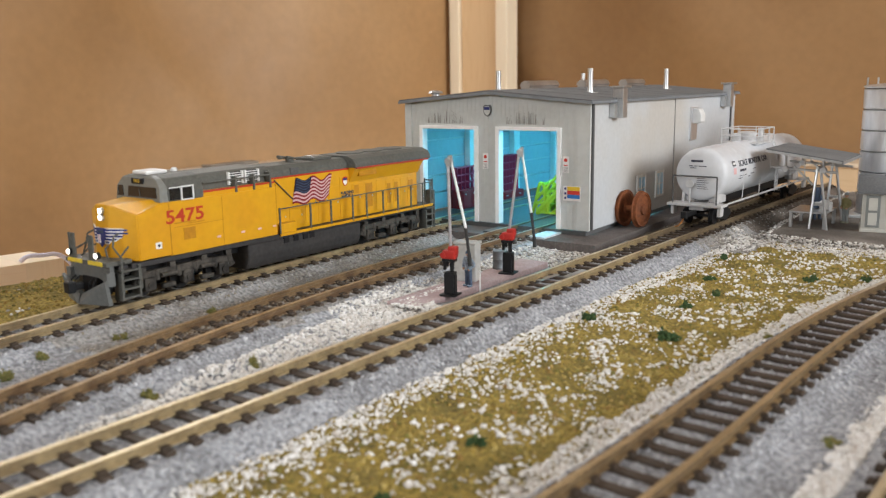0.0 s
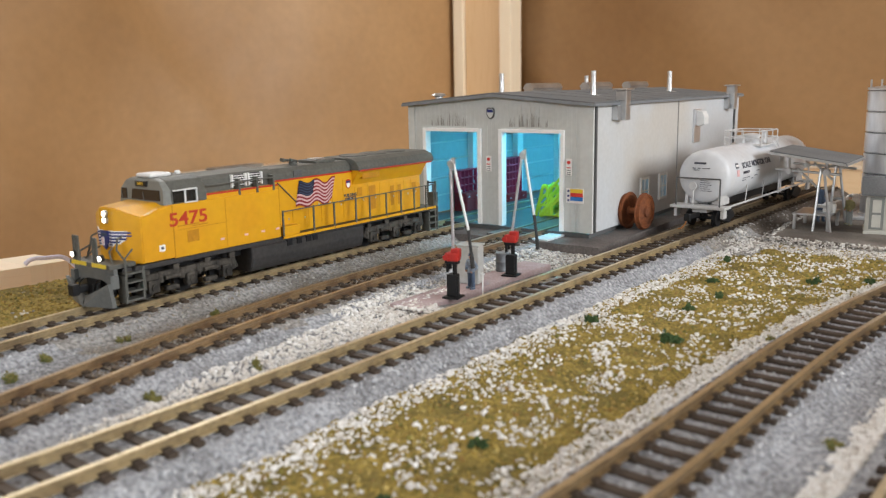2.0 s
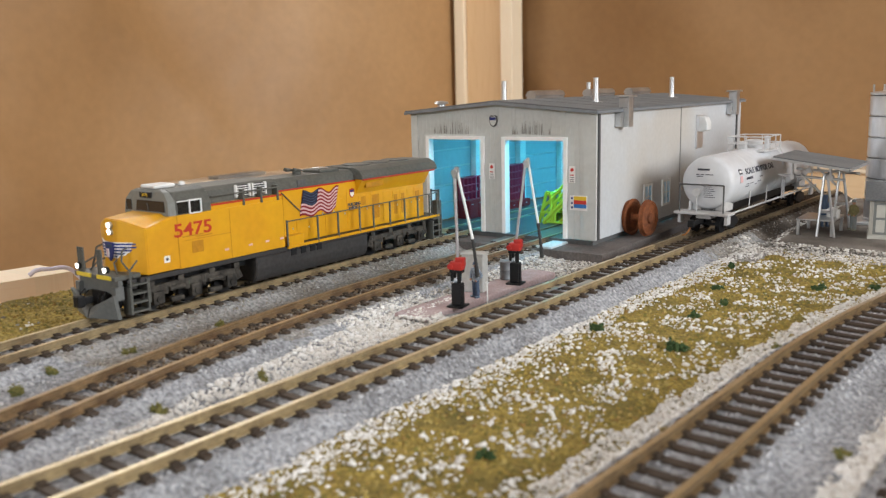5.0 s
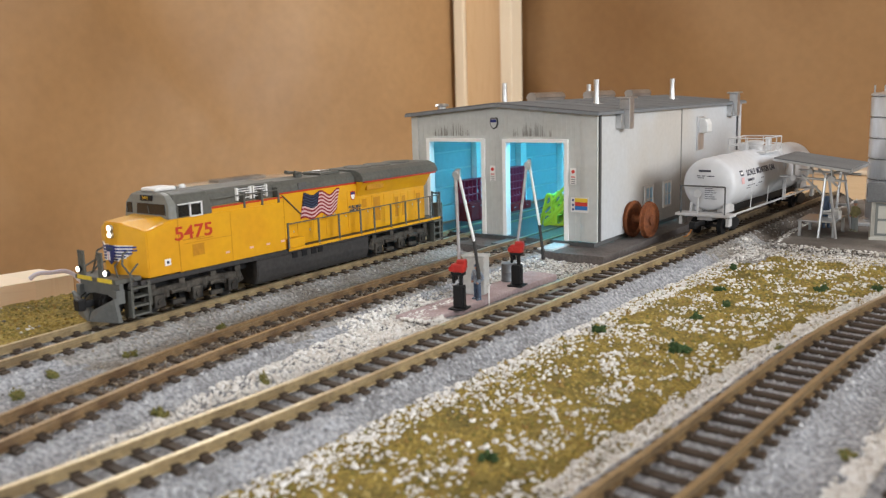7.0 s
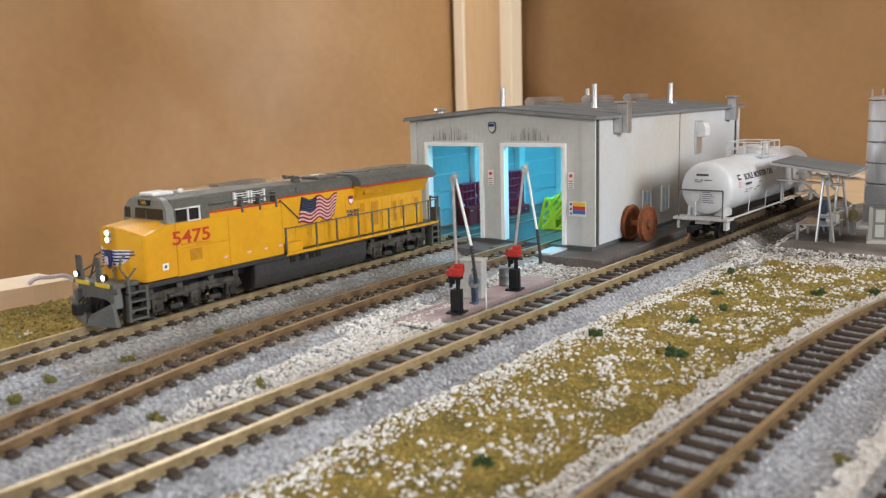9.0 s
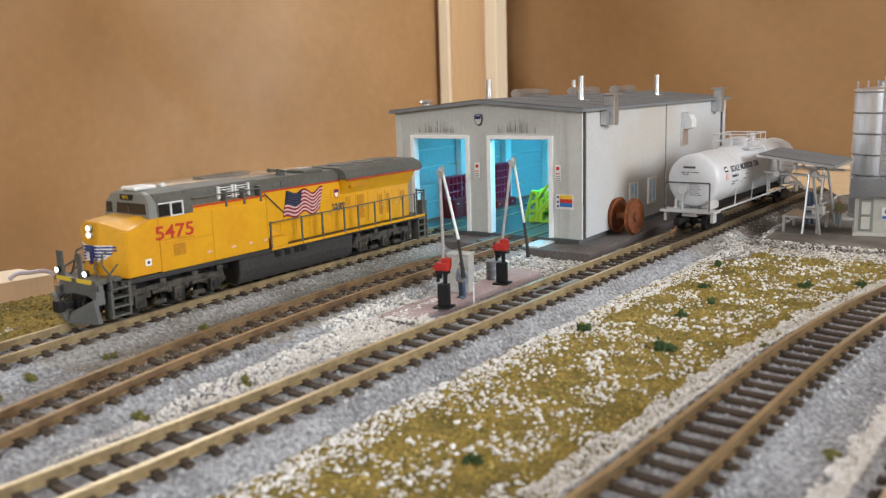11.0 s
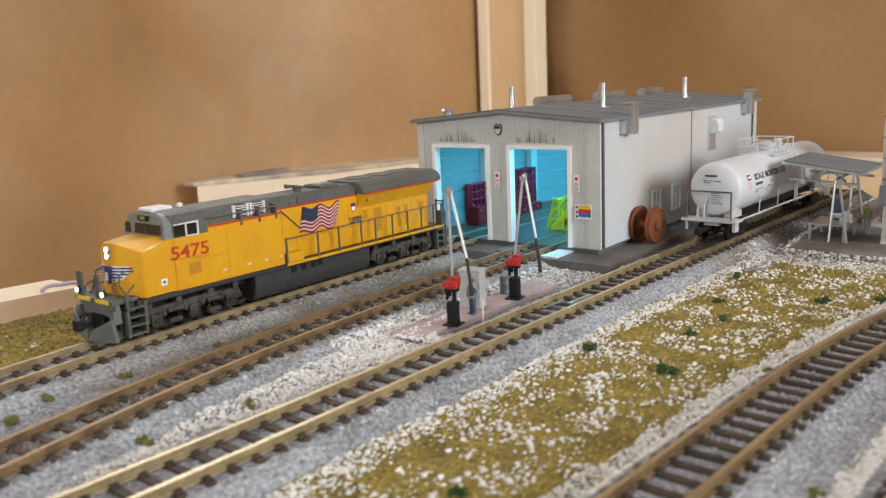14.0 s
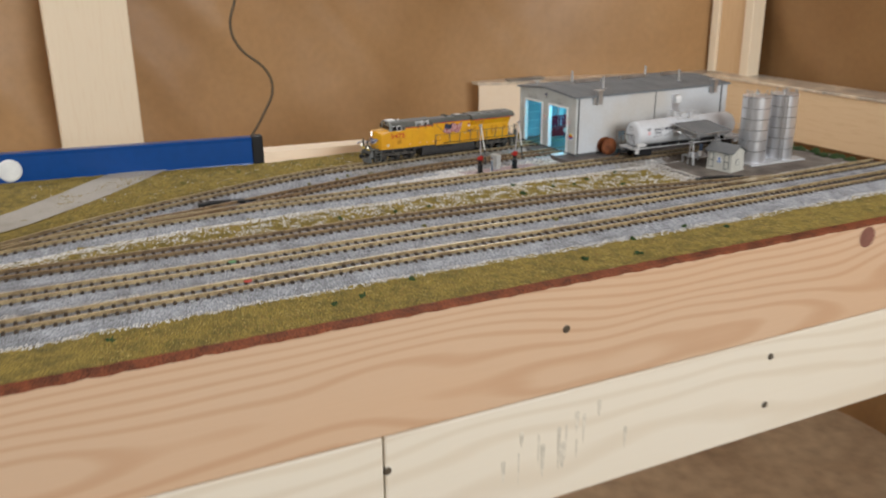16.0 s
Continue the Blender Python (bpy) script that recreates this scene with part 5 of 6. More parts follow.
# long hood
bm = B()
prism(bm, [(-11.2, 17.4), (11.2, 17.4), (11.2, 46.2), (-11.2, 46.2)], "y", -20.5, 106, bev=0.3)
hood = part("hood", bm, M["yellow"], loco, "yellow long hood with door panels")
bm = B()
prism(bm, [(-11.3, 46.2), (11.3, 46.2), (11.0, 49.6), (8, 52.2), (-8, 52.2), (-11.0, 49.6)], "y", -20.5, 42, bev=0.3)
part("hood_roof", bm, M["loco_grey"], loco)
boxpart("red_stripe", (11.2, 11.42, -20.5, 42, 45.5, 46.4), M["decal_red"], loco, 0, "red stripe")
boxpart("red_stripe", (-11.42, -11.2, -20.5, 42, 46.0, 47.0), M["decal_red"], loco)
# radiator section with wide flared roof
bm = B()
prism(bm, [(-13.0, 41), (-11.3, 38), (11.3, 38), (13.0, 41), (16.6, 46.7), (-16.6, 46.7)], "y", 42, 107, bev=0.2)
part("radiator_body", bm, M["yellow"], loco)
bm = B()
prism(bm, [(-17.4, 46.6), (17.4, 46.6), (17.6, 48.6), (15.5, 51.6), (11, 53.4), (-11, 53.4), (-15.5, 51.6), (-17.6, 48.6)], "y", 41, 112.5, bev=0.3)
part("radiator_roof", bm, M["loco_grey"], loco, "grey overhanging radiator roof")
boxpart("red_stripe", (16.7, 17.75, 42, 110, 46.0, 46.8), M["decal_red"], loco)
boxpart("radiator_grille", (13.4, 15.0, 47, 62, 41.4, 45.4), M["panel_dark"], loco)
# doors and vents on the hood
for y0, y1, z0, z1 in ((-18, -8, 20, 30), (-6, 4, 19, 30), (6, 15, 19, 42), (16, 24, 19, 42), (25, 33, 19, 37), (34, 41, 19, 42), (44, 52, 20, 37), (55, 63, 20, 37), (66, 73, 19, 37), (75, 80, 19, 36), (82, 87, 19, 36), (89, 94, 19, 36), (96, 102, 20, 36)):
    dr = boxpart("hood_door", (11.2, 11.45, y0, y1, z0, z1), M["yellow"], hood, 0.1)
    boxpart("latch", (11.45, 11.75, y1 - 1.4, y1 - 0.8, (z0 + z1) / 2 - 0.5, (z0 + z1) / 2 + 0.5), M["galv"], dr)
for y0, y1, z0, z1 in ((46, 50, 31, 36), (56, 62, 22, 36), (76, 79, 22, 34), (83, 86, 22, 34), (97, 101, 28, 34)):
    boxpart("vent", (11.42, 11.6, y0, y1, z0, z1), M["panel_dark"], hood, 0, "shaded louvred vent")
# roof clutter
bm = B()
lathe(bm, [(2.4, 0), (2.4, 2), (1.6, 2.4)], 12, Matrix.Translation((0, 7, 51.8)))
for x, l in ((-3, 6), (0, 8), (3, 5)):
    rod(bm, (x, 7, 54.6), (x, 7 - l, 55.2), 0.5, 8, 1.0)
rod(bm, (-4, 8, 54.3), (4, 8, 54.3), 0.5)
part("horn", bm, M["loco_grey"], loco)
bm = B()
box(bm, -7, 7, 18, 33, 52.0, 53.8, bev=0.5)
part("exhaust_hatch", bm, M["loco_grey"], loco)
boxpart("exhaust_cover", (-3, 3, 21, 29, 53.8, 54.6), M["silver"], loco, 0.3)
for y in (56, 74, 92):
    bm = B()
    lathe(bm, [(8.4, 0), (8.4, 0.7), (7.6, 0.9)], 20)
    part("radiator_fan", bm, M["loco_grey"], loco, m=mm(0, y, 53.3))
boxpart("roof_box", (11.0, 11.6, -4, 2, 47.0, 50.4), M["trim_dark"], loco)
bm = B()
path_rod(bm, [(11.6, -16, 45), (11.7, -3, 33.5)], 0.35)
part("brace", bm, M["trim_dark"], loco)
# handrails with posts
for s in (1, -1):
    bm = B()
    pts = [(s * 17.2, -18.5, 18), (s * 17.2, -18.5, 30.5), (s * 17.2, 104, 31.5), (s * 17.2, 113, 31.5), (s * 17.2, 115, 20)]
    path_rod(bm, pts, 0.33)
    part("handrail", bm, M["loco_grey"], loco, "thin grey handrail")
    for y in (-18.5, 4, 20, 38, 50, 65, 79, 92, 104, 112):
        boxpart("rail_post", (s * 17.2 - 0.3, s * 17.2 + 0.3, y - 0.5, y + 0.5, 16.5, 31.2), M["loco_grey"], loco)
# battery step box and walkway edge
boxpart("step_box", (11.2, 16.4, -18, -6, 17.4, 22.4), M["yellow"], loco, 0.3)
boxpart("side_panel", (17.2, 17.62, -79, -72.5, 24.0, 29.5), M["panel_dark"], loco, 0, "darker access grille")
p = boxpart("placard", (17.25, 17.5, -94.6, -91.4, 22.0, 25.0), M["decal_white"], loco)
bm = B()
rod(bm, (17.5, -93, 23.5), (17.6, -93, 23.5), 0.75, 12)
part("dot", bm, M["decal_dark"], p)
for y in (-60, -45, -34, -24):
    boxpart("sticker", (17.3, 17.55, y, y + 2.4, 22.0, 23.0), M["decal_pink"], loco)
for y0, l, z in ((-84, 12, 32.0), (-76, 9, 31.2)):
    boxpart("text_bar", (17.3, 17.5, y0, y0 + l, z, z + 0.5), M["panel_dark"], loco)
text_part("number", "5475", 8.6, M["decal_red"], loco, mm(17.5, -77.6, 35.2, 90, 0, 90), "red road number", 1.28, 0.16)
# waving flag on the hood side
fl = thing("flag", "", "")
fl.parent = loco
def flag_point(u, w):
    """u along the flag, w up; both 0..1."""
    y = -3.6 + 28 * u + 3.2 * w
    z = 31.2 + 11.8 * w + 1.9 * math.sin(u * 13.0 + 0.6 + 1.2 * w) * (0.4 + 0.6 * u) + 3.0 * (1 - u) * (w - 0.4) * 0.6
    return (11.62, y, z)


def flag_patch(name, u0, u1, w0, w1, k, lift=0.0, nseg=14):
    bm = B()
    a = [bm.verts.new(Vector(flag_point(u0 + (u1 - u0) * i / nseg, w0)) + Vector((lift, 0, 0))) for i in range(nseg + 1)]
    b = [bm.verts.new(Vector(flag_point(u0 + (u1 - u0) * i / nseg, w1)) + Vector((lift, 0, 0))) for i in range(nseg + 1)]
    for i in range(nseg):
        bm.faces.new((a[i], a[i + 1], b[i + 1], b[i]))
    r = bmesh.ops.extrude_face_region(bm, geom=bm.faces[:])
    bmesh.ops.translate(bm, vec=(-0.1, 0, 0), verts=[q for q in r["geom"] if isinstance(q, bmesh.types.BMVert)])
    bmesh.ops.recalc_face_normals(bm, faces=bm.faces)
    return part(name, bm, M[k], fl)


for i in range(13):
    flag_patch("stripe", 0, 1, i / 13, (i + 1) / 13, "flag_red" if i % 2 == 0 else "flag_white")
flag_patch("canton", 0.0, 0.42, 6 / 13, 1, "flag_blue", 0.12)
for i in range(5):
    flag_patch("star_row", 0.03, 0.39, (6.6 + i * 1.4) / 13, (6.95 + i * 1.4) / 13, "denim", 0.2)
for y0, y1, z0, z1 in ((-86.3, -86.0, 18, 42), (-20.9, -20.6, 18, 45), (-84, -56, 30.3, 30.55), (-56, -55.7, 18, 42)):
    boxpart("seam", (17.3, 17.48, y0, y1, z0, z1), M["panel_dark"], loco)
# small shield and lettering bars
bm = B()
prism(bm, [(36.4, 41.2), (38.4, 41.8), (40.4, 41.2), (40.5, 38.6), (39.7, 37.0), (38.4, 36.2), (37.1, 37.0), (36.3, 38.6)], "x", 11.4, 11.6)
p = part("shield", bm, M["decal_red"], loco, "small red, white and blue shield")
bm = B()
prism(bm, [(36.8, 39.5), (40.0, 39.5), (40.0, 38.6), (39.4, 37.4), (38.4, 36.8), (37.4, 37.4), (36.8, 38.6)], "x", 11.6, 11.66)
part("shield_face", bm, M["decal_white"], p)
boxpart("shield_band", (11.6, 11.68, 36.8, 40.0, 39.7, 40.9), M["decal_blue"], p)
for word, z in (("BUILDING", 33.0), ("AMERICA", 31.0)):
    text_part("lettering", word, 2.3, M["decal_dark"], loco, mm(11.52, 40.0, z - 0.6, 90, 0, 90), "small dark lettering", 1.05, 0.1)
# headlights, emblem, grab irons on the nose
for z in (40.2, 37.2):
    bm = B()
    rod(bm, (0.6, -109.0, z), (0.6, -110.3, z), 1.5, 16)
    hl = part("headlight", bm, M["silver"], loco, smooth=True)
    bm = B()
    rod(bm, (0.6, -110.3, z), (0.6, -110.6, z), 1.2, 16)
    part("lens", bm, M["lamp"], hl, "lit white lens")
em = thing("nose_emblem", "", "")
em.parent = loco


def wing(name, rows, k, lift):
    """Bands (x from, x to, z from, z to, slant) folded back over the side facets of the nose."""
    for s in (-1, 1):
        for x0, x1, z0, z1, sl in rows:
            bm = B()
            cols = [x0] + ([5.0] if x0 < 5 < x1 else []) + [x1]
            for a, b in zip(cols, cols[1:]):
                prism(bm, sorted_pts(a, b, z0, z1, sl if b == x1 else 0.0), "y", -110.0 - lift, -109.4)
            for q in bm.verts:
                q.co.y += max(0.0, abs(q.co.x) - 5) * 0.569 + (q.co.z - 18) * 0.03
                q.co.x *= s
            bmesh.ops.recalc_face_normals(bm, faces=bm.faces)
            part(name, bm, M[k], em)


def sorted_pts(a, b, z0, z1, sl):
    return [(a, z0), (b - sl, z0), (b, z1), (a, z1)]


wing("emblem_ground", [(2.0, 15.6, 31.0, 32.7, 0.6), (2.0, 14.4, 29.6, 31.0, 0.9), (2.0, 12.4, 28.2, 29.6, 1.3), (2.0, 9.6, 26.8, 28.2, 1.6), (2.0, 6.2, 25.6, 26.8, 1.6)], "decal_white", 0.2)
wing("feather", [(3.0, 15.0, 31.5, 32.3, 0.4), (3.0, 13.4, 30.1, 30.9, 0.5), (3.0, 11.4, 28.7, 29.5, 0.7), (3.0, 8.6, 27.3, 28.1, 0.9), (3.0, 5.4, 26.1, 26.8, 0.7)], "decal_blue", 0.35)
bm = B()
prism(bm, [(-3.0, 32.6), (3.0, 32.6), (3.1, 28.4), (1.8, 25.6), (0, 24.0), (-1.8, 25.6), (-3.1, 28.4)], "y", -110.3, -109.4)
part("emblem_shield", bm, M["decal_blue"], em)
boxpart("emblem_bar", (-2.4, -0.2, -110.45, -110.0, 25.8, 29.6), M["decal_white"], em)
boxpart("emblem_bar", (-1.6, -1.0, -110.55, -110.1, 25.9, 29.5), M["decal_pink"], em)
boxpart("emblem_bar", (-2.2, 2.2, -110.5, -110.0, 30.4, 31.6), M["denim"], em)
for s in (-1, 1):
    bm = B()
    path_rod(bm, [(s * 9.5, -107.6, 30.5), (s * 9.8, -110.5, 29.5), (s * 10.2, -111.5, 25), (s * 16.4, -110, 18)], 0.45)
    path_rod(bm, [(s * 4.5, -110, 25), (s * 6, -112.5, 24), (s * 11, -114.5, 19)], 0.4)
    part("grab_iron", bm, M["loco_grey"], loco)
# front platform, railings, ditch lights, pilot and plough
bm = B()
box(bm, -15.5, 15.5, -119, -106, 17.6, 19.6, bev=0.3)
part("front_platform", bm, M["loco_grey"], loco)
for x0, x1 in ((-13, -2), (2.5, 13)):
    boxpart("front_stripe", (x0, x1, -119.4, -119.0, 18.0, 19.8), M["stripe_yellow"], loco, 0, "bright yellow platform edge")
for x0, x1 in ((-12, -7), (3, 7)):
    bm = B()
    box(bm, x0, x1, -119.0, -118.4, 19.5, 29.5, bev=0.2)
    for x in (x0 + 0.6, (x0 + x1) / 2, x1 - 0.6):
        rod(bm, (x, -118.7, 19), (x, -118.7, 31), 0.5)
    part("end_gate", bm, M["loco_grey"], loco)
for x in (-10.5, 10.5):
    bm = B()
    rod(bm, (x, -118.6, 22.6), (x, -120.2, 22.6), 1.5, 14)
    dl = part("ditch_light", bm, M["black"], loco)
    bm = B()
    rod(bm, (x, -120.2, 22.6), (x, -120.6, 22.6), 1.15, 14)
    part("lens", bm, M["lamp"], dl, "lit ditch light lens")
bm = B()
prism(bm, [(-15, 9.5), (-15, 17.5), (15, 17.5), (15, 9.5), (5, 12.0), (-5, 12.0)], "y", -117, -115)
for s in (-1, 1):
    bot = [bm.verts.new(q) for q in ((s * 0.3, -124, 0.8), (s * 15.5, -119, 0.8), (s * 15.5, -117, 0.8), (s * 0.3, -121.5, 0.8))]
    top = [bm.verts.new(q) for q in ((s * 0.6, -122.4, 5.2), (s * 16.4, -121.0, 12.0), (s * 16.4, -119.4, 12.0), (s * 0.6, -120.4, 5.2))]
    for i in range(4):
        bm.faces.new((bot[i], bot[(i + 1) % 4], top[(i + 1) % 4], top[i]))
    bm.faces.new(top)
    bm.faces.new(bot[::-1])
    bmesh.ops.recalc_face_normals(bm, faces=bm.faces)
    box(bm, *sorted((s * 12.5, s * 15.5)), -119, -115, 9, 15)
part("plough", bm, M["plough_grey"], loco, "grey snow plough")
for end, yy in ((-1, -121), (1, 121)):
    bm = B()
    box(bm, -1.6, 1.6, min(yy, yy + end * 7), max(yy, yy + end * 7), 7.2, 10.4, bev=0.5)
    box(bm, -2.6, 2.0, yy + end * 6 - 1.8, yy + end * 6 + 1.8, 6.2, 11.6, bev=0.8)
    part("coupler", bm, M["black"], loco)
boxpart("coupler_pocket", (-5.5, 5.5, -117.6, -110, 3.0, 12.0), M["black"], loco, 0.3)
# air hoses
bm = B()
for x in (-8, -5, 5, 8):
    path_rod(bm, [(x, -119, 12), (x * 1.05, -121.2, 10.5), (x * 1.1, -121.4, 7.5)], 0.4)
part("air_hose", bm, M["black"], loco)
# corner steps
for s in (-1, 1):
    for y in (-108, 112):
        for i in range(4):
            boxpart("step_tread", (*sorted((s * 11.8, s * 17.4)), y - 4.5, y + 3.5, 2.5 + i * 4, 3.3 + i * 4), M["loco_grey"], loco)
        boxpart("step_side", (*sorted((s * 11.6, s * 17.6)), y + 3.5, y + 4.3, 2, 17), M["loco_grey"], loco)
        boxpart("step_side", (*sorted((s * 11.6, s * 17.6)), y - 5.3, y - 4.5, 2, 14), M["loco_grey"], loco)
    bm = B()
    path_rod(bm, [(s * 17.4, -112.5, 5), (s * 17.4, -112.5, 22), (s * 15, -107, 25)], 0.45)
    path_rod(bm, [(s * 17.4, -103.5, 6), (s * 17.4, -103.5, 17)], 0.45)
    part("grab_iron", bm, M["loco_grey"], loco)
boxpart("rear_platform", (-16, 16, 106, 118, 15, 17.2), M["loco_grey"], loco, 0.3)
bm = B()
for x in (-15, -9, 9, 15):
    rod(bm, (x, 117, 17), (x, 117, 33), 0.6)
rod(bm, (-15, 117, 32), (-9, 117, 32), 0.5)
rod(bm, (9, 117, 32), (15, 117, 32), 0.5)
box(bm, 12, 16.5, 114, 117.5, 3, 26)
part("rear_railing", bm, M["loco_grey"], loco)
# fuel tank
bm = B()
prism(bm, [(-13.5, 2.2), (13.5, 2.0), (15.6, 4.5), (16.6, 8.5), (16.6, 15.0), (-16.6, 15.0), (-16.6, 8.5), (-15.6, 4.5)], "y", -40, 45, bev=0.6)
part("fuel_tank", bm, M["tank_grey"], loco, "dark grey fuel tank")
bm = B()
for y in (-16, -9, -2, 3):
    box(bm, 16.2, 17.0, y, y + 3.5, 12.2, 15.4)
part("fittings", bm, M["black"], loco)
# trucks
def loco_truck(yc):
    tr = thing("truck", "", "")
    tr.parent = loco
    for s in (-1, 1):
        bm = B()
        x0, x1 = sorted((s * 12.6, s * 15.2))
        prism(bm, [(-29, 7), (-27, 11.8), (-12, 12.6), (12, 12.6), (27, 11.8), (29, 7), (24, 5.2), (20, 8.2), (4, 8.2), (0, 5.8), (-4, 8.2), (-20, 8.2), (-24, 5.2)], "x", x0, x1, bev=0.3)
        for y in (-21, 0, 21):
            box(bm, *sorted((s * 13, s * 16.6)), y - 3.0, y + 3.0, 3.4, 9.4, bev=0.6)
            rod(bm, (s * 16.4, y, 6), (s * 17.2, y, 6), 1.7, 12)
            for q in (-4.6, 4.6):
                rod(bm, (s * 14.6, y + q, 7.5), (s * 14.6, y + q, 12.5), 1.5, 10)
        for y in (-11, 11):
            box(bm, *sorted((s * 14, s * 16.6)), y - 3.5, y + 3.5, 3.2, 5.4, bev=0.4)
            rod(bm, (s * 16.2, y - 4, 9.5), (s * 16.2, y + 4, 9.5), 1.1, 8)
        for y in (-24, -8, 10, 25):
            box(bm, *sorted((s * 13.4, s * 15.6)), y - 1.6, y + 1.6, 12, 14.6)
        part("side_frame", bm, M["truck_grey"], tr, "dusty grey truck side frame", m=mm(0, yc, 0))
    for y in (-21, 0, 21):
        bm = B()
        rod(bm, (-9, 0, 0), (9, 0, 0), 1.4, 10)
        for s in (-1, 1):
            rod(bm, (s * 7.6, 0, 0), (s * 9.8, 0, 0), 6.0, 24)
            rod(bm, (s * 7.0, 0, 0), (s * 7.6, 0, 0), 6.6, 24)
        part("wheel", bm, M["black"], tr, m=mm(0, yc + y, 6.05))


loco_truck(-77)
loco_truck(75)
for q in (fl, em):
    q["label"] = {"flag": "waving striped flag decal", "nose_emblem": "blue winged emblem on the nose"}[q.name]

# ---- tank car ----
TC = thing("tank_car", "white tank car with grey underframe and black lettering", "tank car", mm(52.8, 150, 0, 0, 0, -2.7))
R, ZC, TL = 17.3, 32.4, 82.0
bm = B()
prof = [(0.5, -TL - 8.5), (6, -TL - 8.2), (11.5, -TL - 7.3), (15.2, -TL - 6.0), (16.8, -TL - 4.2), (R, -TL - 1.8), (R, -TL + 1.5), (R, -30), (R + 0.02, 0), (R, 30), (R, TL - 1.5), (16.9, TL + 1.6), (15.2, TL + 4.6), (11.5, TL + 6.9), (6, TL + 8.0), (0.5, TL + 8.5)]
lathe(bm, prof, 48, Matrix.Translation((0, 0, ZC)) @ Matrix.Rotation(radians(-90), 4, "X"))
part("tank", bm, M["tank_white"], TC, "glossy white tank barrel", smooth=True)
for y in (-54, 0, 54):
    bm = B()
    lathe(bm, [(R + 0.02, -0.8), (R + 0.22, -0.6), (R + 0.22, 0.6), (R + 0.02, 0.8)], 48, Matrix.Translation((0, y, ZC)) @ Matrix.Rotation(radians(-90), 4, "X"))
    part("weld_band", bm, M["tank_white"], TC, smooth=True)
boxpart("centre_sill", (-5, 5, -84, 84, 11, 15.8), M["black"], TC)
for s in (-1, 1):
    bm = B()
    box(bm, -5, 5, *sorted((s * 84, s * 92)), 9.5, 12.4, bev=0.3)
    box(bm, -18.2, 18.2, s * 91 - 6, s * 91 + 6, 12.4, 14.2, bev=0.4)
    box(bm, -16.5, -14.6, s * 91 - 3, s * 91 + 3, 6.5, 11.6)
    box(bm, 14.6, 16.5, s * 91 - 3, s * 91 + 3, 6.5, 11.6)
    for x in (-11, 11):
        prism(bm, [(s * 72, 14), (s * 88, 14), (s * 87, 20.5), (s * 84, 21), (s * 72, 18)], "x", x - 0.9, x + 0.9)
    part("end_deck", bm, M["car_white"], TC, "white end deck with saddle plates")
    bm = B()
    cup = [(R * 0.97 * math.sin(radians(a)), ZC - R * 0.97 * math.cos(radians(a))) for a in range(-44, 45, 11)]
    prism(bm, [(-12.2, 14.2), (12.2, 14.2), *cup[::-1]], "y", *sorted((s * 76, s * 84)))
    part("saddle", bm, M["car_white"], TC)
for s in (-1, 1):
    bm = B()
    path_rod(bm, [(s * 15.6, -86, 13), (s * 15.6, 86, 13)], 0.7)
    for y in (-52, -18, 18, 52):
        path_rod(bm, [(s * 15.6, y, 13), (s * 15.3, y + 3, 25)], 0.38)
    part("side_sill", bm, M["car_white"], TC)
    for y in (15,):
        bm = B()
        path_rod(bm, [(s * 17, y - 2.6, 12), (s * 17, y - 2.6, 40), (s * 12, y - 2.6, 50)], 0.45)
        path_rod(bm, [(s * 17, y + 2.6, 12), (s * 17, y + 2.6, 40), (s * 12, y + 2.6, 50)], 0.45)
        for z in range(14, 42, 5):
            rod(bm, (s * 17, y - 2.6, z), (s * 17, y + 2.6, z), 0.35)
        part("ladder", bm, M["car_white"], TC)
    bm = B()
    e = s * 96
    path_rod(bm, [(-14.5, e, 14), (-14.5, e, 32), (14.5, e, 32), (14.5, e, 14)], 0.5)
    part("end_rail", bm, M["trim_dark"] if s < 0 else M["car_white"], TC, "thin dark end railing")
bm = B()
rod(bm, (-4, -94, 14), (-4, -94, 27), 0.5)
lathe(bm, [(2.6, -0.4), (2.8, 0), (2.6, 0.4)], 20, Matrix.Translation((-4, -95, 27)) @ Matrix.Rotation(radians(90), 4, "X"))
part("brake_wheel", bm, M["car_white"], TC)
# manway platform with railing
bm = B()
box(bm, -13, 13, -17, 17, 47.4, 48.6, bev=0.2)
part("manway_deck", bm, M["car_white"], TC)
bm = B()
for z in (53, 58):
    path_rod(bm, [(-13, -17, z), (13, -17, z), (13, 17, z), (-13, 17, z), (-13, -17, z)], 0.4)
for x in (-13, 0, 13):
    for y in (-17, 17):
        rod(bm, (x, y, 48), (x, y, 58.2), 0.42)
for y in (-6, 6):
    for x in (-13, 13):
        rod(bm, (x, y, 48), (x, y, 58.2), 0.42)
part("manway_rail", bm, M["car_white"], TC, "white platform railing")
bm = B()
lathe(bm, [(5.5, 47), (5.5, 53), (6.3, 53.2), (6.3, 54.6), (4, 55.6)], 20)
lathe(bm, [(1.6, 48), (1.6, 56), (2.2, 56.4), (2.2, 57.5)], 10, Matrix.Translation((6, 9, 0)))
box(bm, -7, -2, -13, -8, 48, 54, bev=0.4)
part("manway", bm, M["car_white"], TC, smooth=True)
# lettering, laid on the curved barrel as short flat pieces
def on_barrel(y, z, lift=0.08):
    x = math.sqrt(max(0.0, (R + lift) ** 2 - (z - ZC) ** 2))
    ang = math.degrees(math.atan2(z - ZC, x))
    return Matrix.Translation((x / 1000, y / 1000, z / 1000)) @ pose(0, 0, 0, 0, -ang, 0) @ pose(0, 0, 0, 90, 0, 90)


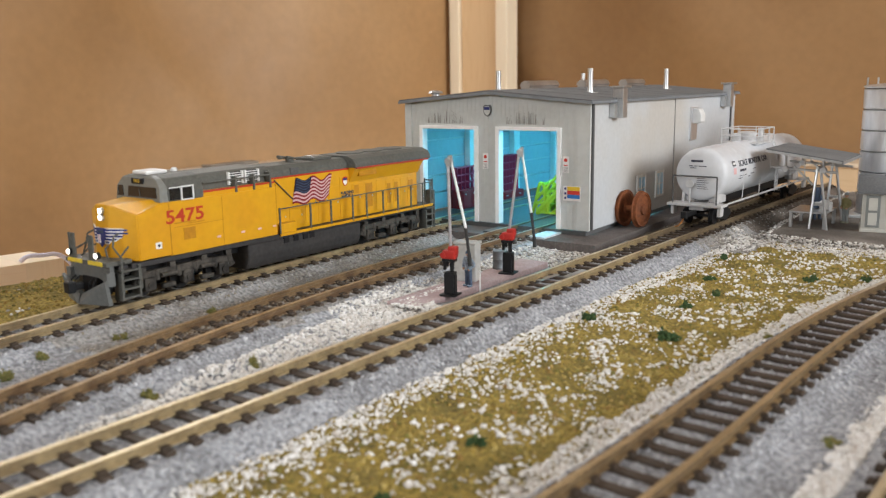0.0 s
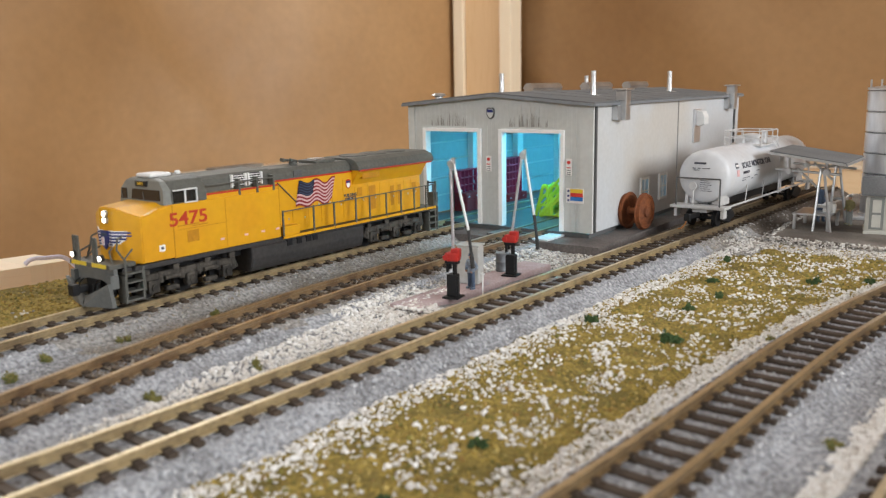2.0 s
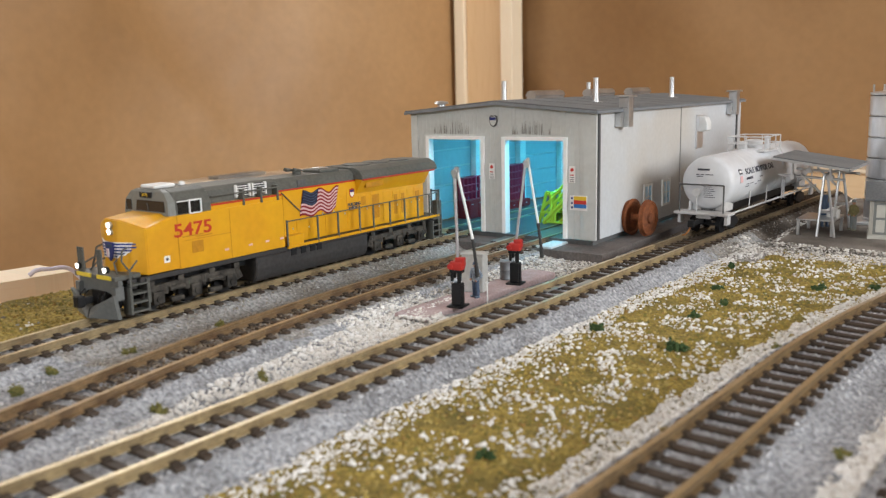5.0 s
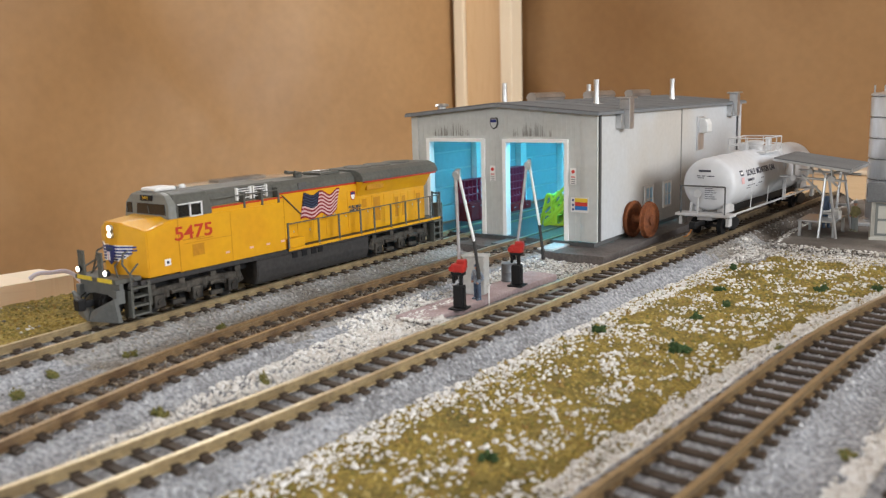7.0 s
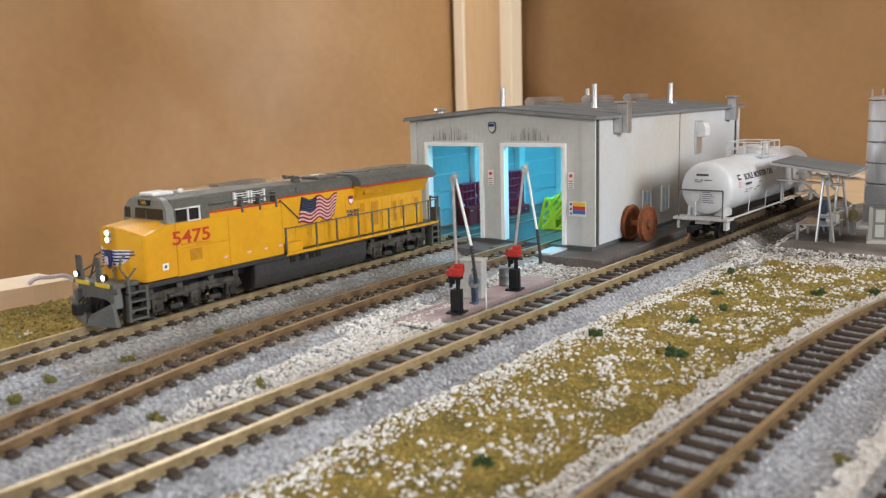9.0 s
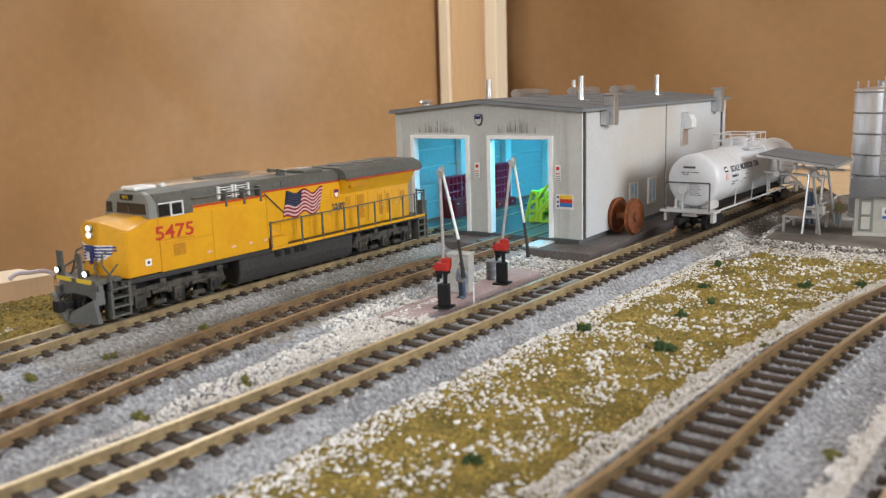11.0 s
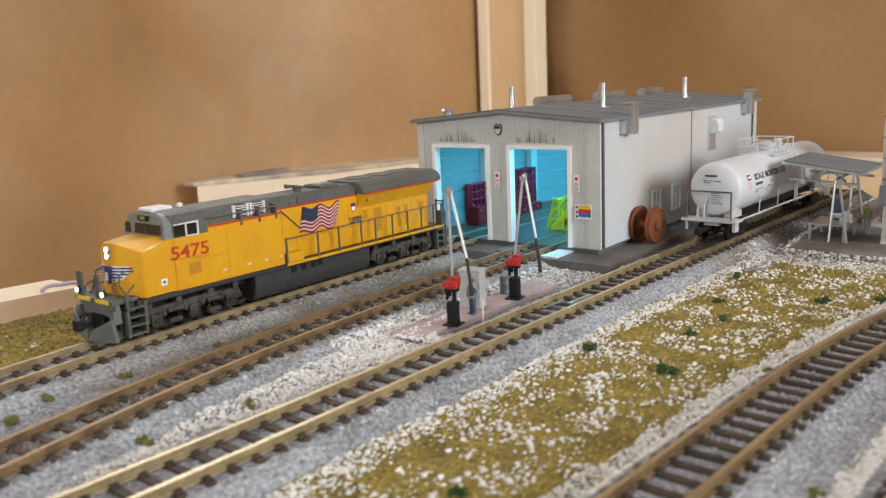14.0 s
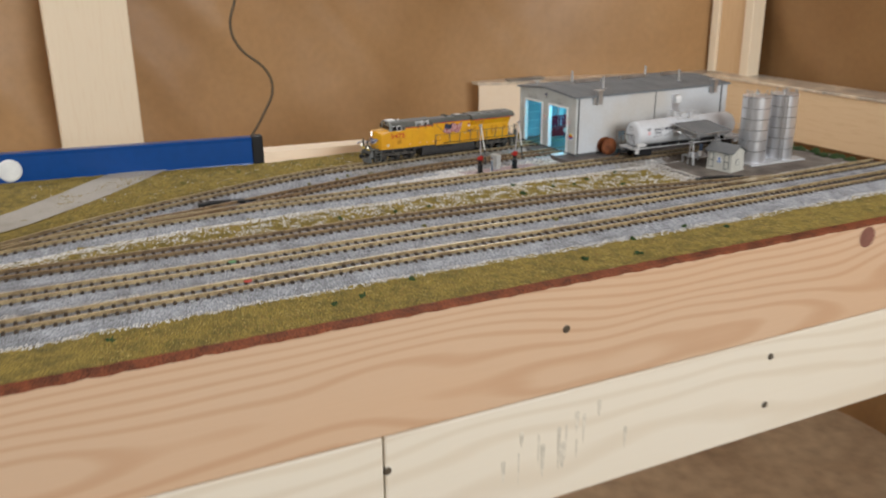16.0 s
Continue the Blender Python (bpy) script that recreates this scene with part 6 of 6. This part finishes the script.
y = -64.0
for ch in "SCALE MONITOR CAR":
    wd = 0.8 * {"I": 2.2, " ": 3.0, "M": 5.4, "L": 3.6, "E": 3.8}.get(ch, 4.5)
    if ch != " ":
        text_part("letter", ch, 5.5, M["decal_dark"], TC, on_barrel(y + wd / 2, ZC + 5.6, 0.14), bold=0.12)
    y += wd


def barrel_bar(y0, l, z, h, k, lift=0.16):
    bm = B()
    box(bm, -l / 2, l / 2, -h / 2, h / 2, -0.04, 0.05)
    return part("text_bar", bm, M[k], TC, m=on_barrel(y0 + l / 2, z, lift))


barrel_bar(-75, 5.5, ZC + 6.4, 3.6, "decal_dark")
barrel_bar(-74.4, 4.3, ZC + 6.4, 1.4, "decal_white", 0.3)
barrel_bar(-74.6, 4.6, ZC + 1.6, 4.2, "decal_pink")
for i in range(8):
    barrel_bar(-63 + i * 1.5, 1.1, ZC + 1.2, 1.6, "decal_dark")
for z, a, l in ((-3.6, -75, 5), (-3.6, -68, 6), (-3.6, -54, 7), (-5.2, -76, 7), (-5.2, -58, 4), (-0.6, -50, 6)):
    barrel_bar(a + 12, l, ZC + z + 1.2, 0.5, "decal_dark")
def end_bar(a, b, z, h):
    """A bar of lettering on the domed end of the tank."""
    near = 0.0 if a < 0 < b else min(abs(a), abs(b))
    y = -TL - 8.5 + 0.0095 * (near ** 2 + (z - ZC) ** 2)
    return boxpart("text_bar", (a, b, y - 0.15, y + 1.2, z - h / 2, z + h / 2), M["decal_dark"], TC)


for x0, l, z, h in ((-5.5, 8, ZC + 8.8, 1.3), (-6.5, 2.4, ZC + 5.6, 0.55), (-3.2, 2.2, ZC + 5.6, 0.55), (0, 5, ZC + 5.6, 0.5), (-6, 4.4, ZC + 4.4, 0.45)):
    end_bar(x0, x0 + l, z, h)
for i in range(7):
    end_bar(-1, 6.5 - (i % 3) * 1.1, ZC - 9.0 + i * 1.35, 0.3)


def freight_truck(yc):
    tr = thing("truck", "", "")
    tr.parent = TC
    for s in (-1, 1):
        bm = B()
        prism(bm, [(-12, 5), (-9, 8.4), (-4, 10.2), (4, 10.2), (9, 8.4), (12, 5), (9, 3.6), (4, 2.6), (-4, 2.6), (-9, 3.6)], "x", *sorted((s * 10.6, s * 12.6)), bev=0.3)
        part("side_frame", bm, M["black"], tr, m=mm(0, yc, 0))
    for y in (-10, 10):
        bm = B()
        rod(bm, (-9, 0, 0), (9, 0, 0), 1.0, 10)
        for s in (-1, 1):
            rod(bm, (s * 7.6, 0, 0), (s * 9.6, 0, 0), 5.2, 22)
            rod(bm, (s * 7.0, 0, 0), (s * 7.6, 0, 0), 5.8, 22)
        part("wheel", bm, M["black"], tr, m=mm(0, yc + y, 5.2))


freight_truck(-74)
freight_truck(74)
bm = B()
box(bm, -1.5, 1.5, -111, -94, 7.4, 10, bev=0.4)
box(bm, -2.4, 1.8, -112, -109, 6.4, 11, bev=0.6)
part("coupler", bm, M["black"], TC)
bm = B()
path_rod(bm, [(-2, -106, 8), (-2.4, -109, 4), (-4, -111, 1.5), (-6, -111, 1.0)], 0.5)
part("trip_pin", bm, M["copper"], TC, "curved copper coupler pin")


# ---- fuel pad, shelter, hut, silos ----
bm = B()
prism(bm, [(88, 82), (175, 75), (205, 120), (205, 330), (92, 330), (86, 150)], "z", -10.5, -6.2)
tagged(part("fuel_pad", bm, M["pad"]), "dark dusty hardstanding under the shelter and silos", "pad", kind="structure")

sh = thing("fuel_shelter", "silver open shelter with a flat grey roof", "shelter")
bm = B()
prism(bm, [(76, 45.0), (124, 38.4), (124, 40.0), (76, 46.6)], "y", 113, 173)
part("roof", bm, M["roof"], sh, "thin grey sloping roof")
bm = B()
prism(bm, [(75.5, 44.4), (124.5, 37.8), (124.5, 39.2), (75.5, 45.8)], "y", 112, 113)
prism(bm, [(75.5, 44.4), (124.5, 37.8), (124.5, 39.2), (75.5, 45.8)], "y", 173, 174)
box(bm, 124, 124.9, 112, 174, 37.6, 39.3)
part("roof_edge", bm, M["silver"], sh, "bright silver roof edge")
for y in (118, 166):
    bm = B()
    path_rod(bm, [(79, y, 33.8), (121, y, 31.6)], 0.85)
    path_rod(bm, [(108, y, 34.5), (106, y - 4, -6.2)], 0.9)
    path_rod(bm, [(110, y, 34.5), (117, y - 4, -6.2)], 0.9)
    path_rod(bm, [(93, y, 35), (106, y, 23)], 0.8)
    path_rod(bm, [(88, y, 33), (88, y, 43.5)], 0.9)
    path_rod(bm, [(112, y, 32.5), (112, y, 40)], 0.9)
    path_rod(bm, [(107, y, 10), (114, y, 10)], 0.9)
    for x in (88, 112):
        rod(bm, (x, y - 2.2, 33.0), (x, y + 2.2, 33.0), 1.9, 14)
    part("trestle", bm, M["silver"], sh, "silver trestle leg with braces")
bm = B()
path_rod(bm, [(109, 114, 34.8), (109, 170, 34.8)], 0.9)
path_rod(bm, [(88, 114, 42.6), (88, 172, 42.6)], 0.8)
path_rod(bm, [(112, 114, 39.2), (112, 172, 39.2)], 0.8)
part("purlin", bm, M["silver"], sh)
wb = thing("work_bench", "low silver bench with pump fittings under the shelter", "bench", mm(108, 134, -6.2))
boxpart("top", (-16, 8, -18, 14, 10, 11.2), M["silver"], wb, 0.3)
for x, y in ((-14.6, -16.6), (6.6, -16.6), (-14.6, 12.6), (6.6, 12.6)):
    boxpart("leg", (x - 1.0, x + 1.0, y - 1.0, y + 1.0, 0, 10), M["silver"], wb, 0.2)
bm = B()
lathe(bm, [(3.6, 11.2), (3.6, 16), (2.0, 17.5)], 14, Matrix.Translation((3, 0, 0)))
rod(bm, (-6, 4, 14), (6, 4, 14), 1.5, 10)
rod(bm, (8, -6, 11.2), (8, -6, 17), 1.2, 10)
part("pump", bm, M["white"], wb, smooth=True)
bm = B()
rod(bm, (-4, 6, 11.2), (-4, 6, 25), 2.6, 12)
part("blue_bottle", bm, M["denim"], wb, smooth=True)
figure(121, 152, -6.2, -40, 21, M["vest"], M["hut_dark"], "small model figurine in a dull olive vest under the shelter")
figure(101, 160, -6.2, 30, 21, M["denim"], M["denim"], "small dark blue model figurine under the shelter")

# hut: ridge along its front
hut = thing("pump_hut", "small cream-grey boarded hut with panelled doors and a felt roof", "hut", mm(152.5, 137.5, -6.2, 0, 0, 10))
W2, D2, HE, HP = 19.0, 14.0, 26.5, 34.5
bm = B()
box(bm, -W2, W2, -D2, D2, 0, HE, bev=0.15)
prism(bm, [(-D2, HE), (D2, HE), (0, HP)], "x", -W2, W2)
part("wall", bm, M["hut"], hut, "cream-grey boarded walls")
bm = B()
for i in range(18):
    x = -W2 + 1 + i * 2.08
    box(bm, x, x + 0.35, -D2 - 0.25, -D2 + 0.1, 1, HE - 0.3)
for i in range(13):
    y = -D2 + 1 + i * 2.05
    box(bm, W2 - 0.1, W2 + 0.25, y, y + 0.35, 1, HE + (HP - HE) * (1 - abs(y) / D2) - 1)
part("batten", bm, M["hut"], hut)
boxpart("plinth", (-W2 - 0.7, W2 + 0.7, -D2 - 0.7, D2 + 0.7, 0, 1.8), M["hut"], hut, 0.2)
bm = B()
for s in (-1, 1):
    prism(bm, [(0, HP + 0.1), (s * (D2 + 3), HE - 1.5), (s * (D2 + 3), HE - 0.1), (0, HP + 1.5)], "x", -W2 - 3, W2 + 3)
part("roof", bm, M["roof"], hut, "dark grey felt roof")
for x, w in ((-12.5, 8.4), (11.5, 8.4)):
    dr = boxpart("door", (x - w / 2, x + w / 2, -D2 - 0.8, -D2 - 0.2, 3.2, 24), M["hut_dark"], hut, 0.2, "dark green-grey framed door")
    for z0, z1 in ((4.6, 12.6), (14.2, 22.4)):
        boxpart("panel", (x - w / 2 + 1.6, x + w / 2 - 1.6, -D2 - 1.1, -D2 - 0.75, z0, z1), M["hut"], dr, 0.15)
sg = boxpart("sign", (-3.2, 3.2, -D2 - 0.75, -D2 - 0.4, 11, 19), M["decal_white"], hut, 0, "white sign with a blue disc and band")
bm = B()
rod(bm, (0, -D2 - 0.75, 16.4), (0, -D2 - 0.9, 16.4), 1.8, 14)
part("disc", bm, M["sign_blue"], sg)
boxpart("band", (-2.8, 2.8, -D2 - 0.88, -D2 - 0.75, 11.5, 13.6), M["sign_blue"], sg)
boxpart("window", (W2 + 0.2, W2 + 0.9, -5, 3, 9, 17), M["hut_dark"], hut, 0.2)
boxpart("window_pane", (W2 + 0.85, W2 + 1.1, -3.8, 1.8, 10, 16), M["hut"], hut, 0.1)


bm = B()
prism(bm, [(113, 178), (163, 178), (168, 278), (117, 278)], "z", -6.4, -4.4, bev=0.4)
tagged(part("silo_base", bm, M["plinth"]), "pale concrete base under the silos", "slab", kind="structure")

# silos
def silo(x, y, label, ladder):
    th = thing("silo", label, "silo", mm(x, y, -4.4), group="storage silos")
    bm = B()
    prof = [(19.6, 0), (19.6, 1.5)]
    z = 1.5
    for i in range(6):
        prof += [(18.9, z + 0.2), (18.9, z + 13.4), (17.9, z + 13.7), (17.9, z + 14.5)]
        z += 14.7
    prof += [(19.2, z), (19.2, z + 1.2), (18.0, z + 1.6), (2, z + 3.4)]
    lathe(bm, prof, 48)
    part("barrel", bm, M["galv"], th, "streaked galvanised barrel in rings", smooth=True)
    for i in range(6):
        bm = B()
        lathe(bm, [(17.95, 15.3 + 14.7 * i), (18.3, 15.35 + 14.7 * i), (18.3, 15.7 + 14.7 * i), (17.95, 15.75 + 14.7 * i)], 48)
        part("ring_joint", bm, M["trim_dark"], th, "dark ring joint", smooth=True)
    bm = B()
    a = radians(ladder)
    c, s = math.cos(a), math.sin(a)
    for w in (-2.4, 2.4):
        path_rod(bm, [(20.4 * c - w * s, 20.4 * s + w * c, 1), (20.4 * c - w * s, 20.4 * s + w * c, z + 10)], 0.55)
    for k in range(30):
        q = 2 + k * 3.3
        rod(bm, (20.4 * c + 2.4 * s, 20.4 * s - 2.4 * c, q), (20.4 * c - 2.4 * s, 20.4 * s + 2.4 * c, q), 0.35, 6)
    part("ladder", bm, M["silver"], th, "bright silver ladder")
    bm = B()
    for q in range(5):
        t = radians(ladder + 60 + q * 50)
        rod(bm, (17 * math.cos(t), 17 * math.sin(t), z + 1), (17 * math.cos(t), 17 * math.sin(t), z + 7), 0.7, 6)
    lathe(bm, [(3.2, z + 2), (3.2, z + 6), (2, z + 7)], 14)
    part("top_fittings", bm, M["silver"], th)
    return th


silo(137.5, 203, "tall ringed galvanised silo with a ladder", -74)
silo(143, 250, "second tall ringed galvanised silo beside the first", -40)

# ---- loose stone, grit, foam and plants ----
rg = np.random.default_rng(11)


def sample(n, x0, x1, y0, y1, keep):
    out = []
    xs, ys = rg.uniform(x0, x1, n), rg.uniform(y0, y1, n)
    for x, y in zip(xs, ys):
        if keep(x, y):
            out.append((x, y))
    return out


def clear(x, y):
    """Away from the slab, platform, pad, rails and shed."""
    if -162 < x < 17 and y > -25:
        return False
    if abs(x - 3 - 0.035 * (-130 - y)) < 9.5 and -184 < y < -66:
        return False
    if 86 < x < 206 and y > 80 and x < 175 + (y - 75) * 0.67:
        return False
    return True


def pebbles(n):
    return np.clip(rg.lognormal(-0.52, 0.36, n), 0.28, 1.4)


def on_ground(pts, lift):
    return [(x - back_edge(y) * min(1, max(0, (-150 - x) / 64)) + front_shift(x, y), y, ground_z(x, y) + lift) for x, y in pts]


def patchy(x, y, s, seed, level):
    return noise.noise((x / s, y / s, seed)) + 0.5 * noise.noise((x / s * 2.7, y / s * 2.7, seed + 3)) > level


def island(x, y):
    return cx("C", y) + 24 < x < cx("D", y) - 19 if y < 120 else False


def keep_island(x, y):
    if not clear(x, y) or not island(x, y):
        return False
    edge = min(x - cx("C", y) - 24, cx("D", y) - 19 - x)
    n = noise.noise((x / 15, y / 15, 2.0)) + 0.4 * noise.noise((x / 5, y / 5, 6.0))
    return rg.uniform() < (0.30 + 1.1 * n if edge > 9 else 0.95)


def keep_edges(x, y):
    if not clear(x, y):
        return False
    if cx("D", y) + 31 < x < cx("E", y) - 19 or cx("E", y) + 26 < x < cx("F", y) - 20:
        if x > cx("E", y):
            return patchy(x, y, 22, 15.0, -0.12)
        return patchy(x, y, 22, 15.0, -0.12 - 0.85 * max(0.0, 1 - (abs(y + 300) / 190) ** 2))
    for k, o in (("F", 31), ("C", 30), ("D", -24)):
        if y < 60 or k == "F":
            if abs(x - cx(k, y) - o) < (4.5 if k == "F" else 6.5) + 3 * noise.noise((x / 12, y / 12, 1.0)):
                return patchy(x, y, 14, 5.0, -0.55)
    return False


def keep_mid(x, y):
    return clear(x, y) and y > -390 and cx("B", y) + 19 < x < cx("C", y) - 17 and x > cx("B", y) + 24 - max(0, y + 200) * 0.1 and patchy(x, y, 30, 9.0, -0.95 if y > -300 else -0.3)


def keep_back(x, y):
    return clear(x, y) and x < cx("A", y) - 18 and patchy(x, y, 14, 12.0, 0.35)


def keep_pad_edge(x, y):
    return clear(x, y) and 50 < y < 92 and 66 < x < 205 and bed_distance(x, y) > 15


near = sample(42000, 40, 170, -900, 90, keep_island)
scatter("white_gravel", on_ground(near, 0.3), pebbles(len(near)), M["stone"], "scattered cream-white gravel over the turf island", "gravel", 0.7, seed=2)
p2 = sample(120000, 30, 330, -820, 330, keep_edges)
scatter("white_gravel", on_ground(p2, 0.2), pebbles(len(p2)) * 0.9, M["stone"], "cream-white gravel along the ballast edges", "gravel", 0.7, seed=3)
p8 = [p for p in sample(70000, 165, 215, -480, -120, keep_edges) if rg.uniform() < 1.1 - (abs(p[1] + 300) / 180) ** 2]
p8 = [p for p in p8 if p[0] > cx("D", p[1]) + 33 + 4 * noise.noise((p[0] / 9, p[1] / 9, 8.0))]
scatter("white_gravel", on_ground(p8, 0.5), pebbles(len(p8)), M["stone"], "dense cream-white gravel piled between the yard tracks", "gravel", 0.75, seed=13)
mid = sample(30000, -60, 45, -400, 0, keep_mid)
far_mid = [p for p in mid if p[1] < -190 - 20 * rg.uniform()]
scatter("white_gravel", on_ground(far_mid, 0.4), pebbles(len(far_mid)), M["stone"], "cream-white gravel banked beside the tan track", "gravel", 0.75, seed=14)
bank = [(x, y) for x, y in sample(3400, -26, 26, -215, -150, lambda x, y: cx("B", y) + 17 < x < cx("C", y) - 16) if y < -176 + 9 * noise.noise((x / 7, 3.0, 0)) or x < -4.5 + 0.035 * (-130 - y) + 2.5 * noise.noise((y / 8, 1.0, 0))]
scatter("white_gravel", [(x, y, max(z, -6.3)) if -190 < y and x > -8 else (x, y, z) for x, y, z in on_ground(bank, 0.6)], pebbles(len(bank)), M["stone"], "cream-white gravel banked over the end of the fuel platform", "gravel", 0.75, seed=21)


def keep_island_rim(x, y):
    return clear(x, y) and abs(x - cx("D", y) + 24) < 6.5 + 3 * noise.noise((x / 12, y / 12, 1.0))


rim = sample(36000, 95, 200, -520, 70, keep_island_rim)
scatter("white_gravel", on_ground(rim, 0.5), pebbles(len(rim)), M["stone"], "cream-white gravel rim of the turf island", "gravel", 0.75, seed=16)
p3 = [p for p in mid if p[1] >= -200] + sample(4200, 60, 210, 45, 95, keep_pad_edge) + sample(5000, -214, -90, -700, -20, keep_back)
scatter("white_gravel", on_ground(p3, 0.3), pebbles(len(p3)), M["stone_mixed"], "cream-white gravel between the tracks", "gravel", 0.7, seed=4)


def keep_grit(x, y):
    if not clear(x, y) or not ground_kind(x, y):
        return False
    return True


p4 = sample(95000, -130, 330, -640, 250, keep_grit)
clean, dirty = [p for p in p4 if ground_kind(*p) == 1], [p for p in p4 if ground_kind(*p) == 2 or (ground_kind(*p) == 3 and rg.uniform() < 0.35)]
scatter("ballast_grit", on_ground(clean, 0.0), rg.uniform(0.35, 1.15, len(clean)), M["grit"], "fine grey ballast grit on the shoulders", "grit", 0.7, faces="cone", seed=5)
scatter("ballast_grit", on_ground(dirty, 0.0), rg.uniform(0.35, 1.05, len(dirty)), M["grit_dirty"], "dirty brown-grey ballast grit beside the locomotive", "grit", 0.7, faces="cone", seed=15)


def keep_foam(x, y):
    return clear(x, y) and not ground_kind(x, y)


p5 = sample(105000, EDGE_BACK + 1, EDGE_FRONT - 2, -700, 345, keep_foam)
scatter("turf_foam", on_ground(p5, 0.1), rg.uniform(0.4, 1.25, len(p5)), M["foam"], "ochre and olive ground foam turf", "turf", 0.9, faces="cone", seed=6)


def tuft(x, y, r, h, k, label, seed):
    """A ragged clump of fine foam crumbs gathered round a few uneven heads."""
    rq = np.random.default_rng(seed)
    pts = []
    for q in range(rq.integers(4, 7)):
        a, d = rq.uniform(0, 2 * np.pi), r * rq.uniform(0.1, 0.9)
        hx, hy, hr, hh = d * np.cos(a) * 1.3, d * np.sin(a), r * rq.uniform(0.25, 0.5), h * rq.uniform(0.35, 1.0)
        n = int(24 + 30 * hr) * (2 if k == "weed" else 1)
        c = rq.normal(0, 0.5, (n, 3)) * (hr, hr, hh * 0.5)
        c[:, 2] = np.abs(c[:, 2] + hh * 0.4)
        pts.append(c + (x + hx, y + hy, ground_z(x + hx, y + hy)))
    pts = np.concatenate(pts)
    ob = scatter("bush", pts, rq.uniform(0.28, 0.75, len(pts)) * (0.6 if k == "weed" else 1 if r < 6 else 1.8), M[k], label, "bush", 0.9, seed=seed)
    ob["kind"] = "thing"
    ob["group"] = "low bushes"
    return ob


BUSHES = [(106, -292), (115, -165), (105, -113), (84, 5), (75, -155), (140, -28), (163, -13), (95, -51), (103, -403), (107, -336), (108, -82),
          (335, -505), (330, -475), (313, -419), (318, -680), (347, -248), (321, -167), (359, -191), (315, -90), (341, -52)]
for i, (x, y) in enumerate(BUSHES):
    tuft(x, y, 2.3 + (i * 37 % 10) * 0.17, 2.6 + (i * 13 % 7) * 0.25, "bush", "small dark green clump of foam on the turf", 40 + i)
for i, (x, y) in enumerate([(-75, -320), (-74, -287), (-73, -239), (-4, -323), (3, -283), (-65, -340), (-160, -330), (-176, -440), (-150, -520), (-70, -210), (-60, -380), (238, -205), (150, -150), (181, -338), (192, -243), (208, -87)]):
    tuft(x, y, 2.2 + (i * 31 % 10) * 0.14, 3.4, "weed", "small olive weed tuft beside the ballast", 80 + i)
for i, (x, y) in enumerate([(100, 326), (118, 324), (138, 330), (158, 320), (180, 328), (203, 330)]):
    tuft(x, y, 10, 11, "bush", "dark green ragged shrub at the layout end", 120 + i)


PAD = [(88, 82), (175, 75), (205, 120), (205, 330), (92, 330), (86, 150)]
rim_pts = []
for (xa, ya), (xb, yb) in zip(PAD, PAD[1:] + PAD[:1]):
    run = math.hypot(xb - xa, yb - ya)
    for q in range(int(run * 9)):
        t, d = rg.uniform(), rg.normal(1.5, 2.6)
        rim_pts.append((xa + (xb - xa) * t + d * (yb - ya) / run, ya + (yb - ya) * t - d * (xb - xa) / run, -9.2 + 2.2 * math.exp(-((d - 0.5) / 3.0) ** 2) + rg.uniform(-0.3, 0.9)))
scatter("pad_rubble", rim_pts, pebbles(len(rim_pts)), M["stone_mixed"], "mixed white and brown rubble banked round the hardstanding", "rubble", 0.75, seed=31)


def keep_far_line(x, y):
    return abs(x - cx("B", y) + 23) < 2.6 and patchy(x, y, 12, 21.0, -0.25)


p7 = sample(9000, -90, -10, -410, -180, keep_far_line)
scatter("white_gravel", on_ground(p7, 0.3), pebbles(len(p7)) * 0.9, M["stone"], "thin line of white stones beside the rusty track", "gravel", 0.7, seed=9)

# steel strips between the rails by the platform, a scrap of hose by the shed
for y0, y1, dx in ((-126, -108, -6.0), (-112, -92, 1.0)):
    bm = B()
    box(bm, -1.6, 1.6, -(y1 - y0) / 2, (y1 - y0) / 2, 0, 0.6, bev=0.15)
    tagged(part("steel_strip", bm, M["silver"], m=mm(cx("C", (y0 + y1) / 2) + dx, (y0 + y1) / 2, -3.05, 0, 0, -3)), "bright steel strip lying between the rails", "strip")
tube("hose_scrap", [(-106, -18, -2.8), (-101, -12, -2.6), (-96, -14, -2.8), (-92, -8, -2.8)], 0.9, M["hose"], "short scrap of black hose beside the shed", "hose")


# brown dirt and twigs shaken over the rusty track
def keep_dirt(x, y):
    return abs(x - cx("B", y)) < 13 and patchy(x, y, 25, 31.0, -0.2)


p9 = sample(24000, -80, 20, -460, -24, keep_dirt)
M["dirt"] = island_mat("dirt", [(0.13, 0.085, 0.05), (0.22, 0.155, 0.095), (0.09, 0.06, 0.04), (0.30, 0.23, 0.16), (0.42, 0.39, 0.35)], 0.95)
scatter("track_dirt", [(x, y, -3.2 + rg.uniform(-0.3, 0.3)) for x, y in p9], rg.uniform(0.25, 0.7, len(p9)), M["dirt"], "brown dirt and crumbs over the rusty track", "dirt", 0.7, faces="cone", seed=23)
